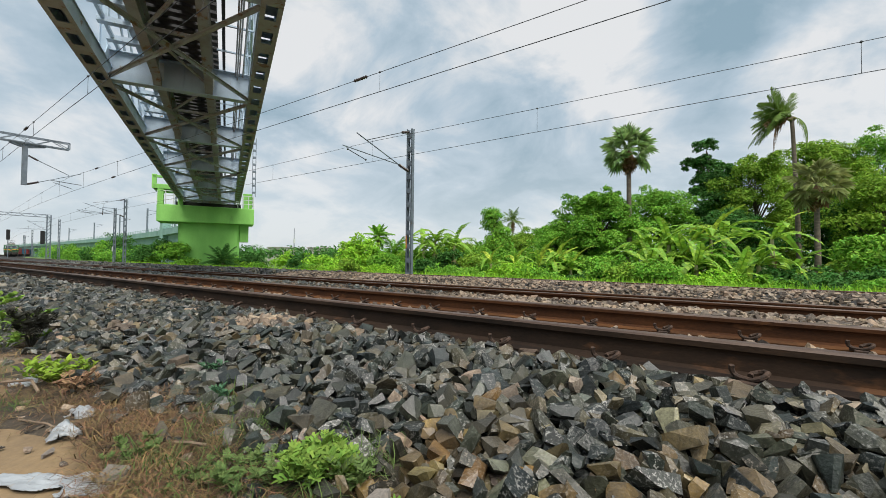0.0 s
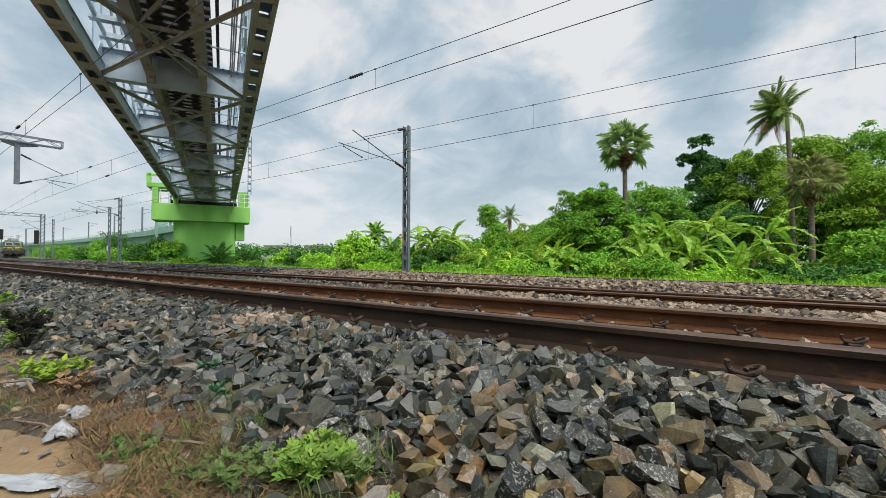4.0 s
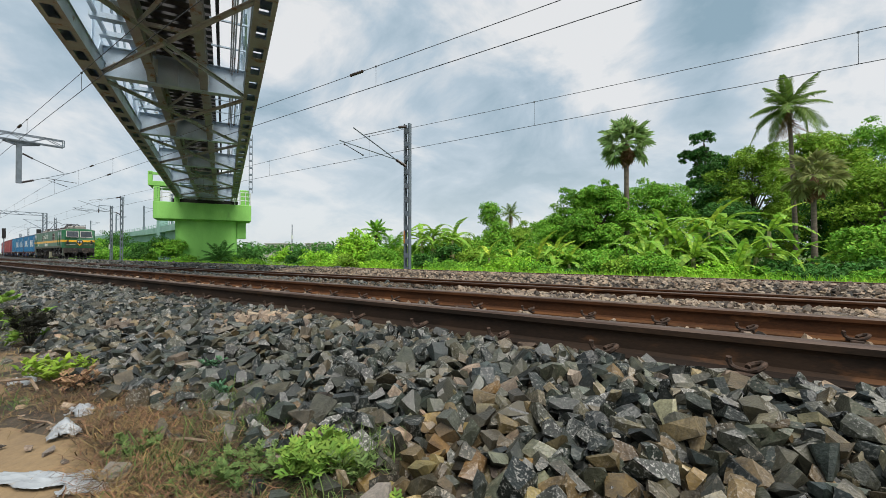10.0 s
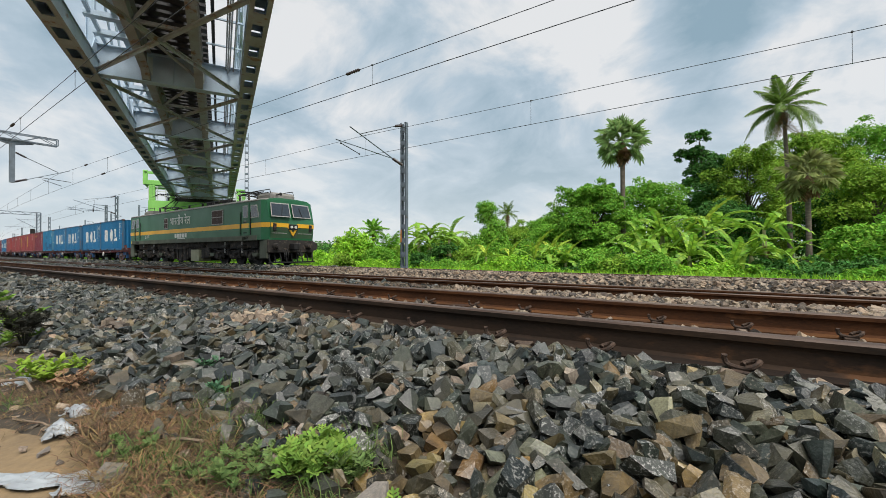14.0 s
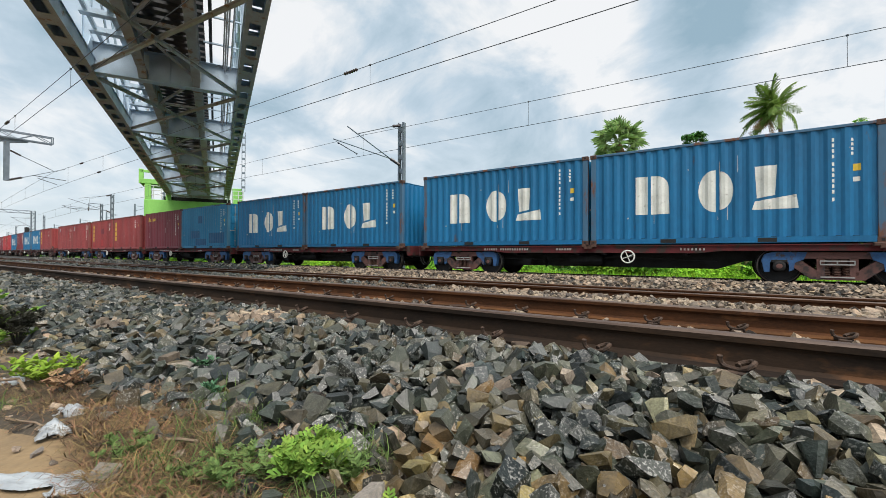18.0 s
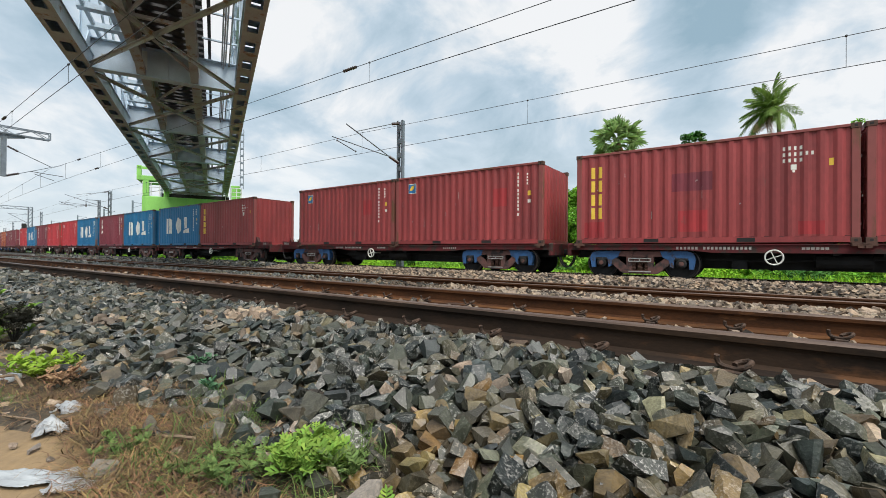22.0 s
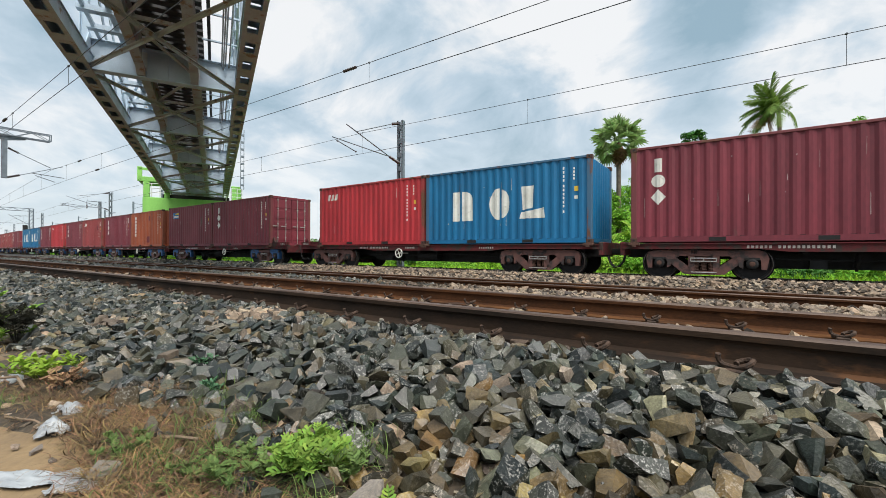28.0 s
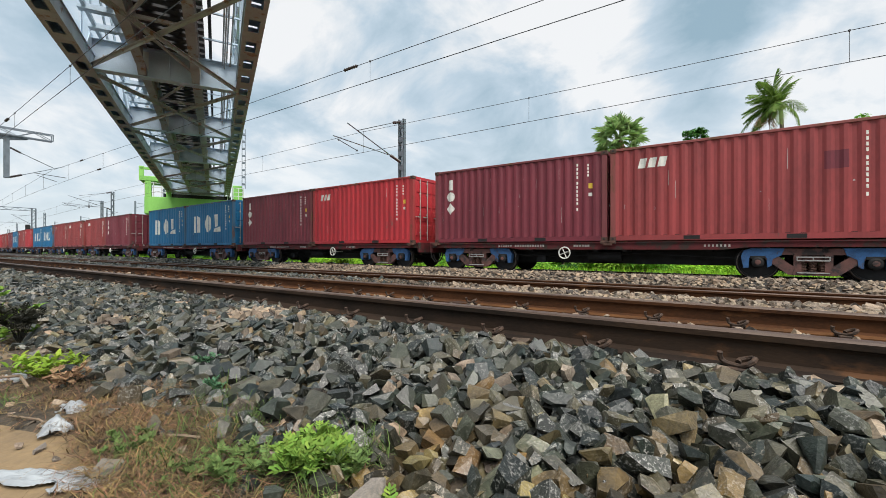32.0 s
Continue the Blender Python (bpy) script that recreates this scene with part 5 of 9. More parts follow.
def plates(name, rects, material, parent, y=0.0, label=""):
    """Painted shapes on the near wall: rects of (x0, x1, z0, z1); small code marks stay joined."""
    b = bmesh.new()
    for x0, x1, z0, z1 in rects:
        paint_on(b, [(x0, z0), (x1, z0), (x1, z1), (x0, z1)], y)
        if name != "code_marking":
            part(name, b, material, parent, label)
            b = bmesh.new()
    if name == "code_marking":
        tagged(part(name, b, material, parent, label), kind="stuff")


def shape_mark(c, material, pts, y=0.0, label=""):
    """One painted piece of an emblem."""
    b = bmesh.new()
    paint_on(b, pts, y)
    part("emblem", b, material, c, label)


def id_bars(c, x, n=11, z=2.25, size=0.055, material=None):
    rects = []
    rnd = random.Random(int(x * 100) + n)
    for k in range(n):
        if k in (4, 10):
            z -= 0.05
        rects.append((x - size * 0.38, x + size * 0.38, z - size * 1.45, z))
        z -= size * 2.2
    plates("code_marking", rects, material or M_MARK, c)


def row_marks(c):
    """Three short rows of code marks below the top rail."""
    for z, n in ((2.22, 4), (2.08, 6), (1.94, 4)):
        plates("code_marking", [(1.72 + k * 0.1, 1.765 + k * 0.1, z - 0.085, z) for k in range(n)], M_MARK, c)
    plates("white_label", [(1.86, 1.97, 1.68, 1.8), (1.89, 1.94, 1.62, 1.67)], M_MARK, c)
    plates("yellow_label", [(2.52, 2.6, 1.72, 1.88)], M_YMARK, c)


def patches(material, *rects):
    return lambda c: [plates("paint_patch", [r], material, c, y=0.001) for r in rects]


def small_marks(c):
    id_bars(c, 2.18, 11, 2.3)
    plates("code_marking", [(2.47, 2.51, 2.2 - k * 0.1, 2.265 - k * 0.1) for k in range(4)], M_MARK, c)
    plates("yellow_label", [(2.5, 2.62, 1.55, 1.7)], M_YMARK, c)
    plates("white_label", [(2.5, 2.61, 1.32, 1.42)], M_MARK, c)


def scratches(c, n, seed):
    """Fine upright scrapes through the paint."""
    rnd = random.Random(seed)
    b = bmesh.new()
    for _ in range(n):
        x, z, h = rnd.uniform(-2.7, 1.7), rnd.uniform(0.5, 1.9), rnd.uniform(0.08, 0.55)
        w = rnd.uniform(0.006, 0.016)
        paint_on(b, [(x, z), (x + w, z), (x + w * 0.7, z + h), (x + w * 0.2, z + h)], 0.001)
    for _ in range(n // 2):
        x, z = rnd.uniform(-2.8, 2.8), rnd.uniform(0.25, 2.3)
        w = rnd.uniform(0.02, 0.05)
        paint_on(b, [(x, z), (x + w, z + w * 0.2), (x + w * 0.8, z + w), (x + w * 0.1, z + w * 0.8)], 0.001)
    tagged(part("paint_scratches", b, M_FADED, c), kind="stuff")


def three_emblems(c):
    """Three big white stencil shapes along the wall."""
    z0, z1 = 0.8, 1.83
    zc = (z0 + z1) / 2
    lab = "large white stencilled emblem"
    # an upright block beside one with a rounded shoulder
    x = -1.4
    shape_mark(c, M_MARK, [(x - 0.42, z0), (x - 0.12, z0), (x - 0.12, z1), (x - 0.42, z1)], label=lab)
    shape_mark(c, M_MARK, [(x - 0.04, z0), (x + 0.4, z0)] + [(x + 0.08 + 0.3 * math.cos(radians(q)), zc + 0.2 + 0.31 * math.sin(radians(q))) for q in range(0, 91, 18)] + [(x - 0.04, z1)], label=lab)
    # a disc in two unequal parts
    x = 0.04
    shape_mark(c, M_MARK, [(x - 0.02, z0 - 0.01), (x - 0.02, z1 + 0.01)] + [(x - 0.06 + 0.33 * math.cos(radians(q)), zc + 0.52 * math.sin(radians(q))) for q in range(100, 261, 16)], label=lab)
    shape_mark(c, M_MARK, [(x + 0.06 + 0.28 * math.cos(radians(q)), zc + 0.48 * math.sin(radians(q))) for q in range(-90, 91, 18)], label=lab)
    # two stepped blocks
    x = 1.16
    shape_mark(c, M_MARK, [(x - 0.42, z0), (x + 0.44, z0), (x + 0.4, z0 + 0.32), (x - 0.36, z0 + 0.2)], label=lab)
    shape_mark(c, M_MARK, [(x - 0.32, z0 + 0.27), (x + 0.02, z0 + 0.33), (x + 0.06, z1), (x - 0.36, z1)], label=lab)


def side_emblem(c, material, x=-2.3, kind="column"):
    if kind == "column":
        for k in range(4):
            z = 2.2 - k * 0.39
            plates("emblem", [(x - 0.15, x - 0.05, z - 0.32, z), (x + 0.05, x + 0.15, z - 0.32, z)], material, c)
    elif kind == "stack":
        shape_mark(c, material, [(x - 0.09, 1.88), (x + 0.09, 1.88), (x + 0.09, 2.24), (x - 0.09, 2.24)])
        shape_mark(c, material, [(x + 0.17 * math.cos(q * 0.524), 1.64 + 0.17 * math.sin(q * 0.524)) for q in range(12)])
        shape_mark(c, material, [(x - 0.18, 1.21), (x, 1.0), (x + 0.18, 1.21), (x, 1.42)])
    elif kind == "row":
        for k, (w, h) in enumerate(((0.26, 0.3), (0.2, 0.2), (0.2, 0.2), (0.22, 0.2), (0.26, 0.2))):
            xx = x + k * 0.27
            shape_mark(c, material, [(xx - w / 2, 1.98), (xx + w / 2 - 0.02, 1.98), (xx + w / 2, 1.98 + h), (xx - w / 2 + 0.02, 1.98 + h)])
    elif kind == "panel":
        plates("emblem", [(x - 0.42, x + 0.5, 1.84, 2.24)], M_BMARK, c, label="blue panel with a yellow wedge")
        shape_mark(c, M_YMARK, [(x - 0.2, 2.14), (x + 0.48, 2.06), (x + 0.48, 2.22)], -0.002)
        plates("emblem", [(x - 0.37, x - 0.27, 1.86, 2.12), (x - 0.22, x + 0.47, 1.9, 2.02)], M_MARK, c, y=-0.002)
    elif kind == "tall":
        plates("emblem", [(x - 0.14, x + 0.14, 2.06 - k * 0.255, 2.26 - k * 0.255) for k in range(6)], material, c)
    elif kind == "wide":
        for k in range(3):
            xx = x + k * 0.24
            shape_mark(c, material, [(xx - 0.1, 1.98), (xx + 0.08, 1.98), (xx + 0.14, 2.24), (xx - 0.04, 2.24)])
    elif kind == "badge":
        plates("emblem", [(x - 0.19, x + 0.19, 1.94, 2.31)], M_MARK, c)
        plates("emblem", [(x - 0.17, x + 0.17, 1.96, 2.29)], M_BMARK, c, y=-0.002)
        shape_mark(c, M_YMARK, [(x - 0.14, 2.04), (x + 0.0, 2.08), (x + 0.14, 2.25), (x - 0.04, 2.24)], -0.004)


def build_containers():
    K = {}

    def kind(key, pm, door, label, *extra):
        c = make_container("shipping_container", pm, door, label)
        (row_marks if key.startswith("gold") else small_marks)(c)
        for e in extra:
            e(c)
        scratches(c, 8 if pm in (P_MAROON, P_BLUE) else 6, len(K) + 3)
        K[key] = c
    kind("blue", P_BLUE, -1, "blue steel shipping container with large white emblem", three_emblems)
    kind("blue_d", P_BLUE, 1, "blue steel shipping container with large white emblem", three_emblems)
    kind("patched", P_BLUE2, 1, "faded blue shipping container with darker repair patches",
         patches(M_PATCH, (-0.65, -0.2, 1.55, 2.0), (-1.7, -0.55, 0.62, 1.1), (-1.1, 0.3, 0.2, 0.58), (0.75, 2.5, 0.3, 0.92)))
    kind("yellowmark", P_MAROON, 1, "dark maroon container with small yellow emblem", lambda c: side_emblem(c, M_YMARK, -2.4, "row"))
    kind("gold", P_RED, -1, "red oxide container with yellow upright emblem", lambda c: side_emblem(c, M_YMARK, -2.45, "column"))
    kind("gold_p", P_RED, -1, "red oxide container with yellow upright emblem and repainted patches", lambda c: side_emblem(c, M_YMARK, -2.45, "column"), patches(P_MAROON, (-0.55, 0.35, 1.35, 1.82)), patches(P_REPAIR, (-0.4, 0.25, 0.3, 0.85), (-2.8, -2.25, 0.18, 0.62), (2.0, 2.45, 0.2, 0.5)))
    kind("badge", P_RED, -1, "red oxide container with small blue badge", lambda c: side_emblem(c, M_MARK, -2.2, "badge"), patches(P_REPAIR, (1.28, 1.78, 1.25, 1.85)))
    kind("stack", P_MAROON, 1, "maroon container with white upright emblem", lambda c: side_emblem(c, M_MARK, -2.35, "stack"))
    kind("bright", P_BRIGHT, 1, "bright red container with white emblem", lambda c: side_emblem(c, M_MARK, -2.4, "wide"))
    kind("orange", P_ORANGE, -1, "orange brown container with white upright emblem", lambda c: side_emblem(c, M_MARK, -2.1, "tall"), patches(P_MAROON, (0.5, 0.75, 1.9, 2.25), (0.2, 0.6, 0.3, 0.75)))
    kind("oxide", P_RED, -1, "red oxide container with white emblem", lambda c: side_emblem(c, M_MARK, -2.2, "wide"), patches(P_MAROON, (1.5, 1.9, 1.55, 1.95)))
    kind("badge2", P_MAROON, -1, "maroon container with small blue badge", lambda c: side_emblem(c, M_MARK, -2.05, "panel"))
    return K


# front and rear container of each wagon, from the engine on
LOAD = [("blue", "blue"), ("blue", "blue"), ("patched", "yellowmark"), ("gold", "gold_p"), ("badge", "badge"),
        ("gold", "blue_d"), ("blue", "stack"), ("blue", "bright"), ("bright", "stack"), ("blue", "bright"),
        ("stack", "badge2"), ("orange", "stack"), ("oxide", "stack"), ("bright", "stack"), ("blue_d", "blue"),
        ("stack", "oxide"), ("oxide", "badge"), ("blue", "blue"), ("bright", "oxide"), ("blue", "stack"),
        ("oxide", "bright"), ("stack", "blue"), ("gold", "oxide")]
PAIR = 12.18


def wagon_middles():
    """Middle of each wagon behind the front of the second wagon's load."""
    fronts = [13.2, 0.0]
    for k in range(2, len(LOAD)):
        fronts.append(fronts[-1] - (16.05 if k % 5 == 0 else 13.2))
    return [f - PAIR / 2 for f in fronts]


def flat_plates(name, rects, material, parent):
    b = bmesh.new()
    for x0, x1, z0, z1 in rects:
        box(b, x0, x1, -1.175, -1.168, z0, z1)
    return tagged(part(name, b, material, parent), kind="stuff")


def make_wagon(front_a, rear_a, blue, wheel_x=1.05):
    w = thing("container_wagon", label="low red oxide container flat wagon with bogies", category="railway wagon", group="wagons of the train")
    hx = PAIR / 2
    xf = hx + (1.38 if front_a else 0.22)
    xr = -hx - (1.38 if rear_a else 0.22)
    z = 0.93
    # side sills: deeper in the middle
    for s in (-1, 1):
        b = bmesh.new()
        y = s * 1.12
        prism(b, [(xr, 0.78), (-3.2, 0.78), (-2.7, 0.72), (2.7, 0.72), (3.2, 0.78), (xf, 0.78), (xf, z), (xr, z)], y - 0.05, y + 0.05)
        box(b, xr, xf, y - 0.09, y + 0.09, z - 0.02, z + 0.004)
        sill = part("side_sill", b, M_UNDER, w)
        if s < 0:
            flat_plates("stencil_marking", [(-3.5 + k * 0.085, -3.45 + k * 0.085, 0.8, 0.87) for k in range(19) if k != 6] + [(-1.0 + k * 0.08, -0.94 + k * 0.08, 0.8, 0.86) for k in range(6)] + [(2.3 + k * 0.085, 2.34 + k * 0.085, 0.79, 0.85) for k in range(7)], M_FADED, sill)
    b = bmesh.new()
    prism(b, [(xr, 0.55), (-3.7, 0.52), (-3.1, 0.3), (3.1, 0.3), (3.7, 0.52), (xf, 0.55), (xf, 0.9), (xr, 0.9)], -0.32, 0.32)
    part("centre_sill", b, M_DARK, w)
    for x in (-4.6, -2.4, -0.4, 0.4, 2.4, 4.6):
        part("cross_member", boxed(x - 0.06, x + 0.06, -1.07, 1.07, 0.66, 0.9), M_DARK, w)
    for x, a in ((xf, front_a), (xr, rear_a)):
        b = bmesh.new()
        box(b, x - 0.06, x + 0.06, -1.15, 1.15, 0.6, 0.98, 0.015)
        part("headstock", b, M_UNDER, w)
        if a:
            sg = 1 if x > 0 else -1
            b = bmesh.new()
            x0, x1 = sorted((x, sg * hx))
            box(b, x0, x1, -1.15, 1.15, 0.93, 0.97)
            for yy in (-1.15, 1.11):
                box(b, x0 + 0.05, x1 - 0.05, yy, yy + 0.04, 0.97, 1.11)
            box(b, x0 + 0.05, x1 - 0.05, -1.17, -1.15, 1.085, 1.115)
            part("end_platform", b, M_UNDER, w)
            for xx in (x - sg * 0.1, x - sg * 0.62):
                part("end_bracket", boxed(xx - 0.05, xx + 0.05, -1.2, -1.0, 0.97, 1.135, 0.008), M_UNDER, w)
            xa, xb = sorted((x - sg * 0.16, x - sg * 0.56))
            part("worn_plate", boxed(xa, xb, -1.176, -1.151, 0.975, 1.08), M_DUSTY, w, "worn grey paint panel")
            for yy in (-1.1, 0.95):
                b = bmesh.new()
                prism(b, [(sg * (hx + 0.04), 0.97), (sg * (hx + 0.3), 0.97), (sg * (hx + 0.08), 1.38), (sg * (hx + 0.04), 1.38)], yy, yy + 0.15)
                part("end_stop", b, M_UNDER, w)
            b = bmesh.new()
            # shank, knuckle and its guard
            box(b, min(x, x + sg * 0.34), max(x, x + sg * 0.34), -0.1, 0.1, 0.84, 1.0, 0.03)
            box(b, min(x + sg * 0.28, x + sg * 0.44), max(x + sg * 0.28, x + sg * 0.44), -0.2, 0.18, 0.78, 1.06, 0.04)
            prism(b, [(x + sg * 0.42, 0.8), (x + sg * 0.6, 0.83), (x + sg * 0.62, 0.98), (x + sg * 0.42, 1.03)], sg * 0.06 - 0.1, sg * 0.06 + 0.06)
            part("coupler", b, M_DARK, w)
            b = bmesh.new()
            tube(b, [(x + sg * 0.05, -0.5, 1.0), (x + sg * 0.12, -0.75, 0.98), (x + sg * 0.2, -0.9, 0.93)], 0.018, 6)
            part("release_lever", b, M_RUST, w)
            b = bmesh.new()
            tube(b, [(x + sg * 0.02, -0.45, 0.86), (x + sg * 0.1, -0.45, 0.76), (x + sg * 0.14, -0.45, 0.5), (x + sg * 0.24, -0.42, 0.3), (x + sg * 0.4, -0.4, 0.26), (x + sg * 0.58, -0.36, 0.34)], 0.028, 6)
            part("brake_hose", b, M_BLACK, w)
            b = bmesh.new()
            tube(b, [(x, 0.4, 0.8), (x + sg * 0.14, 0.4, 0.5), (x + sg * 0.32, 0.38, 0.3), (x + sg * 0.56, 0.35, 0.36)], 0.028, 6)
            part("feed_hose", b, M_BLACK, w)
        elif x > 0:
            b = bmesh.new()
            box(b, x, x + 0.55, -0.09, 0.09, 0.62, 0.8, 0.02)
            part("drawbar", b, M_DARK, w)
            for yy in (-0.4, -0.25):
                b = bmesh.new()
                tube(b, [(x, yy, 0.66), (x + 0.08, yy, 0.38), (x + 0.2, yy, 0.24), (x + 0.34, yy, 0.26), (x + 0.46, yy, 0.42), (x + 0.52, yy, 0.66)], 0.022, 6)
                part("brake_hose", b, M_BLACK, w)
    # corner seats with twist locks
    for x in (hx - 0.1, 0.06, -0.06, -hx + 0.1):
        for s in (-1, 1):
            b = bmesh.new()
            box(b, x - 0.14, x + 0.14, s * 1.2 - 0.12, s * 1.2 + 0.1, 0.88, 0.955, 0.01)
            box(b, x - 0.05, x + 0.05, s * 1.2 - 0.14, s * 1.2 - 0.1, 0.84, 0.9)
            part("twist_lock", b, M_RUST, w)
    # brake gear
    b = bmesh.new()
    ring = [(wheel_x + 0.17 * math.cos(a * math.pi / 8), -1.26, 0.62 + 0.17 * math.sin(a * math.pi / 8)) for a in range(17)]
    tube(b, ring, 0.02, 6, cap=False)
    for a in (0.4, 1.97):
        bar(b, (wheel_x - 0.16 * math.cos(a), -1.26, 0.62 - 0.16 * math.sin(a)), (wheel_x + 0.16 * math.cos(a), -1.26, 0.62 + 0.16 * math.sin(a)), 0.03, 0.02)
    tube(b, [(wheel_x, -1.27, 0.62), (wheel_x, -0.7, 0.62)], 0.02)
    part("hand_brake_wheel", b, M_MARK, w, "white hand brake wheel")
    b = bmesh.new()
    tube(b, [(-0.7, -0.62, 0.52), (-0.7, -0.62, 0.52), (0.25, -0.62, 0.52)], 0.17, 12)
    part("brake_cylinder", b, M_DARK, w)
    b = bmesh.new()
    tube(b, [(1.6, 0.55, 0.5), (2.5, 0.55, 0.5)], 0.2, 12)
    part("air_reservoir", b, M_DARK, w)
    b = bmesh.new()
    tube(b, [(-3.2, -0.8, 0.55), (-1.4, -0.72, 0.5), (-0.7, -0.7, 0.55), (0.8, -0.75, 0.6), (3.1, -0.8, 0.5)], 0.02)
    bar(b, (-1.5, -0.9, 0.6), (-1.5, -0.6, 0.35), 0.05, 0.2)
    bar(b, (-2.3, -0.7, 0.42), (-2.0, -0.7, 0.42), 0.16, 0.2)
    part("brake_rigging", b, M_DARK, w)
    # bogies
    for xb in ((5.32 if front_a else 4.39), (-5.32 if rear_a else -4.39)):
        b = bmesh.new()
        box(b, xb - 0.2, xb + 0.2, -1.0, 1.0, 0.42, 0.62, 0.03)
        tube(b, [(xb, 0, 0.6), (xb, 0, 0.68)], 0.25, 12)
        bog = part("bogie_bolster", b, M_BOGIE, w)
        for s in (-1, 1):
            b = bmesh.new()
            y0, y1 = s * 1.0 - 0.07, s * 1.0 + 0.07
            # top member, tension member, columns, pedestals
            prism(b, [(xb - 1.3, 0.56), (xb - 1.26, 0.68), (xb - 1.1, 0.745), (xb + 1.1, 0.745), (xb + 1.26, 0.68), (xb + 1.3, 0.56), (xb + 1.12, 0.55), (xb + 0.8, 0.6), (xb - 0.8, 0.6), (xb - 1.12, 0.55)], y0, y1)
            for q in (-1, 1):
                prism(b, [(xb + q * 0.86, 0.6), (xb + q * 0.66, 0.6), (xb + q * 0.3, 0.3), (xb + q * 0.3, 0.13), (xb + q * 0.44, 0.14), (xb + q * 0.86, 0.5)], y0, y1)
                prism(b, [(xb + q * 0.2, 0.62), (xb + q * 0.34, 0.62), (xb + q * 0.34, 0.2), (xb + q * 0.2, 0.2)], y0, y1)
            prism(b, [(xb - 0.36, 0.13), (xb + 0.36, 0.13), (xb + 0.34, 0.22), (xb - 0.34, 0.22)], y0 - 0.02, y1 + 0.02)
            part("side_frame", b, M_BOGIE, bog)
            for q in (-1, 1):
                b = bmesh.new()
                xa = xb + q
                ends = [(0.56, 0.585), (0.5, 0.75), (1.12, 0.755), (1.27, 0.7), (1.33, 0.56), (1.28, 0.28), (1.18, 0.28), (1.17, 0.52), (0.83, 0.52), (0.82, 0.3), (0.74, 0.34), (0.72, 0.5)]
                prism(b, [(xb + q * u, v) for u, v in ends], y0 - 0.014, y1 + 0.014)
                part("pedestal", b, M_BOGIEBLUE if blue else M_BOGIE, bog)
                b = bmesh.new()
                box(b, xa - 0.15, xa + 0.15, y0 - 0.03, y1 + 0.03, 0.5, 0.57, 0.01)
                tube(b, [(xa, s * 0.92, 0.42), (xa, s * 1.11, 0.42), (xa, s * 1.13, 0.42)], [0.125, 0.125, 0.09], 12)
                part("axle_box", b, M_DARK, bog)
                b = bmesh.new()
                tube(b, [(xa, s * 1.12, 0.42), (xa, s * 1.145, 0.42), (xa, s * 1.15, 0.42)], [0.062, 0.062, 0.03], 8)
                part("axle_cap", b, M_BOGIE if blue else M_RUST, bog)
            b = bmesh.new()
            for q in (-0.17, 0.0, 0.17):
                pts = [(xb + q + 0.062 * math.cos(a * 1.05), s * 1.0 + 0.062 * math.sin(a * 1.05), 0.22 + a * 0.0062) for a in range(36)]
                tube(b, pts, 0.016, 4)
            part("coil_spring", b, M_RUST, bog)
            b = bmesh.new()
            for zz in (0.19, 0.47, 0.55):
                bar(b, (xb - 0.28, s * 1.1, zz), (xb + 0.28, s * 1.1, zz), 0.02, 0.025)
            for q in (-0.28, 0.0, 0.28):
                bar(b, (xb + q, s * 1.1, 0.47), (xb + q, s * 1.1, 0.56), 0.02, 0.02)
            part("spring_frame", b, M_SILVER, bog)
        for q in (-1, 1):
            ws = bmesh.new()
            for s in (-1, 1):
                a = [(0.0, 0.0)]
                prof = [(0.795, 0.05), (0.795, 0.12), (0.81, 0.12), (0.815, 0.37), (0.80, 0.40), (0.80, 0.455), (0.835, 0.455), (0.845, 0.425), (0.93, 0.418), (0.94, 0.40), (0.925, 0.37), (0.9, 0.36), (0.88, 0.15), (0.93, 0.12), (0.93, 0.06)]
                seg = 28
                rings = [[ws.verts.new((r * math.cos(2 * math.pi * k / seg), s * yy, r * math.sin(2 * math.pi * k / seg))) for k in range(seg)] for yy, r in prof]
                for i, (A, B) in enumerate(zip(rings, rings[1:])):
                    for k in range(seg):
                        f = ws.faces.new((A[k], A[(k + 1) % seg], B[(k + 1) % seg], B[k]))
                        f.material_index = 1 if i in (7, 8) else 0
            tube(ws, [(0, -1.02, 0), (0, 1.02, 0)], 0.075, 10)
            bmesh.ops.recalc_face_normals(ws, faces=ws.faces[:])
            o = part("wheelset", ws, [M_WHEEL, M_TREAD], w, at=pose(xb + q, 0, 0.42))
            WHEELS.append(o)
    return w


WHEELS = []

# ---- the electric locomotive ----
P_LOCO = mat("green_loco_paint", (0.012, 0.112, 0.044), (0.009, 0.09, 0.036), rough=0.42, scale=0.8, fine=14, bump=0.03, spots=(0.035, 0.13, 0.065), spot_scale=1.2, spot_at=0.62)
P_STRIPE = mat("yellow_stripe_paint", (0.8, 0.42, 0.02), (0.66, 0.33, 0.02), rough=0.45, scale=1.0, fine=14, bump=0.02, spots=(0.55, 0.33, 0.05), spot_scale=1.4, spot_at=0.64)
P_NOSE = mat("dusty_green_nose_paint", (0.045, 0.1, 0.05), (0.03, 0.075, 0.036), rough=0.6, scale=1.5, fine=18, bump=0.05, spots=(0.075, 0.07, 0.045), spot_scale=2.4, spot_at=0.55)
P_SKIRT = mat("dusty_grey_skirt", (0.1, 0.11, 0.075), (0.065, 0.072, 0.05), rough=0.7, scale=1.2, fine=18, bump=0.06, spots=(0.07, 0.06, 0.045), spot_scale=2.2)
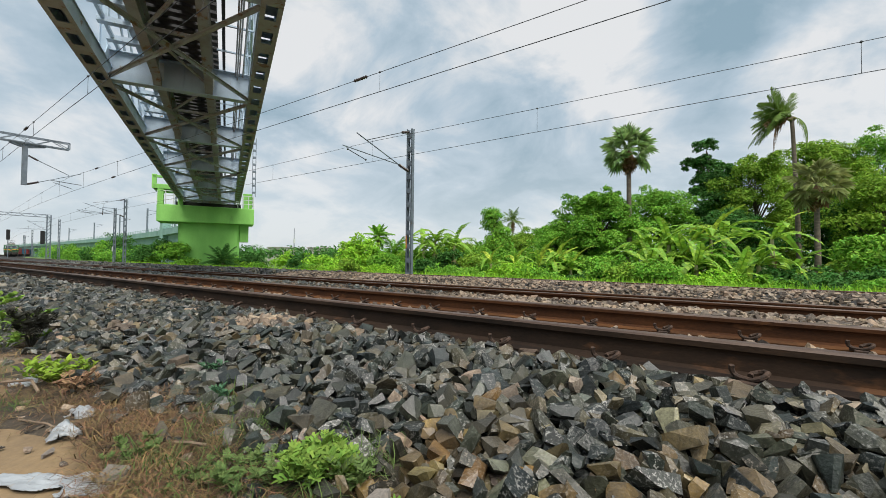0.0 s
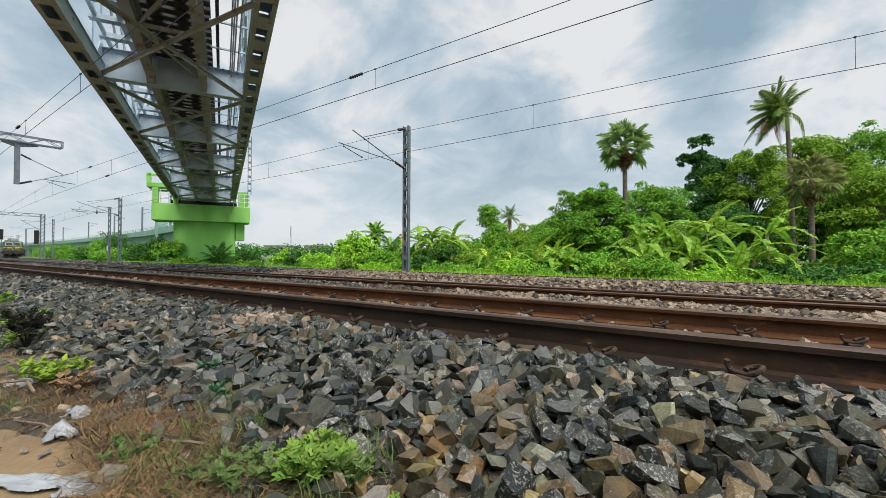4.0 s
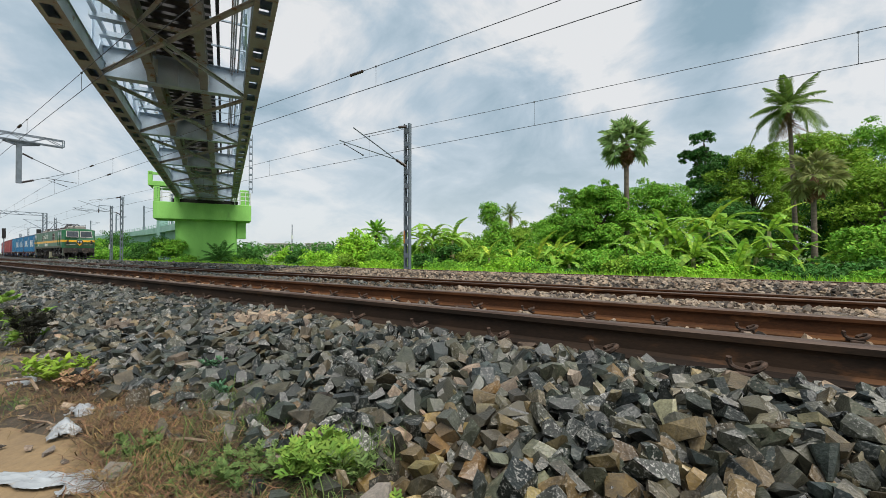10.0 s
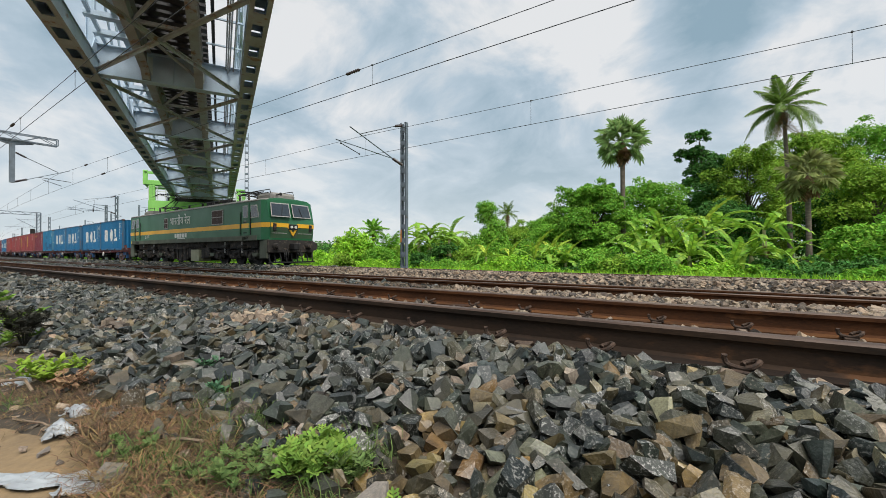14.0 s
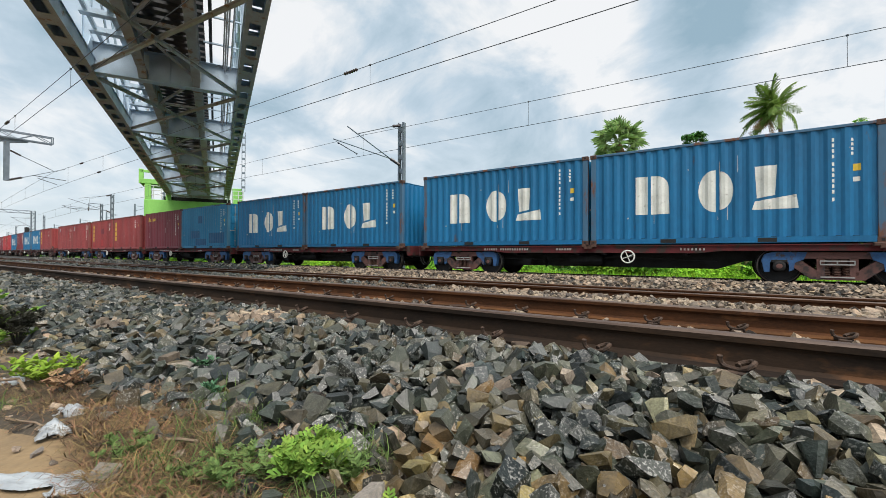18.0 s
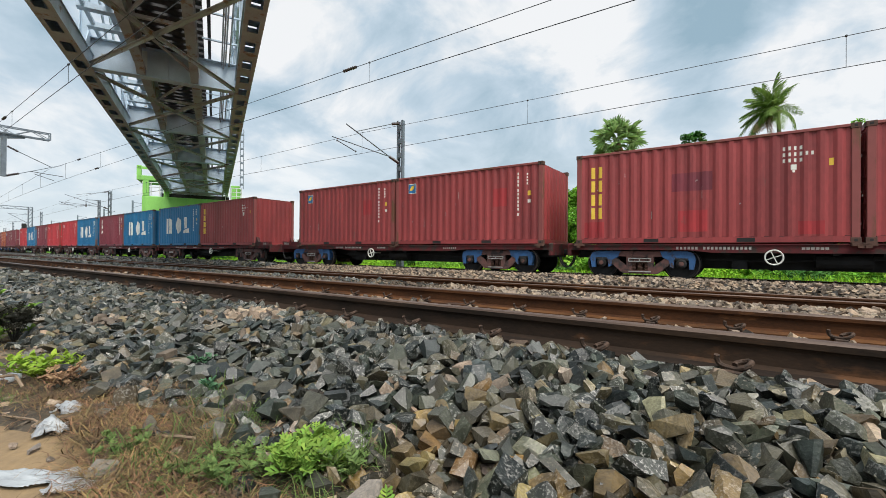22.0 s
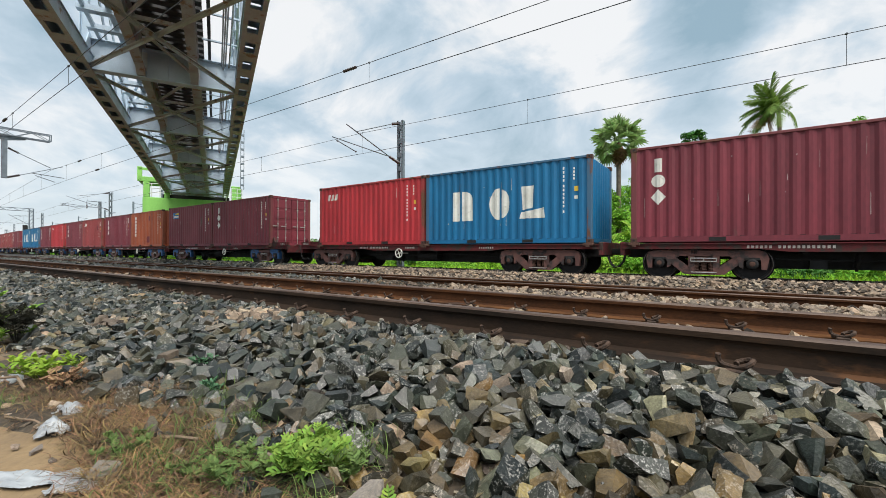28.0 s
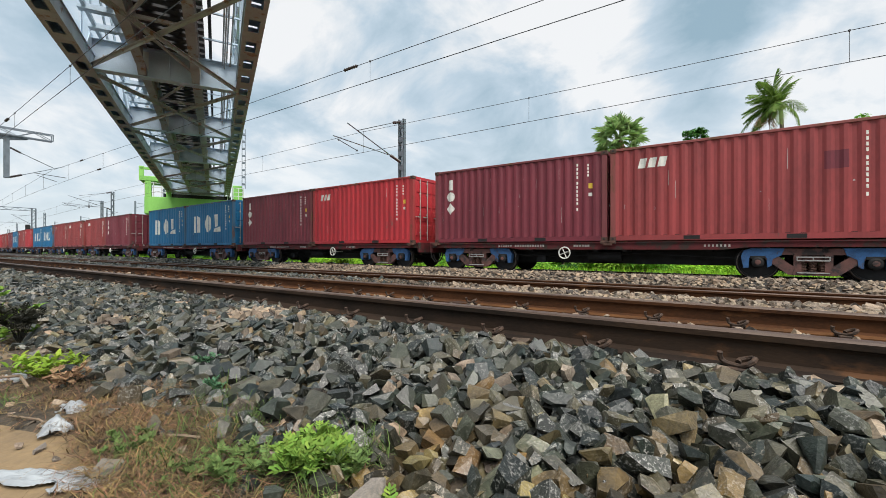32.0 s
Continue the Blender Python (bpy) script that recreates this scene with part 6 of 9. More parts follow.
P_ROOF = mat("grey_loco_roof", (0.25, 0.245, 0.225), (0.16, 0.15, 0.13), rough=0.7, scale=1.0, fine=14, bump=0.06, spots=(0.12, 0.1, 0.07), spot_scale=1.2, spot_at=0.6)
P_BOX = mat("beige_box_paint", (0.33, 0.32, 0.21), (0.24, 0.23, 0.15), rough=0.7, scale=2.5, fine=20, bump=0.05, spots=(0.2, 0.16, 0.1), spot_scale=2.5)
M_GRIME = mat("grimy_bogie_steel", (0.045, 0.039, 0.034), (0.022, 0.02, 0.019), sheen=0.25, rough=0.8, scale=3, fine=30, bump=0.25, spots=(0.11, 0.085, 0.065), spot_scale=4.5, spot_at=0.54)
M_GLASS = mat("dark_cab_glass", (0.035, 0.045, 0.055), (0.025, 0.032, 0.04), rough=0.1, bump=0.0, sheen=0.9)
M_LOUVRE = mat("brown_louvre", (0.075, 0.04, 0.028), (0.045, 0.026, 0.02), rough=0.7, scale=8, fine=50, bump=0.1)
M_LAMP = mat("lamp_glass", (0.7, 0.68, 0.6), (0.55, 0.53, 0.48), rough=0.2, bump=0.0)
LX, LW = 9.9, 1.52  # half length of the body, half width


def make_engine():
    e = thing("electric_locomotive", label="green electric locomotive with yellow stripe and grey roof", category="locomotive")
    # body: sections along x, cross-section points (y, z)
    def ring(z_bot, z_belt, z_eave, w, wt):
        return [(-w, z_bot), (-w, z_belt), (-w * 0.995, z_eave), (-wt * 0.86, z_eave + 0.1), (-wt * 0.4, z_eave + 0.16), (wt * 0.4, z_eave + 0.16), (wt * 0.86, z_eave + 0.1), (w * 0.995, z_eave), (w, z_belt), (w, z_bot)]
    bm = bmesh.new()
    secs = [(-LX, -1), (-LX + 0.55, 0), (-4, 0), (0, 0), (4, 0), (LX - 0.55, 0), (LX, 1)]
    rows = []
    for x, end in secs:
        r = []
        for y, z in ring(1.39, 2.3, 3.48, LW, LW):
            dx = 0.0
            yy = y
            if end:
                rake = 0.0 if z < 2.3 else (z - 2.3) / (3.84 - 2.3)
                dx = -end * (rake * 0.46 + (0.1 if z < 2.0 else 0.0))
                yy = y * 0.87
            r.append(bm.verts.new((x + dx, yy, z)))
        rows.append(r)
    for A, B in zip(rows, rows[1:]):
        for k in range(len(A) - 1):
            f = bm.faces.new((A[k], A[k + 1], B[k + 1], B[k]))
            f.material_index = 1 if 2 <= k <= 6 else 0
        bm.faces.new((A[-1], A[0], B[0], B[-1]))
    bm.faces.new(rows[0])
    bm.faces.new(rows[-1][::-1])
    bmesh.ops.recalc_face_normals(bm, faces=bm.faces[:])
    part("body", bm, [P_LOCO, P_ROOF], e)
    for s in (-1, 1):
        y = s * (LW + 0.004)
        b = bmesh.new()
        box(b, -LX + 0.55, LX - 0.55, min(y, y - s * 0.02), max(y, y - s * 0.02), 2.04, 2.29)
        for q in (-1, 1):
            prism(b, [(q * (LX - 0.55), 2.04), (q * (LX - 0.02), 2.04), (q * (LX - 0.02), 2.29), (q * (LX - 0.55), 2.29)], -0.012, 0.012)
            for v in b.verts[-8:]:
                f = (abs(v.co.x) - (LX - 0.55)) / 0.55
                v.co.y += s * (LW * (1 - 0.13 * f) + 0.002)
        part("stripe", b, P_STRIPE, e)
        part("skirt", boxed(-LX + 0.9, LX - 0.9, s * LW - 0.03, s * LW + 0.012, 1.37, 1.63), P_SKIRT, e)
        # cab doors, cab windows
        for q in (-1, 1):
            x = q * (LX - 2.05)
            d = part("cab_door", boxed(x - 0.36, x + 0.36, s * LW - 0.02, s * LW + 0.014, 1.64, 3.36, 0.006), P_LOCO, e)
            part("door_stripe", boxed(x - 0.345, x + 0.345, s * LW + s * 0.012 - 0.012, s * LW + s * 0.012 + 0.012, 2.04, 2.29), P_STRIPE, d)
            part("door_window_frame", boxed(x - 0.27, x + 0.27, s * LW + s * 0.01 - 0.014, s * LW + s * 0.01 + 0.014, 2.6, 3.26, 0.006), M_SILVER, d)
            part("door_window", boxed(x - 0.23, x + 0.23, s * LW + s * 0.014 - 0.014, s * LW + s * 0.014 + 0.014, 2.64, 3.22), M_GLASS, d)
            part("door_handle", boxed(x - 0.06, x + 0.12, s * (LW + 0.03) - 0.012, s * (LW + 0.03) + 0.012, 2.4, 2.44, 0.004), M_SILVER, d)
            for zz in (1.76, 2.34):
                part("door_vent", boxed(x - 0.2, x + 0.14, s * LW + s * 0.012 - 0.012, s * LW + s * 0.012 + 0.012, zz, zz + 0.05), M_DARK, d)
            for o in (-0.5, 0.5):
                # flat dark strip: the shade of the grab rail's hollow, put into colour
                part("rail_recess", boxed(x + o - 0.055, x + o + 0.055, s * LW + s * 0.002 - 0.008, s * LW + s * 0.002 + 0.008, 1.66, 2.95), M_DARK, d)
                b = bmesh.new()
                tube(b, [(x + o, s * LW, 1.7), (x + o, s * (LW + 0.05), 1.74), (x + o, s * (LW + 0.05), 2.86), (x + o, s * LW, 2.9)], 0.016)
                part("grab_rail", b, P_LOCO, d)
            # flat dark plate drawn for the shade inside the step's hollow
            part("step_recess", boxed(x - 0.3, x + 0.3, s * LW - 0.03, s * LW + 0.018, 1.42, 1.58), M_DARK, d)
            # cab window: its front edge leans with the nose
            x2 = LX - 1.16
            wf = bmesh.new()
            prism(wf, [(q * (x2 - 0.36), 2.56), (q * (x2 + 0.42), 2.56), (q * (x2 + 0.44), 2.62), (q * (x2 + 0.26), 3.2), (q * (x2 + 0.2), 3.25), (q * (x2 - 0.33), 3.25), (q * (x2 - 0.36), 3.22)], s * LW * 0.97 - 0.02, s * LW + s * 0.012)
            wf = part("cab_window", wf, M_SILVER, e)
            for u0, u1, t0, t1 in ((-0.31, 0.03, -0.31, 0.03), (0.07, 0.37, 0.07, 0.2)):
                pb = bmesh.new()
                prism(pb, [(q * (x2 + u0), 2.62), (q * (x2 + u1), 2.62), (q * (x2 + t1), 3.19), (q * (x2 + t0), 3.19)], s * LW * 0.97 - 0.01, s * LW + s * 0.016)
                part("pane", pb, M_GLASS, wf)
            part("rating_plate", boxed(q * (LX - 0.95) - 0.16, q * (LX - 0.95) + 0.16, s * LW * 0.97 - 0.02, s * LW * 0.97 + 0.02, 1.78, 1.86), M_DARK, e)
    # the pale gutter along the roof's edge
    for s in (-1, 1):
        b = bmesh.new()
        tube(b, [(-LX + 0.75, s * (LW + 0.01), 3.47), (LX - 0.75, s * (LW + 0.01), 3.47)], 0.03, 6)
        part("roof_gutter", b, M_SILVER, e)
    # side grilles (near side)
    for x0, x1, z0, z1 in ((4.05, 5.4, 2.36, 3.2), (-2.9, -2.26, 2.36, 3.08)):
        fr = part("grille_frame", boxed(x0, x1, -LW - 0.03, -LW + 0.02, z0, z1), M_SILVER, e)
        nx, nz = (2, 2)
        for i in range(nx):
            for k in range(nz):
                a, b_ = x0 + 0.04 + i * (x1 - x0 - 0.04) / nx, z0 + 0.04 + k * (z1 - z0 - 0.04) / nz
                b = bmesh.new()
                box(b, a, a + (x1 - x0 - 0.04) / nx - 0.04, -LW - 0.036, -LW, b_, b_ + (z1 - z0 - 0.04) / nz - 0.04)
                for m in range(4):
                    zz = b_ + 0.04 + m * ((z1 - z0 - 0.06) / nz - 0.1) / 4
                    box(b, a + 0.02, a + (x1 - x0 - 0.06) / nx - 0.08, -LW - 0.046, -LW - 0.03, zz, zz + 0.03)
                part("louvre", b, M_LOUVRE, fr)
    # lettering on the near side
    for body, x, z, size in (("भारतीय रेल", -1.95, 2.58, 0.74), ("इटारसी", -6.4, 1.78, 0.32)):
        cu = bpy.data.curves.new("lettering", "FONT")
        cu.body, cu.size, cu.extrude = body, size, 0.003
        ob = new("lettering", cu)
        ob.parent = e
        ob.matrix_basis = Matrix.Translation((x, -LW - 0.006, z)) @ Euler((radians(90), 0, 0)).to_matrix().to_4x4()
        deps = bpy.context.evaluated_depsgraph_get()
        me = bpy.data.meshes.new_from_object(ob.evaluated_get(deps))
        bpy.data.objects.remove(ob)
        o = new("lettering", me)
        o.parent = e
        o["label"] = "white lettering"
        o.matrix_basis = Matrix.Translation((x, -LW - 0.006, z)) @ Euler((radians(90), 0, 0)).to_matrix().to_4x4()
        me.materials.clear()
        me.materials.append(M_MARK)
    b = bmesh.new()
    for k in range(5):
        x = -1.2 + k * 0.38
        box(b, x, x + 0.29, -LW - 0.008, -LW + 0.002, 1.71, 1.97)
    tagged(part("number_marking", b, M_MARK, e), kind="stuff")
    b = bmesh.new()
    for k in range(9):
        x = -0.8 + k * 0.13
        box(b, x, x + 0.1, -LW - 0.014, -LW + 0.002, 1.58, 1.67)
    tagged(part("small_marking", b, M_MARK, e), kind="stuff")
    part("yellow_plate", boxed(-LX + 0.7, -LX + 0.95, -LW - 0.01, -LW + 0.12, 1.43, 1.62), M_YMARK, e)
    # noses
    for q in (-1, 1):
        def P(z, out=0.0):
            rake = 0.0 if z < 2.3 else (z - 2.3) / (3.84 - 2.3)
            return q * (LX - rake * 0.46 - (0.1 if z < 2.0 else 0.0) + out)
        np_ = bmesh.new()
        face = [[np_.verts.new((P(z, o), y, z)) for y, z in ((-1.26, 1.46), (1.26, 1.46), (1.3, 2.0), (1.3, 2.03), (-1.3, 2.03), (-1.3, 2.0))] for o in (0.0, 0.006)]
        for k in range(6):
            np_.faces.new((face[0][k], face[0][(k + 1) % 6], face[1][(k + 1) % 6], face[1][k]))
        np_.faces.new(face[1])
        bmesh.ops.recalc_face_normals(np_, faces=np_.faces[:])
        part("nose_panel", np_, P_NOSE, e, "dusty olive green nose panel")
        for s in (-1, 1):
            b = bmesh.new()
            quad = [(s * 0.12, 2.66), (s * 1.16, 2.66), (s * 1.1, 3.3), (s * 0.12, 3.32)]
            for grow, out, mi in ((0.05, 0.012, 1), (0.0, 0.02, 0)):
                vs = []
                for o in (0.0, out):
                    vs.append([b.verts.new((P(z + (grow if z > 3 else -grow), o), y + (grow * s if abs(y) > 0.5 else -grow * s), z + (grow if z > 3 else -grow))) for y, z in quad])
                for k in range(4):
                    b.faces.new((vs[0][k], vs[0][(k + 1) % 4], vs[1][(k + 1) % 4], vs[1][k])).material_index = mi
                b.faces.new(vs[1]).material_index = mi
            bmesh.ops.recalc_face_normals(b, faces=b.faces[:])
            part("windscreen", b, [M_GLASS, M_SILVER], e)
            # yellow chevron wings, lamp clusters
            b = bmesh.new()
            vs = [[b.verts.new((P(z, o + (0.1 if o and z < 2.0 else 0.0)), y, z)) for y, z in ((s * 0.0, 1.6), (s * 0.34, 2.06), (s * 1.3, 2.06), (s * 1.3, 2.27), (s * 0.24, 2.27), (s * 0.0, 1.72))] for o in (0.0, 0.012)]
            for k in range(6):
                b.faces.new((vs[0][k], vs[0][(k + 1) % 6], vs[1][(k + 1) % 6], vs[1][k]))
            b.faces.new(vs[1])
            bmesh.ops.recalc_face_normals(b, faces=b.faces[:])
            part("chevron", b, P_STRIPE, e)
            b = bmesh.new()
            xa = P(2.1)
            box(b, min(xa, xa + q * 0.05), max(xa, xa + q * 0.05), s * 1.08 - 0.09, s * 1.08 + 0.09, 1.86, 2.24, 0.01)
            part("lamp_housing", b, M_DARK, e)
            b = bmesh.new()
            tube(b, [(P(2.66, 0.04), s * 0.62, 2.66), (P(3.15, 0.05), s * 0.5, 3.15)], 0.014, 5)
            part("wiper", b, M_BLACK, e)
            b = bmesh.new()
            tube(b, [(P(1.74, 0.05), s * 0.35, 1.74), (P(1.74, 0.06), s * 1.2, 1.74)], 0.018, 6)
            part("front_handrail", b, M_SILVER, e)
            b = bmesh.new()
            tube(b, [(xa + q * 0.04, s * 1.08, 2.06), (xa + q * 0.07, s * 1.08, 2.06)], 0.055, 10)
            part("tail_lamp", b, M_RUST, e)
            b = bmesh.new()
            tube(b, [(xa + q * 0.05, s * 0.12, 2.08), (xa + q * 0.085, s * 0.12, 2.08)], 0.075, 12)
            part("lamp", b, M_LAMP, e)
            # buffers
            b = bmesh.new()
            xb = q * (LX - 0.1)
            tube(b, [(xb, s * 0.98, 1.06), (xb + q * 0.3, s * 0.98, 1.06), (xb + q * 0.32, s * 0.98, 1.06), (xb + q * 0.52, s * 0.98, 1.06), (xb + q * 0.54, s * 0.98, 1.06), (xb + q * 0.58, s * 0.98, 1.06)], [0.17, 0.14, 0.1, 0.1, 0.24, 0.24], 14)
            part("buffer", b, M_GRIME, e)
            for k in range(3):
                b = bmesh.new()
                tube(b, [(xb, s * (0.3 + 0.12 * k), 0.9), (xb + q * 0.18, s * (0.3 + 0.12 * k), 0.6), (xb + q * 0.1, s * (0.3 + 0.12 * k), 0.38)], 0.024)
                part("air_hose", b, M_BLACK, e)
        b = bmesh.new()
        xb = q * (LX - 0.1)
        box(b, min(xb, xb - q * 0.25), max(xb, xb - q * 0.25), -1.4, 1.4, 0.72, 1.4, 0.02)
        part("buffer_beam", b, M_GRIME, e)
        part("lamp_box", boxed(min(q * LX - q * 0.1, q * LX + q * 0.055), max(q * LX - q * 0.1, q * LX + q * 0.055), -0.27, 0.27, 1.93, 2.23, 0.015), M_DARK, e)
        b = bmesh.new()
        box(b, min(xb, xb + q * 0.5), max(xb, xb + q * 0.5), -0.17, 0.17, 0.86, 1.22, 0.04)
        part("coupler", b, M_DARK, e)
        b = bmesh.new()
        for k in range(9):
            y = -1.3 + k * 0.325
            bar(b, (xb - q * 0.1, y, 0.72), (xb + q * 0.06, y, 0.18), 0.06, 0.03)
        bar(b, (xb + q * 0.06, -1.4, 0.2), (xb + q * 0.06, 1.4, 0.2), 0.05, 0.08)
        part("rail_guard", b, M_DARK, e)
        for s in (-1, 1):
            part("corner_skirt", boxed(min(xb - q * 0.1, xb - q * 0.75), max(xb - q * 0.1, xb - q * 0.75), s * 1.36 - 0.06, s * 1.36 + 0.06, 0.42, 1.36, 0.01), P_SKIRT, e)
        part("roof_hatch", boxed(min(q * (LX - 2.35), q * (LX - 0.85)), max(q * (LX - 2.35), q * (LX - 0.85)), -0.75, 0.75, 3.55, 4.0, 0.14), P_ROOF, e)
        b = bmesh.new()
        tube(b, [(q * (LX - 0.95), -0.45, 3.86), (q * (LX - 0.55), -0.45, 3.86), (q * (LX - 0.45), -0.45, 3.86)], [0.03, 0.04, 0.09], 8)
        part("horn", b, M_DARK, e)
        for s in (-1, 1):
            b = bmesh.new()
            tube(b, [(q * (LX - 2.9), s * 0.7, 3.95), (q * (LX - 2.9), s * 0.7, 4.16), (q * (LX - 1.1), s * 0.7, 4.16), (q * (LX - 1.0), s * 0.7, 3.95)], 0.022, 6)
            part("hatch_rail", b, M_DARK, e)
        b = bmesh.new()
        box(b, min(q * (LX - 0.75), q * (LX - 0.5)), max(q * (LX - 0.75), q * (LX - 0.5)), -0.22, 0.22, 3.4, 3.6, 0.03)
        part("headlamp", b, M_LAMP, e)
        # three-axle bogie
        xc = q * 6.2
        b = bmesh.new()
        for s in (-1, 1):
            prism(b, [(xc - 2.65, 0.62), (xc - 2.3, 0.88), (xc + 2.3, 0.88), (xc + 2.65, 0.62), (xc + 2.3, 0.56), (xc - 2.3, 0.56)], s * 1.12 - 0.09, s * 1.12 + 0.09)
        for o in (-0.95, 0.95):
            box(b, xc + o - 0.2, xc + o + 0.2, -1.1, 1.1, 0.5, 0.8)
        bog = part("bogie_frame", b, M_GRIME, e)
        for s in (-1, 1):
            for o in (-1.85, 0, 1.85):
                b = bmesh.new()
                xa = xc + o
                box(b, xa - 0.21, xa + 0.21, s * 1.18 - 0.16, s * 1.18 + 0.16, 0.36, 0.74, 0.04)
                tube(b, [(xa, s * 1.3, 0.54), (xa, s * 1.4, 0.54)], 0.16, 12)
                prism(b, [(xa - 0.42, 0.6), (xa + 0.42, 0.6), (xa + 0.3, 0.34), (xa - 0.3, 0.34)], s * 1.18 - 0.12, s * 1.18 + 0.12)
                part("axle_box", b, M_GRIME, bog)
                for oo in (-0.5, 0.5):
                    b = bmesh.new()
                    tube(b, [(xa + oo, s * 1.2, 0.4 + 0.03 * k) for k in range(16)], [0.11 if k % 2 else 0.085 for k in range(16)], 8)
                    part("primary_spring", b, M_GRIME, bog)
            for o in (-0.95, 0.95):
                b = bmesh.new()
                tube(b, [(xc + o - 0.25, s * 1.32, 1.05), (xc + o + 0.3, s * 1.32, 1.05)], 0.13, 10)
                part("brake_cylinder", b, M_GRIME, bog)
                b = bmesh.new()
                tube(b, [(xc + o, s * 1.34, 0.7), (xc + o, s * 1.34, 1.32)], 0.05, 8)
                part("damper", b, M_SILVER, bog)
            b = bmesh.new()
            tube(b, [(xc - 2.4, s * 1.36, 0.95), (xc - 1.2, s * 1.38, 0.78), (xc + 0.1, s * 1.36, 1.0), (xc + 1.4, s * 1.38, 0.8), (xc + 2.4, s * 1.36, 1.0)], 0.025, 6)
            part("brake_pipe", b, M_DARK, bog)
            for sx in (-1, 1):
                b = bmesh.new()
                prism(b, [(xc + sx * 2.05, 0.72), (xc + sx * 2.7, 0.72), (xc + sx * 2.6, 0.52), (xc + sx * 2.2, 0.52)], s * 1.32 - 0.1, s * 1.32 + 0.1)
                part("sand_box", b, P_SKIRT, bog)
        for o in (-1.85, 0, 1.85):
            ws = bmesh.new()
            for s in (-1, 1):
                tube(ws, [(0, s * 0.8, 0), (0, s * 0.82, 0), (0, s * 0.835, 0), (0, s * 0.84, 0), (0, s * 0.93, 0), (0, s * 0.935, 0)], [0.56, 0.575, 0.575, 0.545, 0.54, 0.48], 32)
            tube(ws, [(0, -1.1, 0), (0, 1.1, 0)], 0.1, 10)
            o2 = part("wheelset", ws, M_WHEEL, e, at=pose(xc + o, 0, 0.54))
            ENGINE_WHEELS.append(o2)
    part("underframe", boxed(-8.5, 8.5, -1.22, 1.22, 0.98, 1.392), M_GRIME, e)
    # gear between the bogies
    b = bmesh.new()
    prism(b, [(-1.65, 1.0), (0.2, 1.0), (0.22, 0.9), (0.08, 0.3), (-0.06, 0.2), (-1.38, 0.2), (-1.5, 0.3), (-1.68, 0.9)], -1.25, 1.25)
    for x in (-1.3, -0.7, -0.1):
        box(b, x - 0.03, x + 0.03, -1.3, -1.2, 0.25, 1.0)
    box(b, -1.72, 0.26, -1.4, 1.4, 0.98, 1.06)
    part("transformer_tank", b, M_GRIME, e)
    for x, r, z in ((-3.15, 0.2, 0.72), (-2.75, 0.16, 0.5), (-2.2, 0.22, 0.62)):
        b = bmesh.new()
        tube(b, [(x, -1.3, z), (x, -1.22, z), (x, -0.6, z)], [r * 0.7, r, r], 14)
        part("compressor", b, M_GRIME, e)
    for x0, x1, z0, z1 in ((-3.5, -3.0, 0.85, 1.05), (-2.6, -1.85, 0.84, 1.02), (-2.05, -1.8, 0.3, 0.8)):
        part("equipment_box", boxed(x0, x1, -1.32, -0.5, z0, z1, 0.02), M_GRIME, e)
    b = bmesh.new()
    tube(b, [(-3.4, -1.3, 0.62), (-2.9, -1.34, 0.38), (-2.4, -1.3, 0.34), (-1.9, -1.32, 0.5), (-1.7, -1.3, 0.7)], 0.03, 6)
    part("pipe", b, M_GRIME, e)
    part("cable_tray", boxed(-3.4, 2.6, -1.35, -1.1, 1.07, 1.3), M_GRIME, e)
    for k in range(4):
        t = bmesh.new()
        tube(t, [(-3.4, -1.38, 1.08 + 0.06 * k), (2.6, -1.38, 1.08 + 0.06 * k)], 0.02, 6)
        part("pipe", t, M_GRIME, e)
    for x0, x1, z0, z1 in ((0.35, 0.75, 0.4, 1.02), (2.15, 2.6, 0.36, 1.0), (2.65, 3.2, 0.42, 1.02)):
        part("equipment_box", boxed(x0, x1, -1.3, 1.3, z0, z1, 0.03), M_GRIME, e)
    part("equipment_box", boxed(1.0, 2.1, -1.42, -0.7, 0.2, 0.92, 0.02), P_BOX, e, "beige steel equipment box")
    for x, r in ((-3.6, 0.18), (-3.1, 0.16)):
        b = bmesh.new()
        tube(b, [(x - 0.28, -1.15, 0.62), (x + 0.28, -1.15, 0.62)], r, 12)
        part("air_reservoir", b, M_GRIME, e)
    # roof gear
    part("roof_walk", boxed(-6.4, 6.4, -0.85, 0.85, 3.6, 3.72, 0.03), P_ROOF, e)
    for x in (-3.6, -1.6, 0.4, 1.9, 2.6, 4.2):
        b = bmesh.new()
        insulator(b, (x, -0.45, 3.7), (x, -0.45, 3.98), 0.085, 4)
        part("roof_insulator", b, M_INS, e)
    for x in (0.9, 3.2):
        part("roof_equipment", boxed(x - 0.25, x + 0.25, -0.35, 0.25, 3.7, 4.05, 0.05), M_DARK, e)
    b = bmesh.new()
    tube(b, [(-4.6, -0.45, 4.04), (-3.6, -0.45, 4.0), (-1.6, -0.45, 4.0), (0.4, -0.45, 4.02), (2.6, -0.45, 4.0), (4.6, -0.45, 4.02)], 0.02)
    part("roof_conductor", b, M_WIRE, e)
    for q, up in ((-1, True), (1, False)):
        xp = q * 5.9
        b = bmesh.new()
        for s in (-1, 1):
            insulator(b, (xp - 0.5, s * 0.55, 3.7), (xp - 0.5, s * 0.55, 4.12), 0.09, 4)
            insulator(b, (xp + 0.5, s * 0.55, 3.7), (xp + 0.5, s * 0.55, 4.12), 0.09, 4)
        part("pantograph_foot", b, M_INS, e)
        b = bmesh.new()
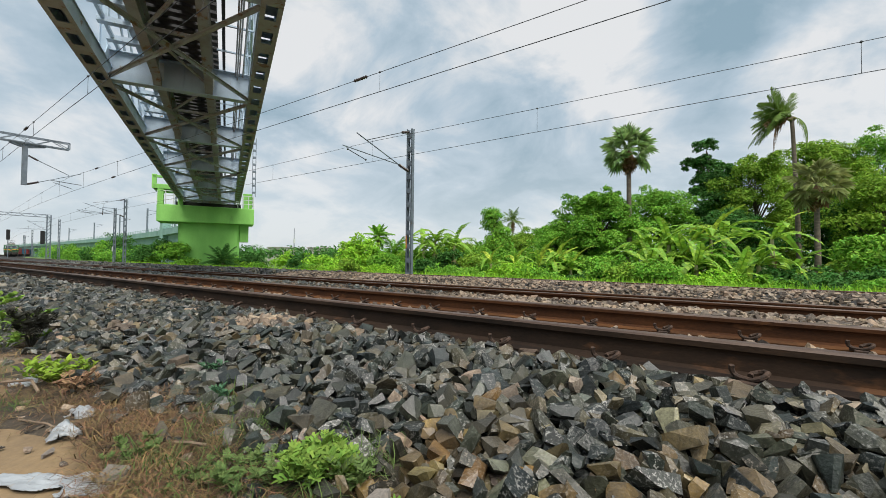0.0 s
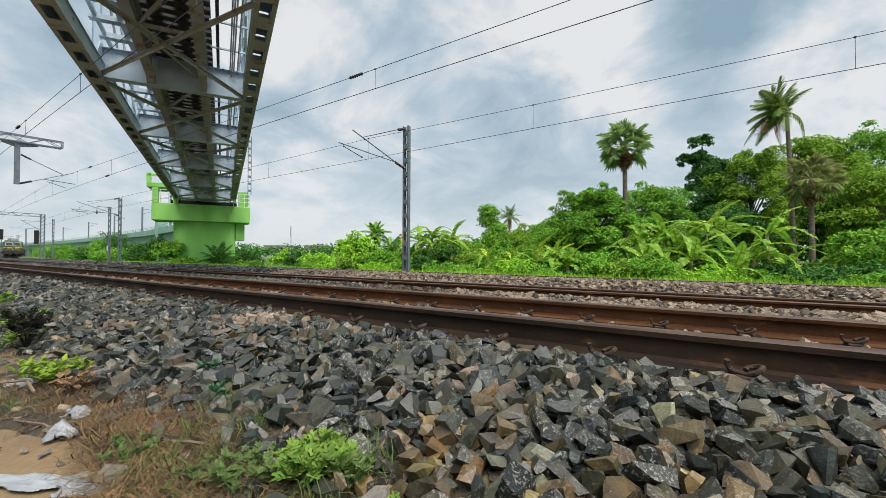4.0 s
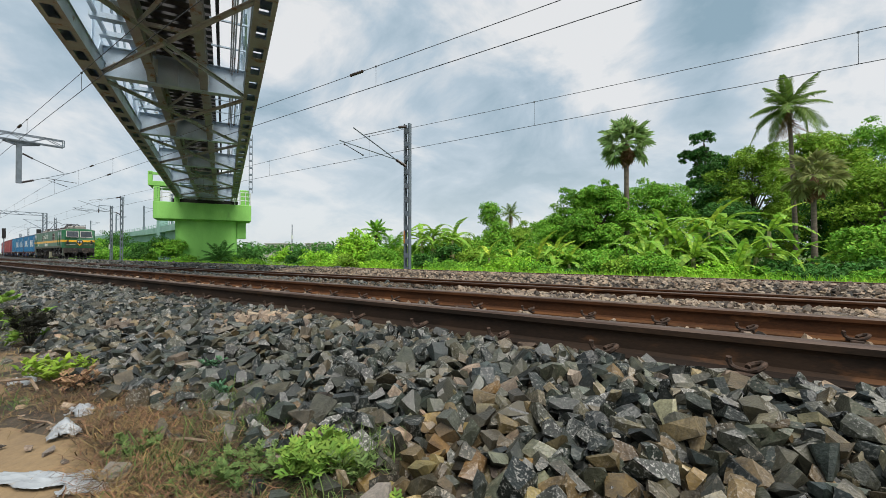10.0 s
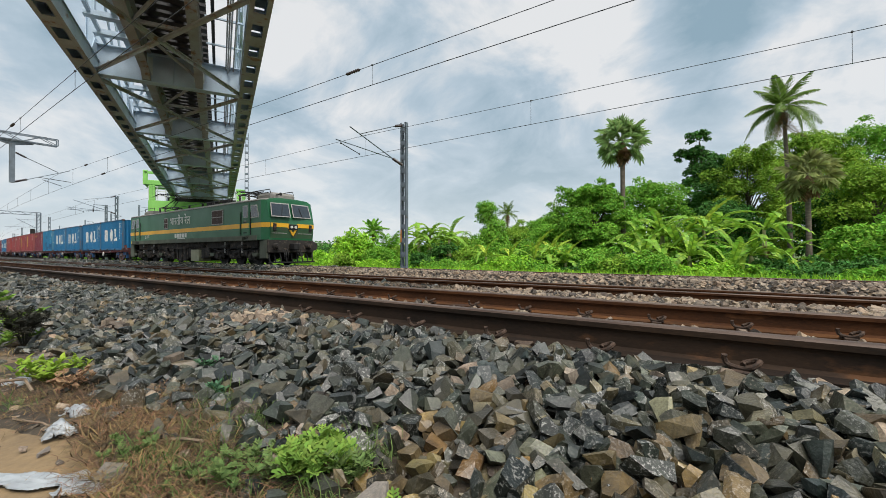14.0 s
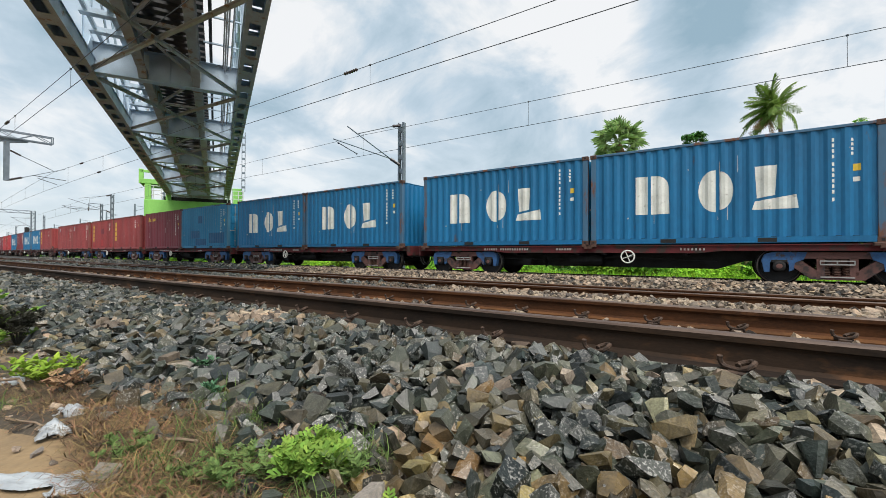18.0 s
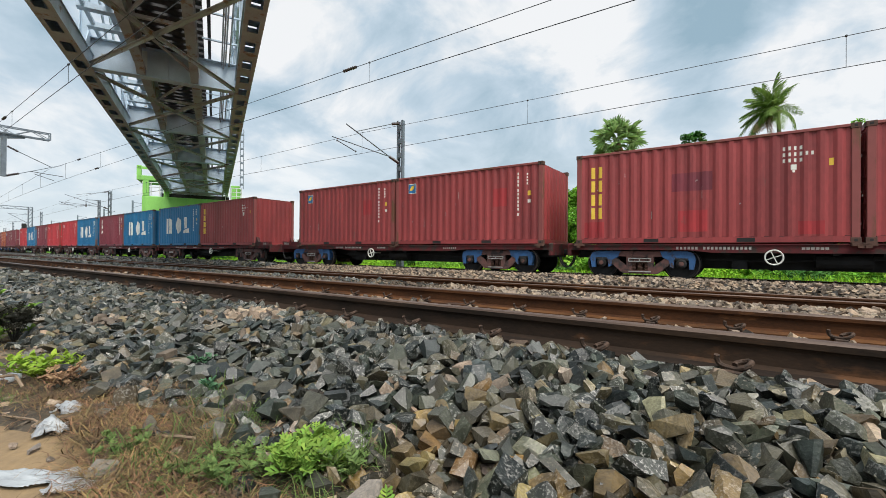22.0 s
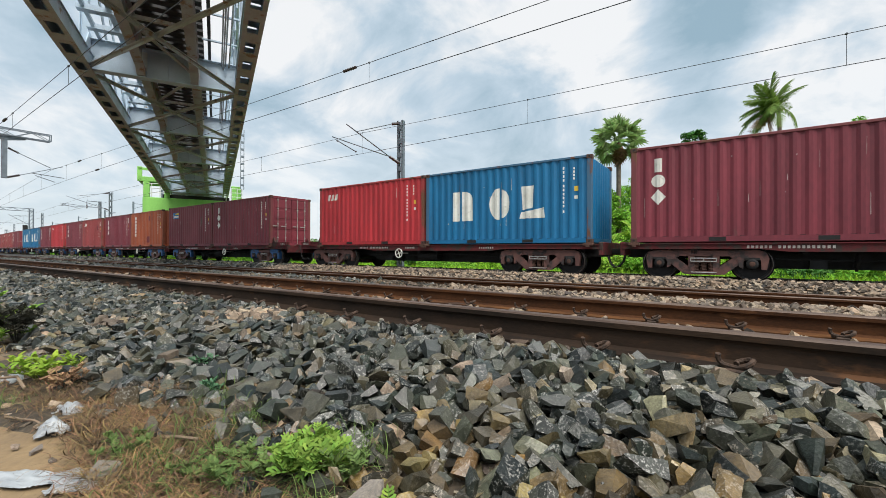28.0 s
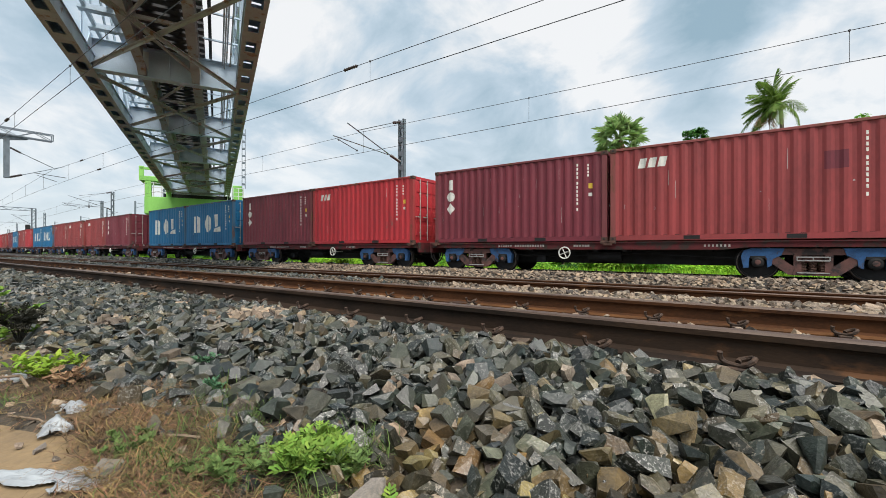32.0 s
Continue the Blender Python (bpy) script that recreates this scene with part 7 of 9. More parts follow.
        for s in (-1, 1):
            bar(b, (xp - 0.75, s * 0.5, 4.14), (xp + 0.75, s * 0.5, 4.14), 0.06, 0.06)
        bar(b, (xp - 0.6, -0.5, 4.14), (xp - 0.6, 0.5, 4.14), 0.06, 0.06)
        bar(b, (xp + 0.6, -0.5, 4.14), (xp + 0.6, 0.5, 4.14), 0.06, 0.06)
        kx, kz = (xp + 1.2, 4.72) if up else (xp + 1.35, 4.22)
        hx, hz = (xp - 0.55, 5.14) if up else (xp - 0.6, 4.3)
        for s in (-1, 1):
            tube(b, [(xp - 0.5, s * 0.3, 4.16), (kx, s * 0.14, kz)], 0.03, 6)
            tube(b, [(kx, s * 0.14, kz), (hx, s * 0.45, hz)], 0.022, 6)
        tube(b, [(xp - 0.2, 0, 4.16), (kx - 0.2, 0, kz - 0.06)], 0.016, 6)
        for o in (-0.18, 0.18):
            tube(b, [(hx + o, -0.9, hz - 0.16), (hx + o, -0.6, hz + 0.06), (hx + o, 0.6, hz + 0.06), (hx + o, 0.9, hz - 0.16)], 0.022, 6)
        part("pantograph", b, M_DARK, e)
    return e


ENGINE_WHEELS = []
ENGINE = make_engine()

# ---- plants ----
def leaf_mat(name, c1, c2, trans=0.42, rough=0.65, vary=0.35, sheen=0.12):
    return mat(name, c1, c2, rough=rough, scale=0.5, fine=6, bump=0.0, island=vary, trans=trans, sheen=sheen)


L_MID = leaf_mat("mid_green_leaf", (0.2, 0.41, 0.045), (0.115, 0.28, 0.03), trans=0.28)
L_LIGHT = leaf_mat("light_green_leaf", (0.3, 0.54, 0.045), (0.2, 0.41, 0.032), trans=0.28)
L_DEEP = leaf_mat("deep_green_leaf", (0.07, 0.19, 0.035), (0.042, 0.12, 0.025), trans=0.25)
L_OLIVE = leaf_mat("olive_green_leaf", (0.25, 0.4, 0.045), (0.15, 0.28, 0.03), trans=0.28)
L_BANANA = leaf_mat("banana_leaf", (0.28, 0.47, 0.05), (0.18, 0.35, 0.04), trans=0.35, rough=0.5, sheen=0.25)
L_YELLOW = leaf_mat("yellow_green_leaf", (0.45, 0.55, 0.07), (0.32, 0.46, 0.055), trans=0.35)
L_PALM = leaf_mat("palm_frond", (0.17, 0.26, 0.055), (0.11, 0.18, 0.04), trans=0.35, rough=0.45)
L_FAN = leaf_mat("fan_palm_leaf", (0.3, 0.42, 0.17), (0.2, 0.31, 0.11), trans=0.35, rough=0.5)
L_FANDRY = leaf_mat("drying_fan_leaf", (0.36, 0.4, 0.17), (0.24, 0.27, 0.1), trans=0.35, rough=0.6)
L_DRY = leaf_mat("dry_frond", (0.3, 0.19, 0.11), (0.19, 0.11, 0.065), trans=0.15, rough=0.9)
M_TRUNK = mat("grey_palm_bark", (0.17, 0.135, 0.105), (0.09, 0.072, 0.056), rough=0.95, scale=3, fine=25, bump=0.5, stretch=(1, 1, 4))
M_BARK = mat("brown_bark", (0.13, 0.1, 0.075), (0.07, 0.055, 0.04), rough=0.95, scale=4, fine=30, bump=0.6, stretch=(1, 1, 0.4))
M_STEM = mat("banana_stem", (0.24, 0.26, 0.1), (0.16, 0.15, 0.06), rough=0.7, scale=3, fine=20, bump=0.2, spots=(0.12, 0.07, 0.03), spot_scale=3, stretch=(1, 1, 0.3))
NPR = np.random.RandomState(4)


def leaf_quads(P, N, size, aspect=0.5, droop=0.3):
    """Pointed leaves at P that face roughly N: arrays of corners."""
    n = len(P)
    N = N / np.maximum(np.linalg.norm(N, axis=1, keepdims=True), 1e-6)
    T = NPR.normal(size=(n, 3))
    T -= (T * N).sum(1, keepdims=True) * N
    T /= np.maximum(np.linalg.norm(T, axis=1, keepdims=True), 1e-6)
    T[:, 2] -= droop
    T /= np.maximum(np.linalg.norm(T, axis=1, keepdims=True), 1e-6)
    S = np.cross(N, T)
    S /= np.maximum(np.linalg.norm(S, axis=1, keepdims=True), 1e-6)
    s = size * NPR.uniform(0.65, 1.35, (n, 1))
    a = P - T * s * 0.5
    c = P + T * s * 0.5
    b = P + S * s * aspect * 0.5 + T * s * 0.06 + N * s * 0.06
    d = P - S * s * aspect * 0.5 + T * s * 0.06 + N * s * 0.06
    return np.stack([a, b, c, d], 1)


def quads_mesh(name, Q, material, parent):
    Q = np.concatenate(Q) if isinstance(Q, list) else Q
    n = len(Q)
    return fast_mesh(name, Q.reshape(-1, 3).tolist(), np.arange(n * 4).reshape(n, 4).tolist(), material, parent)


def clump_leaves(c, r, n, size, flat=0.8):
    """Leaves over and inside a clump; r is its radius or three radii."""
    r = np.array(r if hasattr(r, "__len__") else (r, r, r * flat))
    D = NPR.normal(size=(n, 3))
    D /= np.linalg.norm(D, axis=1, keepdims=True)
    D[:, 2] = np.where(D[:, 2] < -0.35, -D[:, 2], D[:, 2])
    rad = NPR.uniform(0.22, 1.08, (n, 1)) ** 0.55
    P = np.array(c) + D * rad * r
    N = D * 0.8 + NPR.normal(size=(n, 3)) * 0.5 + np.array((0, 0, 0.6))
    return leaf_quads(P, N, size)


def broad_tree(name, x, y, top, width, material, label, seed, leaf=0.26, n_leaf=5200, base=-1.2, trunk=0.16, low=0.25, lumps=16, spread_y=None, category="tree"):
    """A trunk with limbs and a crown of leafy clumps with gaps between."""
    rnd = random.Random(seed)
    t = thing(name, at=pose(x, y, base), label=label, category=category)
    h = top - base
    b = bmesh.new()
    tube(b, [(0, 0, -0.2), (rnd.uniform(-.1, .1), 0.05, h * 0.3), (rnd.uniform(-.2, .2), 0.0, h * 0.55), (rnd.uniform(-.3, .3), 0, h * 0.8)], [trunk, trunk * 0.85, trunk * 0.6, trunk * 0.25], 8)
    Q = []
    sy = spread_y or width
    cs = []
    for k in range(lumps):
        f = (k + 0.5) / lumps
        zz = h * (low + (1 - low) * f ** 0.9)
        prof = math.sin(math.pi * min(1.0, 0.22 + 0.72 * f)) ** 0.7
        a = k * 2.399 + rnd.uniform(-0.4, 0.4)
        rr = rnd.uniform(0.35, 0.95) * prof
        r = (0.2 + 0.13 * rnd.random()) * width * (0.95 if lumps < 20 else 0.95 * math.sqrt(15 / lumps))
        c = Vector((math.cos(a) * rr * width * 0.5, math.sin(a) * rr * sy * 0.5, min(zz, h - r * 0.6)))
        cs.append((c, r))
    for c, r in cs:
        st = Vector((0, 0, max(h * 0.2, c.z * 0.6)))
        tube(b, [st, (st + c) * 0.5 + Vector((0, 0, 0.1)), c], [trunk * 0.4, trunk * 0.25, trunk * 0.08], 5)
        k = max(40, int(n_leaf * 1.3 / lumps))
        Q.append(clump_leaves(c, (r, r, r * 0.72), k, leaf))
        for _ in range(3):
            o = Vector((rnd.gauss(0, 1), rnd.gauss(0, 1), rnd.gauss(0.3, 0.7))).normalized() * r * 0.95
            Q.append(clump_leaves(c + o, r * 0.4, k // 7, leaf))
    part("trunk", b, M_BARK, t, smooth=True)
    quads_mesh("crown", Q, material, t)
    return t


def clump_tree(x, y, clumps, label, seed):
    """A slender tree whose crown is a few separate leafy tiers: (sideways, height, radius)."""
    rnd = random.Random(seed)
    t = thing("tree", at=pose(x, y, -1.2), label=label, category="tree")
    b = bmesh.new()
    h = max(z for _, z, _ in clumps) + 1.2
    tube(b, [(0, 0, -0.2), (-0.1, 0.05, h * 0.4), (-0.3, 0, h * 0.7), (-0.5, 0, h * 0.97)], [0.22, 0.18, 0.12, 0.05], 8)
    Q = []
    for dx, z, r in clumps:
        c = Vector((dx, rnd.uniform(-0.6, 0.6), z + 1.2))
        tube(b, [(dx * 0.3, 0, (z + 1.2) * 0.85), c], [0.07, 0.02], 5)
        Q.append(clump_leaves(c, (r, r, r * 0.7), int(520 * r * r), 0.3))
        for _ in range(6):
            o = Vector((rnd.gauss(0, 1), rnd.gauss(0, 1), rnd.gauss(0.1, 0.6))).normalized() * r * 0.95
            Q.append(clump_leaves(c + o, r * 0.35, 50, 0.28))
    part("trunk", b, M_BARK, t, smooth=True)
    quads_mesh("crown", Q, L_DEEP, t)
    return t


def shrub(x, y, top, width, material, seed, label, leaf=0.15, n_leaf=1500, base=None, category="shrub", depth=None):
    base = ground_z(y - bend(x)) if base is None else base
    rnd = random.Random(seed)
    t = thing("shrub", at=pose(x, y, base), label=label, category=category)
    h = top - base
    b = bmesh.new()
    Q = []
    lumps = 8
    for k in range(lumps):
        a = k * 2.399
        rr = rnd.uniform(0.1, 0.9)
        r = width * rnd.uniform(0.18, 0.3)
        zc = max(r * 0.5, (h - r * 0.7) * rnd.uniform(0.35, 1.0) * (1 - 0.4 * rr))
        c = Vector((math.cos(a) * rr * width * 0.45, math.sin(a) * rr * (depth or width) * 0.4, zc))
        tube(b, [(c.x * 0.15, c.y * 0.15, -0.1), (c.x * 0.5, c.y * 0.5, zc * 0.6), c], [0.025, 0.02, 0.008], 5)
        Q.append(clump_leaves(c, (r, r, r * 0.8), n_leaf // lumps, leaf))
        for _ in range(3):
            o = Vector((rnd.gauss(0, 1), rnd.gauss(0, 1), abs(rnd.gauss(0.5, 0.6)))).normalized() * r
            Q.append(clump_leaves(c + o, r * 0.35, n_leaf // 80, leaf))
    part("stem", b, M_BARK, t)
    quads_mesh("foliage", Q, material, t)
    return t


def frond_mesh(length, n, width, droop, seed, leaflet_w=0.035):
    """A feather frond along +x that arches and droops: rib and hanging leaflets."""
    rnd = random.Random(seed)
    b = bmesh.new()
    pts = []
    for i in range(11):
        f = i / 10
        pts.append(Vector((length * (f - 0.12 * droop * f * f), 0, length * (0.28 * f - (0.28 + 0.55 * droop) * f * f))))
    tube(b, pts, [0.03 * (1 - 0.85 * i / 10) + 0.004 for i in range(11)], 5)
    for k in range(n):
        f = 0.14 + 0.85 * k / n
        i = min(9, int(f * 10))
        p = pts[i].lerp(pts[i + 1], f * 10 - i)
        d = (pts[i + 1] - pts[i]).normalized()
        ll = width * math.sin(math.pi * min(1, 0.18 + f * 0.78)) ** 0.8
        for s in (-1, 1):
            tip = p + d * ll * 0.55 + Vector((0, s * ll * 0.75, -ll * rnd.uniform(0.25, 0.75)))
            mid = p.lerp(tip, 0.5) + Vector((0, 0, ll * 0.08))
            w = d * leaflet_w
            v = [b.verts.new(q) for q in (p - w * 0.5, p + w * 0.5, mid + w, tip, mid - w)]
            b.faces.new((v[0], v[1], v[2], v[4]))
            b.faces.new((v[4], v[2], v[3]))
    me = bpy.data.meshes.new("frond")
    b.to_mesh(me)
    b.free()
    return me


def mesh_with(me, material):
    m2 = me.copy()
    m2.materials.clear()
    m2.materials.append(material)
    return m2


def feather_palm(name, x, y, z0, z_top, length, count, label, seed, lean=(0.0, 0.0), droop=1.0, trunk=0.15, dry=4, moving=False):
    """z_top: where the fronds spring from the trunk."""
    rnd = random.Random(seed)
    t = thing(name, at=pose(x, y, z0), label=label, category="palm tree")
    h = z_top - z0
    b = bmesh.new()
    n = 12
    pts = [(lean[0] * (i / n) ** 1.6, lean[1] * (i / n) ** 1.6, h * i / n - (0.2 if i == 0 else 0)) for i in range(n + 1)]
    tube(b, pts, [trunk * (1.35 if i == 0 else 1 - 0.3 * i / n) for i in range(n + 1)], 10)
    part("trunk", b, M_TRUNK, t, smooth=True)
    c = bmesh.new()
    for k in range(7):
        a = k * 0.9
        bmesh.ops.create_icosphere(c, subdivisions=1, radius=0.11, matrix=Matrix.Translation((0.2 * math.cos(a), 0.2 * math.sin(a), -0.15 - 0.05 * (k % 3))))
    crown = part("crown", c, mat("coconut_husk", (0.2, 0.2, 0.06), (0.12, 0.11, 0.04)), t, at=pose(lean[0], lean[1], h))
    shapes = [mesh_with(frond_mesh(length, 64 if moving else 34, length * 0.26, d * droop, seed + i, 0.03), {25: L_DEEP}.get(seed, L_MID) if name == "date_palm" else L_PALM) for i, d in enumerate((0.35, 0.8, 1.25))]
    dryshape = mesh_with(frond_mesh(length * 0.8, 22, length * 0.22, 1.6 * droop, seed + 7), L_DRY)
    for k in range(count + dry):
        o = new("frond", dryshape if k >= count else shapes[0 if k < count * 0.3 else 1 if k < count * 0.7 else 2])
        o.parent = crown
        f = k / count
        up = 72 - 95 * f if k < count else -55
        yaw = k * 2.399
        if moving:
            up = 80 - 118 * f if k < count else -72
        o.matrix_basis = Euler((rnd.uniform(-0.3, 0.3), -radians(up + rnd.uniform(-8, 8)), yaw + rnd.uniform(-0.2, 0.2))).to_matrix().to_4x4() @ Matrix.Scale(rnd.uniform(0.85, 1.08), 4)
        if moving:
            SWAY.append((o, k))
    return t


SWAY = []


def fan_mesh(r, blades, seed):
    rnd = random.Random(seed)
    b = bmesh.new()
    tube(b, [(0, 0, 0), (r * 0.45, 0, 0.04), (r * 0.85, 0, 0.0)], [0.03, 0.022, 0.015], 5)
    o = Vector((r * 0.82, 0, 0))
    for k in range(blades):
        a = radians(-125 + 250 * k / (blades - 1))
        L = r * (0.72 - 0.2 * abs(a) / 2.2) * rnd.uniform(0.9, 1.05)
        d = Vector((math.cos(a), math.sin(a), 0))
        s = Vector((-d.y, d.x, 0))
        m = o + d * L * 0.55 + Vector((0, 0, 0.07 * r))
        tip = o + d * L + Vector((0, 0, -0.22 * r * rnd.random() - 0.06))
        w = L * 0.085
        v = [b.verts.new(q) for q in (o, m + s * w + Vector((0, 0, -0.02)), tip, m - s * w + Vector((0, 0, -0.02)))]
        b.faces.new((v[0], v[1], v[2]))
        b.faces.new((v[0], v[2], v[3]))
    me = bpy.data.meshes.new("fan_leaf")
    b.to_mesh(me)
    b.free()
    return me


def fan_palm(x, y, z0, z_top, r, count, label, seed, skirt=16, bush=1.0, trunk=0.17, material=None, top=88, fall=140):
    rnd = random.Random(seed)
    t = thing("fan_palm", at=pose(x, y, z0), label=label, category="palm tree")
    h = z_top - z0
    b = bmesh.new()
    tube(b, [(0, 0, -0.2), (0.03, 0, h * 0.3), (0.0, 0.05, h * 0.7), (0, 0, h)], [trunk * 1.3, trunk, trunk * 0.9, trunk * 0.95], 10)
    part("trunk", b, M_TRUNK, t, smooth=True)
    c = bmesh.new()
    tube(c, [(0, 0, -1.0 * r), (0, 0, -0.5 * r), (0, 0, -0.15 * r)], [trunk * 1.1, trunk * 2.0, trunk * 0.9], 8)
    crown = part("crown", c, L_DRY, t, at=pose(0, 0, h))
    live = [mesh_with(fan_mesh(r, 20, seed + i), material or L_FAN) for i in range(3)]
    dead = [mesh_with(fan_mesh(r * 0.85, 14, seed + 9 + i), L_DRY) for i in range(2)]
    for k in range(count + skirt):
        lv = k < count
        o = new("fan_leaf", live[k % 3] if lv else dead[k % 2])
        o.parent = crown
        up = top - fall * (k / count) ** 1.1 if lv else rnd.uniform(-84, -62)
        o.matrix_basis = Matrix.Translation((0, 0, -0.1 - (0 if lv else rnd.uniform(0.1, 0.5) * r))) @ Euler((rnd.uniform(-0.9, 0.9), -radians(up + rnd.uniform(-9, 9)), k * 2.399)).to_matrix().to_4x4() @ Matrix.Scale(rnd.uniform(0.82, 1.1) * (bush if lv else 0.75), 4)
    return t


def banana_leaf_mesh(length, width, droop, seed):
    rnd = random.Random(seed)
    b = bmesh.new()
    n = 12
    pts = []
    for i in range(n + 1):
        f = i / n
        pts.append(Vector((length * (f - 0.22 * droop * f * f), 0, length * (0.55 * f - (0.35 + 0.6 * droop) * f * f))))
    tube(b, pts, [0.028 * (1 - 0.8 * i / n) for i in range(n + 1)], 5)
    for s in (-1, 1):
        lift = rnd.uniform(0.05, 0.25)
        for i in range(1, n):
            f0, f1 = i / n, (i + 1) / n
            w0, w1 = [width * 0.5 * math.sin(math.pi * min(1, f ** 0.75)) ** 0.55 for f in (f0, min(0.985, f1))]
            if rnd.random() < 0.35:
                lift = rnd.uniform(-0.5, 0.3)
            gap = rnd.choice((0.0, 0.0, 0.0, 0.0, 0.02, 0.06)) * length / n
            d = Vector((gap, 0, 0))
            q = (pts[i] + d * 0.2, pts[i + 1], pts[i + 1] + Vector((-0.02, s * w1, lift * w1)), pts[i] + d + Vector((0.02, s * w0, lift * w0)))
            v = [b.verts.new(p) for p in (q if s > 0 else q[::-1])]
            b.faces.new(v)
    me = bpy.data.meshes.new("leaf")
    b.to_mesh(me)
    b.free()
    return me


BAN = [banana_leaf_mesh(2.5, 0.37, d, i) for i, d in enumerate((0.4, 0.9, 1.2, 1.5, 0.7))]
BAN_G = [mesh_with(m, L_BANANA) for m in BAN]
BAN_Y = [mesh_with(m, L_YELLOW) for m in BAN[:3]]
BAN_D = mesh_with(BAN[3], L_DRY)


def banana(x, y, base, stem, scale, count, seed, dry=2, yellow=0):
    rnd = random.Random(seed)
    t = thing("banana_plant", at=pose(x, y, base), label="banana plant with broad torn green leaves", category="banana plant", group="banana plants")
    b = bmesh.new()
    tube(b, [(0, 0, -0.1), (0.02, 0, stem * 0.5), (0, 0.03, stem)], [0.14 * scale, 0.12 * scale, 0.07 * scale], 8)
    part("stem", b, M_STEM, t, smooth=True)
    for k in range(count + dry):
        if k >= count:
            me, up = BAN_D, rnd.uniform(-75, -55)
        else:
            me, up = (BAN_Y[k % 3] if k < yellow else BAN_G[rnd.randrange(5)]), 78 - 70 * k / count
        o = new("leaf", me)
        o.parent = t
        o.matrix_basis = Matrix.Translation((0, 0, stem * (0.98 if k < count else 0.75))) @ Euler((rnd.uniform(-0.5, 0.5), -radians(up - 28 + rnd.uniform(-8, 8)), k * 2.399 + rnd.uniform(-0.3, 0.3))).to_matrix().to_4x4() @ Matrix.Scale(scale * rnd.uniform(0.8, 1.12), 4)
    return t


# the grove behind the train's track
broad_tree("tree", -8.4, 30.7, 5.0, 6.2, L_MID, "round leafy green tree beside the palms", 1, n_leaf=28900, low=0.06, leaf=0.18, lumps=46)
broad_tree("tree", -10.6, 29.5, 2.3, 3.6, L_MID, "low leafy green tree at the grove's edge", 2, n_leaf=7650, low=0.08, leaf=0.17)
clump_tree(-2.3, 48.0, ((-0.55, 11.57, 0.95), (-1.75, 10.1, 0.85), (-1.0, 10.0, 0.75), (-0.25, 9.6, 1.15), (-0.6, 8.2, 1.3), (0.15, 6.8, 1.25), (-1.1, 7.1, 1.05), (0.3, 5.0, 1.5), (-1.0, 4.6, 1.5), (-0.3, 2.8, 1.6)), "tall dark green tree with open tiered crown", 3)
broad_tree("tree", -1.4, 48.0, 9.4, 5.4, L_DEEP, "dark green tree in the grove", 33, n_leaf=8840, low=0.15, leaf=0.23, lumps=13)
broad_tree("tree", -6.2, 42.8, 6.6, 7.0, L_MID, "broad olive green tree in the grove", 4, n_leaf=10200, low=0.1)
broad_tree("tree", 1.0, 46.3, 9.3, 7.6, L_OLIVE, "spreading olive green tree behind the coconut palm", 5, n_leaf=17000, low=0.1, leaf=0.23, lumps=34)
broad_tree("tree", 5.8, 50.5, 11.0, 8.5, L_OLIVE, "large spreading green tree behind the palms", 6, n_leaf=20400, low=0.1, leaf=0.25, lumps=38)
broad_tree("tree", 10.4, 53.2, 11.6, 8.0, L_MID, "large leafy green tree in the grove", 7, n_leaf=13600, low=0.1, leaf=0.25, lumps=22)
broad_tree("tree", 8.2, 42.0, 6.6, 6.5, L_OLIVE, "leafy green tree at the grove's edge", 8, n_leaf=10200, low=0.05, leaf=0.22)
broad_tree("tree", -0.4, 38.5, 3.9, 5.0, L_DEEP, "dark leafy green undergrowth tree", 31, n_leaf=9350, low=0.05, leaf=0.22)
broad_tree("tree", 6.6, 45.0, 5.0, 6.5, L_DEEP, "leafy green undergrowth tree", 32, n_leaf=9350, low=0.05, leaf=0.22)
broad_tree("tree", -21.6, 45.8, 3.3, 6.5, L_OLIVE, "low olive green tree behind the creeper", 51, n_leaf=8840, low=0.05, leaf=0.23)
broad_tree("tree", -17.2, 45.0, 3.9, 6.5, L_MID, "leafy green tree behind the shrubs", 52, n_leaf=8840, low=0.05, leaf=0.23)
broad_tree("tree", -13.2, 41.0, 3.6, 6.0, L_OLIVE, "olive green tree beside the round tree", 53, n_leaf=8500, low=0.05, leaf=0.22)
broad_tree("tree", -26.6, 48.6, 2.7, 6.5, L_MID, "low leafy tree towards the field", 54, n_leaf=7650, low=0.05, leaf=0.23)
broad_tree("tree", -33.5, 50.5, 2.5, 7.5, L_OLIVE, "low olive green tree towards the field", 55, n_leaf=7650, low=0.05, leaf=0.25)
fan_palm(-6.4, 31.0, -1.2, 8.15, 1.3, 31, "tall fan palm with round crown and brown skirt", 21)
fan_palm(4.1, 37.3, -1.2, 5.7, 1.35, 26, "fan palm with drooping dry leaves", 22, skirt=22, material=L_FANDRY, top=62, fall=125)
feather_palm("coconut_palm", 3.4, 40.0, -1.2, 11.15, 2.8, 22, "tall coconut palm with wind-blown fronds", 23, lean=(-0.35, 0.0), moving=True, trunk=0.18)
feather_palm("coconut_palm", -33.6, 68.1, -1.3, 7.2, 2.6, 18, "distant coconut palm above the trees", 24, trunk=0.16)
feather_palm("date_palm", -46.7, 23.1, -1.1, -0.4, 2.5, 24, "low feather palm in front of the pier", 25, droop=0.7, trunk=0.2, dry=0)
feather_palm("date_palm", -23.0, 25.1, -1.1, 0.3, 2.2, 20, "low feather palm among shrubs", 26, droop=0.8, trunk=0.2, dry=0)
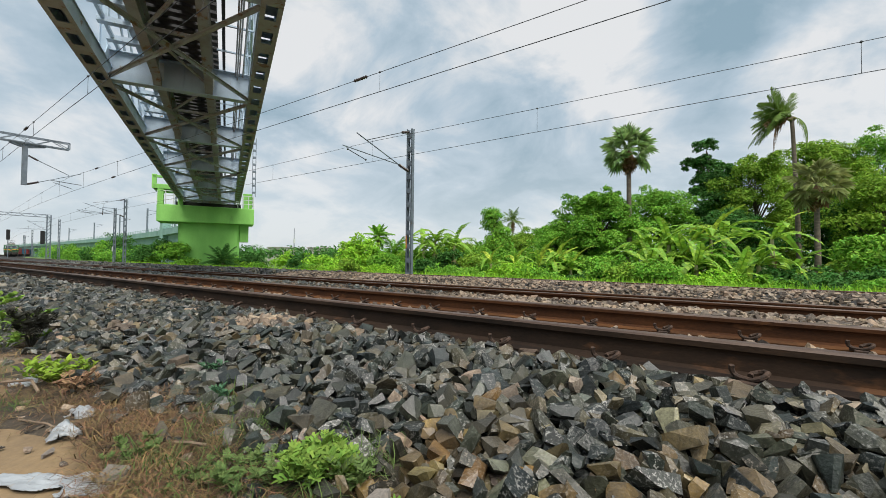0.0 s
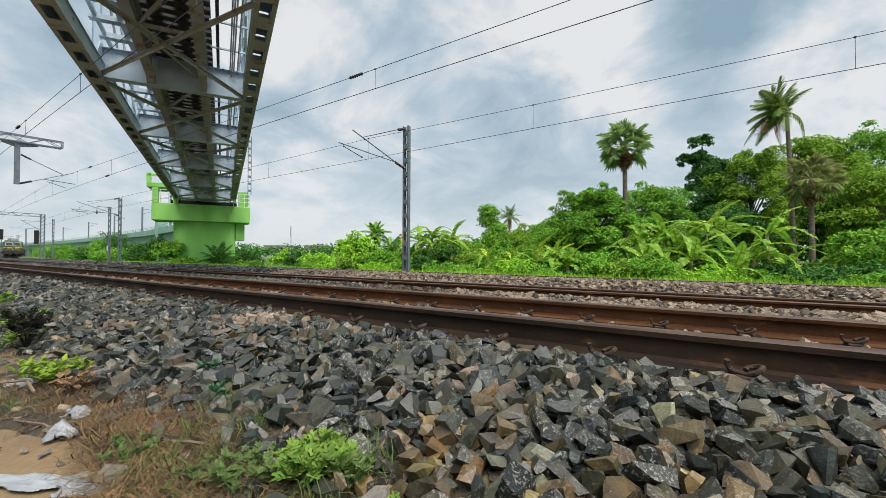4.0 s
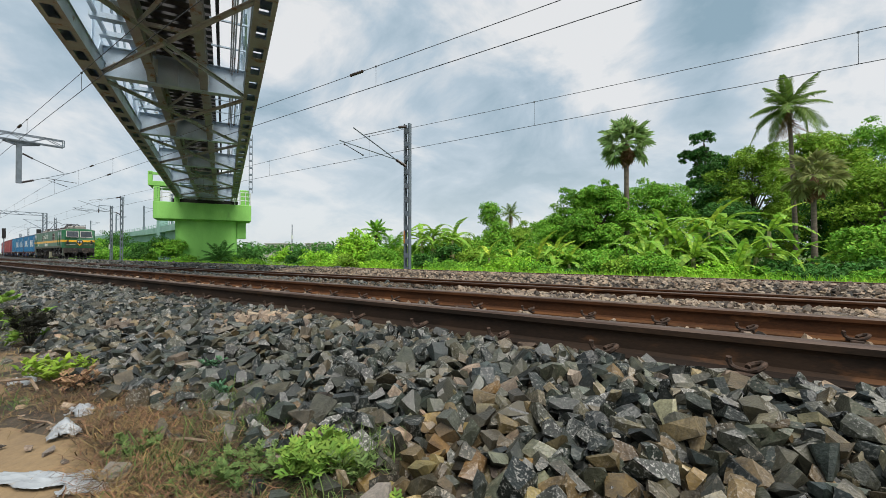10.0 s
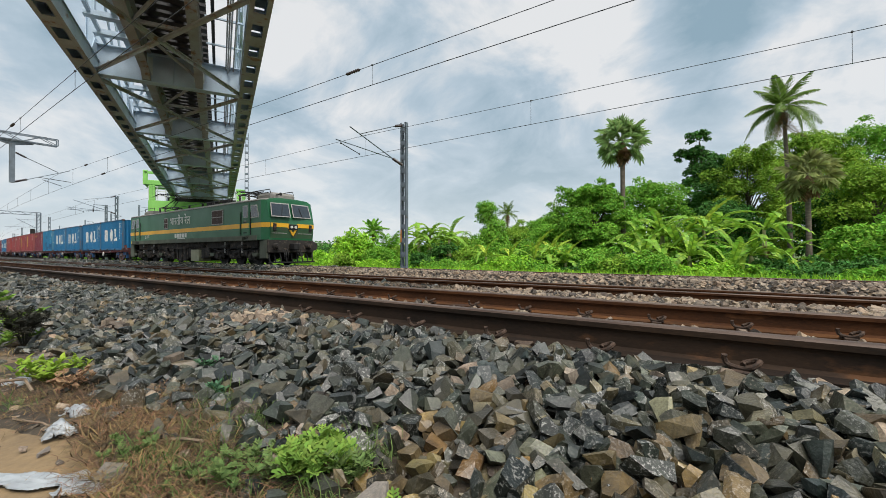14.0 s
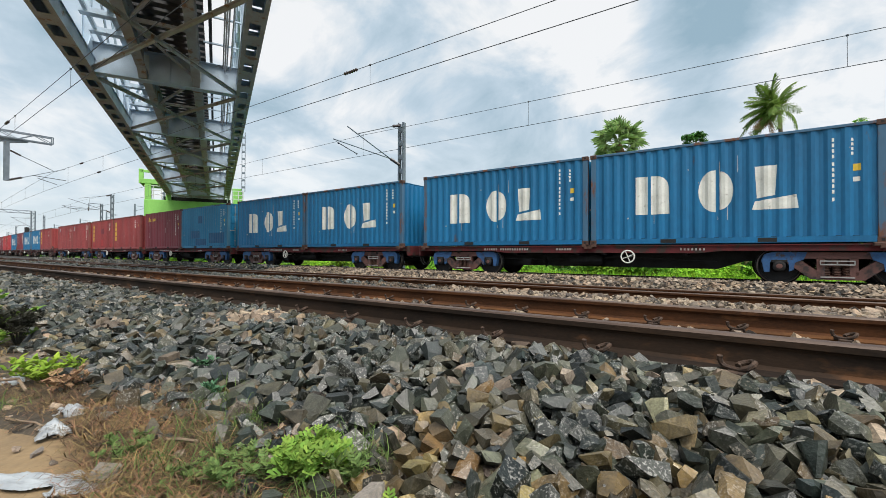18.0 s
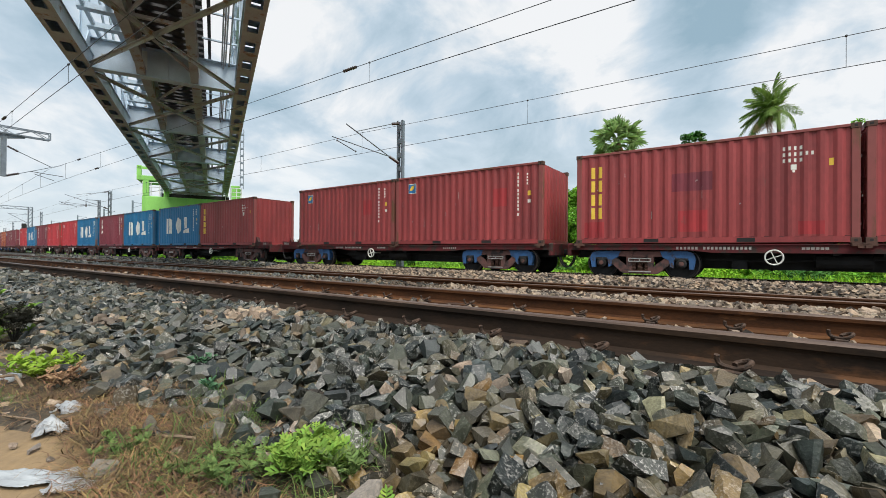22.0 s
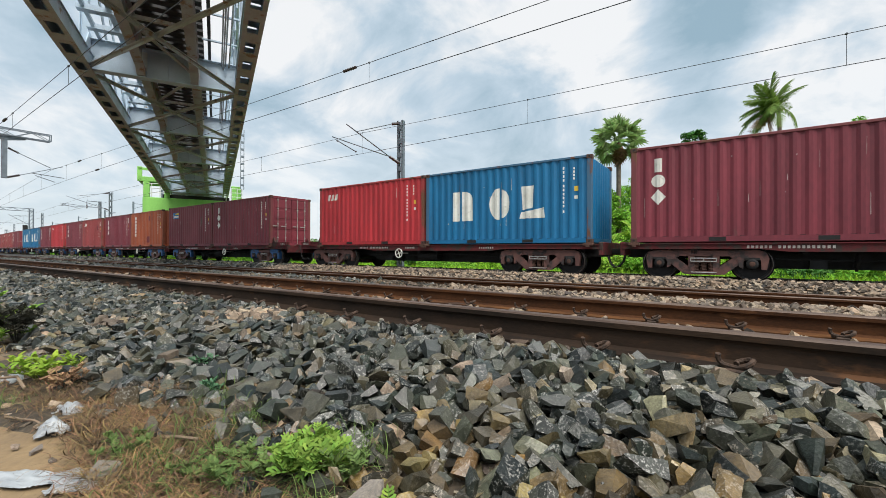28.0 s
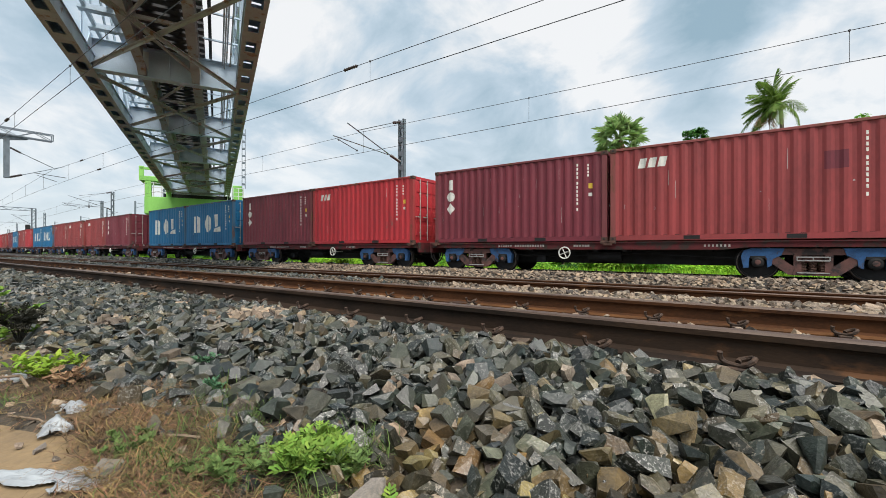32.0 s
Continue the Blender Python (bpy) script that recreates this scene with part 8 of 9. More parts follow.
feather_palm("date_palm", -22.3, 22.6, -1.1, 1.9, 1.3, 16, "small feather palm above a bush", 27, droop=0.7, trunk=0.15, dry=0)
for i, (x, y, st, sc, n, ye) in enumerate(((-3.0, 23.6, 2.2, 1.2, 8, 0), (-0.7, 24.1, 2.4, 1.2, 8, 0), (-1.7, 21.9, 1.2, 0.95, 9, 1), (-3.6, 22.3, 1.1, 1.1, 8, 0), (0.6, 23.4, 1.2, 1.1, 9, 0), (-2.2, 23.0, 1.6, 1.0, 8, 1),
                                            (2.9, 27.6, 0.3, 0.75, 8, 5), (-0.2, 21.8, 0.7, 0.9, 8, 1), (1.9, 25.4, 0.6, 1.0, 8, 0), (-1.2, 23.2, 2.5, 0.85, 7, 2), (1.1, 23.9, 2.4, 0.9, 7, 1), (-4.0, 24.0, 1.9, 1.05, 9, 0))):
    banana(x, y, -1.0, st, sc, n, 40 + i, yellow=ye)
for i, (x, y, st, sc, n) in enumerate(((-18.0, 24.0, 2.7, 1.15, 10), (-18.9, 23.8, 2.4, 1.15, 10), (-16.6, 24.4, 2.4, 1.1, 9), (-17.4, 23.4, 1.8, 1.0, 9))):
    banana(x, y, -1.1, st, sc, n, 60 + i)
for i, (x, y, st, sc) in enumerate(((-8.3, 22.2, 0.9, 0.85), (-9.4, 22.4, 1.0, 0.85), (-7.4, 21.9, 0.8, 0.85), (-10.8, 22.2, 1.0, 0.8), (-12.4, 22.2, 1.1, 0.8), (-8.8, 23.4, 1.2, 0.85))):
    banana(x, y, -1.0, st, sc, 8, 70 + i, dry=0, yellow=2)


def creeper_column():
    t = thing("creeper_column", at=pose(-13.9, 25.8, -1.05), label="dead trunk overgrown with dense green creeper", category="climbing plant")
    b = bmesh.new()
    tube(b, [(0, 0, -0.1), (-0.05, 0, 2.5), (-0.35, 0, 4.6)], [0.16, 0.13, 0.06], 8)
    part("trunk", b, M_BARK, t)
    Q = []
    rnd = random.Random(8)
    for k in range(26):
        z = 0.3 + 4.55 * k / 26
        w = 1.5 - 0.16 * z + 0.25 * rnd.random()
        Q.append(clump_leaves((-0.07 * z + rnd.uniform(-0.25, 0.25) + (0.35 if z < 3.6 else -0.1), rnd.uniform(-0.2, 0.2), z), (w * 0.75, w * 0.75, 0.42), 330, 0.17))
    quads_mesh("foliage", Q, L_MID, t)


creeper_column()
shrub(-22.2, 20.9, 2.1, 3.6, L_LIGHT, 90, "large bright green bush behind the track", n_leaf=4200, leaf=0.2)
shrub(-20.3, 21.6, 1.0, 3.4, L_MID, 91, "green bush behind the track", n_leaf=2600, leaf=0.18)
shrub(5.3, 26.2, 2.3, 5.0, L_MID, 92, "large green bush at the grove's edge", n_leaf=7000, leaf=0.2)
shrub(7.4, 27.6, 2.7, 3.6, L_MID, 93, "large green bush at the grove's edge", n_leaf=3600, leaf=0.2)
# the hedge of weeds along the track
_r = random.Random(17)
for k in range(34):
    x = -36 + k * 1.28 + _r.uniform(-0.4, 0.4)
    y = 18.9 + _r.uniform(-0.3, 1.4) + bend(x) + (1.2 if x > -1 else 0)
    if -34 < x < -24:
        y += 3.5
    m = (L_LIGHT, L_MID, L_DEEP, L_MID, L_OLIVE, L_MID, L_LIGHT)[k % 7]
    y += _r.choice((0.0, 0.0, 0.9))
    shrub(x, y, _r.uniform(-0.5, 0.6) if x > -24 else _r.uniform(-0.6, -0.1), _r.uniform(1.6, 2.4), m, 100 + k, "dense green weed shrub beside the track", n_leaf=1700, leaf=0.14)
for k in range(20):
    x = -24 + k * 1.5 + _r.uniform(-0.5, 0.5)
    shrub(x, 23.2 + _r.uniform(-0.5, 1.5) + bend(x), _r.uniform(0.3, 1.5) if x < -1 else _r.uniform(-0.3, 0.2), _r.uniform(2.2, 3.2), (L_MID, L_DEEP, L_OLIVE, L_MID)[k % 4] if x < -1 else L_DEEP, 150 + k, "tall green shrub in the undergrowth", n_leaf=1900, leaf=0.19)
for k in range(9):
    x = -58 + k * 3.0 + _r.uniform(-0.6, 0.6)
    shrub(x, 25.5 + _r.uniform(-0.6, 3.0) + bend(x) * 0.4, _r.uniform(0.2, 1.1), _r.uniform(3.0, 4.2), (L_MID, L_DEEP, L_LIGHT)[k % 3], 180 + k, "green shrub beside the bridge pier", n_leaf=1900, leaf=0.24)
for i, (x, y, top, w, m) in enumerate(((-66.0, 22.5, 2.0, 6.0, L_DEEP), (-71.0, 23.0, 1.6, 5.0, L_MID), (-80.5, 23.4, 3.9, 6.5, L_DEEP), (-88.0, 24.0, 2.9, 7.0, L_MID), (-96.0, 24.5, 2.4, 7.0, L_DEEP), (-104.0, 25.0, 1.0, 7.0, L_MID),
                                    (-116.0, 26.0, 1.6, 8.0, L_MID), (-128.0, 27.5, 2.0, 9.0, L_DEEP), (-142.0, 29.0, 1.8, 9.0, L_MID), (-160.0, 31.0, 2.0, 12.0, L_MID), (-76.0, 21.5, 0.3, 6.0, L_MID))):
    shrub(x, y, top, w, m, 200 + i, "thick roadside bush near the viaduct", n_leaf=2600, leaf=0.3, base=-1.1, depth=3.5)
shrub(-54.6, 21.6, 2.6, 4.2, L_MID, 240, "dense green bush beside the pier", n_leaf=3200, leaf=0.24)
shrub(-57.6, 21.4, 2.9, 4.4, L_DEEP, 241, "dense dark green bush beside the pier", n_leaf=3200, leaf=0.24)
for i, (x, y, h) in enumerate(((-50.5, 21.2, 1.2), (-52.0, 21.6, 1.0), (-58.5, 20.6, 1.4))):
    shrub(x, y, h - 0.9, 2.6, L_MID, 230 + i, "green shrub at the foot of the pier", n_leaf=1500, leaf=0.2)


def far_woods():
    """Low tree line towards the horizon."""
    t = thing("far_woods", label="distant line of trees and palms on the horizon", category="trees", kind="stuff")
    Q = []
    rnd = random.Random(3)
    for k in range(260):
        a = radians(rnd.uniform(-84, 25))
        d = rnd.uniform(110, 330)
        x, y = d * math.sin(a), d * math.cos(a)
        if y < 34 + bend(max(-400, x)):
            continue
        h = rnd.uniform(2.0, 5.0) * (0.6 + d / 300)
        w = rnd.uniform(4, 9)
        Q.append(clump_leaves((x, y, -1.3 + h * 0.5), (w, w, h * 0.55), 130, 1.1))
    quads_mesh("crowns", Q, L_DEEP, t)


far_woods()


def sandy_strip():
    V, F = [], []
    n, m = 40, 8
    for i in range(n + 1):
        x = -31 + 14.0 * i / n
        half = 1.05 * math.sin(math.pi * min(1, (i + 0.5) / n)) ** 0.5 * (1 + 0.4 * noise.noise(Vector((x * 0.8, 0, 1))))
        for j in range(m + 1):
            y = 17.1 + half * (j / m * 2 - 1)
            V.append((x, y + bend(x), ground_z(y) + 0.03 + 0.02 * noise.noise(Vector((x, y, 9)))))
    for i in range(n):
        for j in range(m):
            k = i * (m + 1) + j
            F.append((k, k + m + 1, k + m + 2, k + 1))
    sand = mat("pale_bare_earth", (0.42, 0.34, 0.24), (0.3, 0.24, 0.16), rough=0.95, scale=2.0, fine=25, bump=0.4, spots=(0.2, 0.2, 0.09), spot_scale=1.5)
    tagged(fast_mesh("bare_earth", V, F, sand, smooth=True), label="pale bare earth beside the ballast", category="ground", kind="structure")


sandy_strip()


def field_grass():
    t = thing("field_grass", label="rough bright green grass and weeds behind the ballast", category="grass", kind="stuff")
    n = 52000
    x = NPR.uniform(-60, 9, n)
    y = 16.7 + NPR.exponential(2.6, n)
    y = np.minimum(y, 34)
    y = np.where((x > -30.5) & (x < -17.5) & (y < 18.1), y + 1.6, y)
    P = np.stack([x, y + BEND * x * x / 2, np.zeros(n)], 1)
    gz = np.array([ground_z(v) for v in np.linspace(16, 36, 81)])
    P[:, 2] = np.interp(y, np.linspace(16, 36, 81), gz) + 0.1
    h = NPR.uniform(0.12, 0.42, (n, 1))
    T = np.stack([NPR.normal(0, 0.35, n), NPR.normal(0, 0.35, n), np.ones(n)], 1)
    S = np.stack([NPR.normal(size=n), NPR.normal(size=n), np.zeros(n)], 1)
    S /= np.linalg.norm(S, axis=1, keepdims=True)
    a = P - np.array((0, 0, 0.12))
    Q = np.stack([a - S * 0.02, a + S * 0.02, a + T * h * 0.7 + S * 0.035, a + T * h * 1.3], 1)
    quads_mesh("blades", Q, L_LIGHT, t)


field_grass()

# ---- trackside dirt: dry grass, weeds, litter ----
L_WEED = leaf_mat("fresh_weed_leaf", (0.19, 0.3, 0.05), (0.1, 0.19, 0.035), trans=0.3)
L_WEED2 = leaf_mat("grey_green_leaf", (0.13, 0.19, 0.06), (0.075, 0.125, 0.035), trans=0.25)
L_WEEDLIGHT = leaf_mat("yellow_green_weed_leaf", (0.26, 0.36, 0.045), (0.14, 0.24, 0.03), trans=0.3)
L_TEAL = leaf_mat("blue_green_leaf", (0.09, 0.19, 0.1), (0.05, 0.12, 0.06), trans=0.25)
L_DARKWEED = leaf_mat("dark_weed_leaf", (0.035, 0.035, 0.025), (0.02, 0.02, 0.015), trans=0.1)
M_STRAW = mat("dry_straw", (0.19, 0.115, 0.048), (0.05, 0.033, 0.018), rough=0.9, scale=6, fine=40, bump=0.0, island=0.75)
M_PLASTIC = mat("white_plastic_film", (0.42, 0.45, 0.47), (0.28, 0.3, 0.32), rough=0.35, scale=6, fine=40, bump=0.1, spots=(0.4, 0.34, 0.26), spot_scale=5, spot_at=0.6, trans=0.25)
M_BLACKFILM = mat("black_plastic_film", (0.025, 0.025, 0.03), (0.015, 0.015, 0.018), rough=0.35, bump=0.1)
M_WRAP = mat("blue_wrapper", (0.05, 0.12, 0.3), (0.3, 0.05, 0.06), rough=0.35, scale=25, fine=80, bump=0.05)
M_TWIG = mat("dry_twig", (0.24, 0.17, 0.11), (0.14, 0.1, 0.07), rough=0.9, scale=20, fine=80, bump=0.2)
M_PEB = mat("loose_pebble", (0.2, 0.17, 0.14), (0.11, 0.1, 0.09), rough=0.85, scale=20, fine=80, bump=0.3, vary=0.3)


def gz(x, y):
    return ground_z(y - bend(x)) + noise.noise(Vector((x * 1.3, y * 1.7, 0))) * 0.025


M_SOIL = mat("dark_littered_soil", (0.055, 0.04, 0.024), (0.022, 0.018, 0.013), rough=0.95, scale=9.0, fine=70, bump=0.8, spots=(0.12, 0.092, 0.062), spot_scale=14, spot_at=0.6)


def soil_edge(x):
    """Where the sand gives way to grown-over soil."""
    pts = ((-6.0, -0.2), (-4.0, 0.08), (-2.6, 0.27), (-2.3, 0.34), (-2.0, 0.47), (-1.75, 0.48), (-1.55, 0.4), (-1.35, 0.28), (-1.0, 0.15), (0.5, 0.1))
    for (xa, ya), (xb, yb) in zip(pts, pts[1:]):
        if x <= xb:
            return ya + (yb - ya) * (x - xa) / (xb - xa) + 0.05 * noise.noise(Vector((x * 5, 1, 0))) + 0.02 * noise.noise(Vector((x * 19, 3, 0)))
    return 0.1


def soil_patch():
    V, F = [], []
    nx, ny = 150, 14
    for i in range(nx + 1):
        x = -5.6 + 5.8 * i / nx
        y0 = soil_edge(x)
        for j in range(ny + 1):
            y = y0 + (1.0 + bend(x) - y0) * j / ny
            V.append((x, y, gz(x, y) + (0.004 + 0.006 * noise.noise(Vector((x * 9, y * 9, 5))) + 0.003 if j else -0.004)))
    for i in range(nx):
        for j in range(ny):
            k = i * (ny + 1) + j
            F.append((k, k + ny + 1, k + ny + 2, k + 1))
    tagged(fast_mesh("soil", V, F, M_SOIL, smooth=True), label="dark soil with plant litter beside the ballast", category="ground", kind="structure")


soil_patch()


def straw_mat(name, spots, n, label, material, length=(0.07, 0.2), width=0.0022, lift=0.25, seed=1, tuft=30):
    """Blades in tangled tufts; each tuft leans one way."""
    rnd = random.Random(seed)
    t = thing(name, label=label, category="grass", kind="stuff")
    V, F = [], []
    for m in range(n // tuft):
        cx, cy, r = spots[rnd.randrange(len(spots))]
        a, q = rnd.uniform(0, 6.283), r * math.sqrt(rnd.random())
        tx, ty = cx + q * math.cos(a), cy + q * math.sin(a) * 0.6
        if ty < soil_edge(tx) - 0.02:
            continue
        lean, size, up0 = rnd.uniform(0, 6.283), rnd.uniform(0.02, 0.07), rnd.uniform(0.2, 1.0) * lift
        for _ in range(tuft):
            p = Vector((tx + rnd.gauss(0, size), ty + rnd.gauss(0, size * 0.8), 0))
            p.z = gz(p.x, p.y) + rnd.uniform(0.002, 0.018)
            h = lean + rnd.gauss(0, 0.9)
            L = rnd.uniform(*length)
            curl = rnd.uniform(-2.8, 2.8)
            w = width * rnd.uniform(0.6, 1.5)
            up = rnd.uniform(0, up0) * L
            k = len(V)
            c = p.copy()
            for f in range(5):
                d = Vector((math.cos(h), math.sin(h), 0))
                sd = Vector((-d.y, d.x, 0)) * w * (1 - 0.2 * f)
                e = c + Vector((0, 0, up * math.sin(f / 4 * 2.6)))
                V += [tuple(e - sd), tuple(e + sd)]
                c += d * L / 4
                h += curl / 4 + rnd.uniform(-0.2, 0.2)
            F += [(k + 2 * f, k + 2 * f + 1, k + 2 * f + 3, k + 2 * f + 2) for f in range(4)]
    fast_mesh("blades", V, F, material, t)


straw_mat("dry_grass", [(-2.0, 0.82, 0.2), (-1.85, 0.66, 0.25), (-1.7, 0.56, 0.2), (-2.15, 0.74, 0.25), (-1.45, 0.5, 0.25), (-1.5, 0.68, 0.2), (-2.45, 0.66, 0.2), (-1.2, 0.58, 0.2), (-1.75, 0.8, 0.2), (-1.3, 0.42, 0.2), (-2.0, 0.6, 0.2)], 13000, "tangled dry brown grass on the soil", M_STRAW, length=(0.035, 0.12), width=0.0015, lift=0.6, seed=3)
straw_mat("sparse_dry_grass", [(-2.6, 0.45, 0.4), (-3.0, 0.5, 0.4), (-3.6, 0.5, 0.5), (-2.8, 0.7, 0.3), (-4.4, 0.5, 0.6), (-1.1, 0.8, 0.25)], 3000, "thin dry brown grass on the soil", M_STRAW, length=(0.04, 0.13), width=0.0013, lift=0.5, seed=5, tuft=16)
straw_mat("green_grass", [(-1.27, 0.66, 0.2), (-1.84, 0.94, 0.1), (-1.6, 0.52, 0.12), (-1.04, 0.75, 0.15), (-2.9, 0.62, 0.25), (-2.55, 0.36, 0.15), (-4.6, 0.6, 0.5), (-1.5, 0.85, 0.12), (-3.4, 0.4, 0.3), (-0.97, 0.95, 0.05), (-0.97, 0.95, 0.04), (-6.5, 0.5, 0.8), (-9, 0.4, 1.2), (-1.2, 0.5, 0.2), (-0.9, 0.66, 0.15), (-1.75, 0.75, 0.2), (-1.35, 0.55, 0.2)], 2600, "thin green grass blades on the soil", L_WEED2, length=(0.03, 0.1), width=0.0014, lift=1.3, seed=4, tuft=22)


def leaf_template(kind):
    """One leaf of length 1 along x: cut into lobes, or broad and folded along the rib."""
    V, F = [], []

    def z(x, y):
        return 0.16 * x - 0.42 * x * x + 0.35 * abs(y)
    if kind == "lobed":
        for i in range(4):
            f = 0.14 + 0.19 * i
            w = 0.4 * math.sin(math.pi * (0.2 + 0.7 * f)) * (1 if i % 2 else 0.82)
            for s in (-1, 1):
                k = len(V)
                for x, y in ((f - 0.05, 0), (f + 0.08, 0), (f + 0.16, s * w * 0.45), (f + 0.26, s * w * 0.7), (f + 0.2, s * w), (f + 0.08, s * w * 0.85), (f + 0.03, s * w * 0.4)):
                    V.append((x, y, z(x, y)))
                face = tuple(range(k, k + 7))
                F.append(face if s > 0 else face[::-1])
        k = len(V)
        for x, y in ((0.8, -0.09), (0.95, -0.06), (1.1, 0), (0.95, 0.06), (0.8, 0.09), (0.0, 0.016), (0.0, -0.016)):
            V.append((x, y, z(x, y)))
        F.append(tuple(range(k, k + 7)))
    else:
        n = 5
        for i in range(n + 1):
            f = i / n
            w = 0.27 * math.sin(math.pi * min(1, f ** 0.8 * 0.97 + 0.02))
            for y in (-w, 0, w):
                V.append((f, y, z(f, y) + 0.02 * math.sin(f * 17 + y * 9)))
        for i in range(n):
            for j in range(2):
                k = i * 3 + j
                F.append((k, k + 3, k + 4, k + 1))
    return np.array(V), F


LEAVES = {k: leaf_template(k) for k in ("lobed", "broad")}


def weed(name, x, y, r, h, n, material, label, leaf, seed, stems=9, kind="lobed"):
    """A low plant: thin stems from one root, each set with leaves that point outwards."""
    rnd = random.Random(seed)
    t = thing(name, at=pose(x, y, gz(x, y)), label=label, category="weed")
    LV, LF = LEAVES[kind]
    V, F, base = [], [], 0
    for k in range(stems):
        a = k * 2.399 + rnd.uniform(-0.3, 0.3)
        q = r * math.sqrt(rnd.uniform(0.05, 1.0))
        top = Vector((q * math.cos(a), q * math.sin(a), h * rnd.uniform(0.45, 1.0)))
        mid = Vector((top.x * 0.5, top.y * 0.5, top.z * 0.7))
        b = bmesh.new()
        tube(b, [(0, 0, -0.01), mid, top], [0.003, 0.0025, 0.0012], 5)
        part("stem", b, material, t)
        for m in range(max(2, n // stems)):
            f = m / max(1, n // stems - 1)
            c = mid.lerp(top, f)
            yaw = m * 2.399 + rnd.uniform(-0.4, 0.4) + k
            M = Matrix.Translation(c) @ Euler((rnd.uniform(-0.4, 0.4), -radians(15 + 45 * f + rnd.uniform(-18, 18)), yaw)).to_matrix().to_4x4() @ Matrix.Scale(leaf * rnd.uniform(0.6, 1.2), 4)
            M = np.array(M)
            V.append(LV @ M[:3, :3].T + M[:3, 3])
            F += [[i + base for i in g] for g in LF]
            base += len(LV)
    fast_mesh("foliage", np.concatenate(V).tolist(), F, material, t)


weed("weed", -1.05, 0.82, 0.115, 0.085, 190, L_WEED, "lush fresh green weed with cut leaves at the ballast's foot", 0.06, 1, stems=30)
weed("weed", -1.22, 0.7, 0.12, 0.06, 90, L_WEED2, "grey green weed at the foot of the ballast", 0.036, 2, stems=16)
weed("weed", -0.93, 0.84, 0.07, 0.07, 36, L_WEED2, "small grey green weed between ballast stones", 0.05, 3)
weed("weed", -2.95, 0.6, 0.19, 0.12, 190, L_WEEDLIGHT, "broad-leaved yellow green weed beside the ballast", 0.047, 4, stems=22, kind="broad")
weed("weed", -2.68, 0.62, 0.12, 0.09, 44, L_DRY, "withered brown weed beside the ballast", 0.05, 14)
weed("weed", -4.21, 0.72, 0.14, 0.28, 130, L_DARKWEED, "dark dead weed standing at the ballast edge", 0.07, 5, stems=14)
weed("weed", -4.36, 0.6, 0.25, 0.14, 130, L_WEED, "green weed at the ballast edge", 0.055, 6, kind="broad")
weed("weed", -5.2, 0.7, 0.35, 0.2, 150, L_WEED, "green weed at the ballast edge", 0.07, 7, kind="broad")
weed("weed", -6.6, 0.7, 0.5, 0.3, 180, L_WEED, "green weed at the ballast edge", 0.08, 8, kind="broad")
weed("weed", -1.33, 0.6, 0.11, 0.05, 70, L_WEED2, "low green weed on the soil", 0.03, 9)
weed("weed", -1.66, 0.54, 0.1, 0.05, 70, L_WEED2, "low green weed on the soil", 0.03, 10)
weed("weed", -1.9, 0.93, 0.05, 0.07, 26, L_TEAL, "small blue green weed between ballast stones", 0.05, 11, stems=6)
weed("weed", -2.35, 1.12, 0.05, 0.06, 20, L_TEAL, "small blue green weed between ballast stones", 0.045, 12, stems=5)
weed("weed", -0.62, 0.72, 0.1, 0.06, 50, L_WEED, "low green weed on the soil", 0.05, 13)


def crumpled(name, x, y, outline, amp, material, label, category, seed, n=16, turn=0.0, up=0.0):
    """A crumpled film: a grid cut to an outline test and thrown into folds."""
    rnd = random.Random(seed)
    w, d = outline
    V, F, idx = [], [], {}
    for i in range(n + 1):
        for j in range(n + 1):
            u, v = i / n - 0.5, j / n - 0.5
            edge = 0.5 * (0.75 + 0.5 * noise.noise(Vector((math.atan2(v, u) * 1.3, seed, 0.3))))
            if math.hypot(u, v) > edge:
                continue
            f1 = noise.noise(Vector((u * 5 + seed, v * 5, seed)))
            f2 = noise.noise(Vector((u * 13, v * 13 + seed, 2.0)))
            ridge = abs(f1) * 1.4 + abs(f2) * 0.6
            h = amp * ridge * (1 - (math.hypot(u, v) / edge) ** 2 * 0.6) + up * max(0, 1 - (math.hypot(u, v) / edge) * 1.2)
            c, s = math.cos(turn), math.sin(turn)
            px, py = u * w + f2 * amp * 0.4, v * d + f1 * amp * 0.4
            X, Y = px * c - py * s, px * s + py * c
            idx[(i, j)] = len(V)
            V.append((X, Y, gz(x + X, y + Y) - gz(x, y) + 0.006 + h))
    for (i, j) in list(idx):
        q = [(i, j), (i + 1, j), (i + 1, j + 1), (i, j + 1)]
        if all(k in idx for k in q):
            F.append([idx[k] for k in q])
    ob = fast_mesh(name, V, F, material, smooth=True)
    ob.matrix_basis = pose(x, y, gz(x, y))
    so = ob.modifiers.new("thickness", "SOLIDIFY")
    so.thickness = 0.0015
    return tagged(ob, label=label, category=category)


crumpled("plastic_bag", -2.08, 0.45, (0.2, 0.13), 0.035, M_PLASTIC, "crumpled white plastic bag on the dirt", "plastic bag", 3, up=0.05)
crumpled("plastic_bag", -2.3, 0.56, (0.22, 0.16), 0.03, M_PLASTIC, "flattened pale plastic bag on dry grass", "plastic bag", 7, up=0.02)
crumpled("plastic_sheet", -1.54, 0.4, (0.3, 0.2), 0.02, M_PLASTIC, "torn white plastic sheet on sandy dirt", "plastic sheet", 11, turn=0.5, n=46)
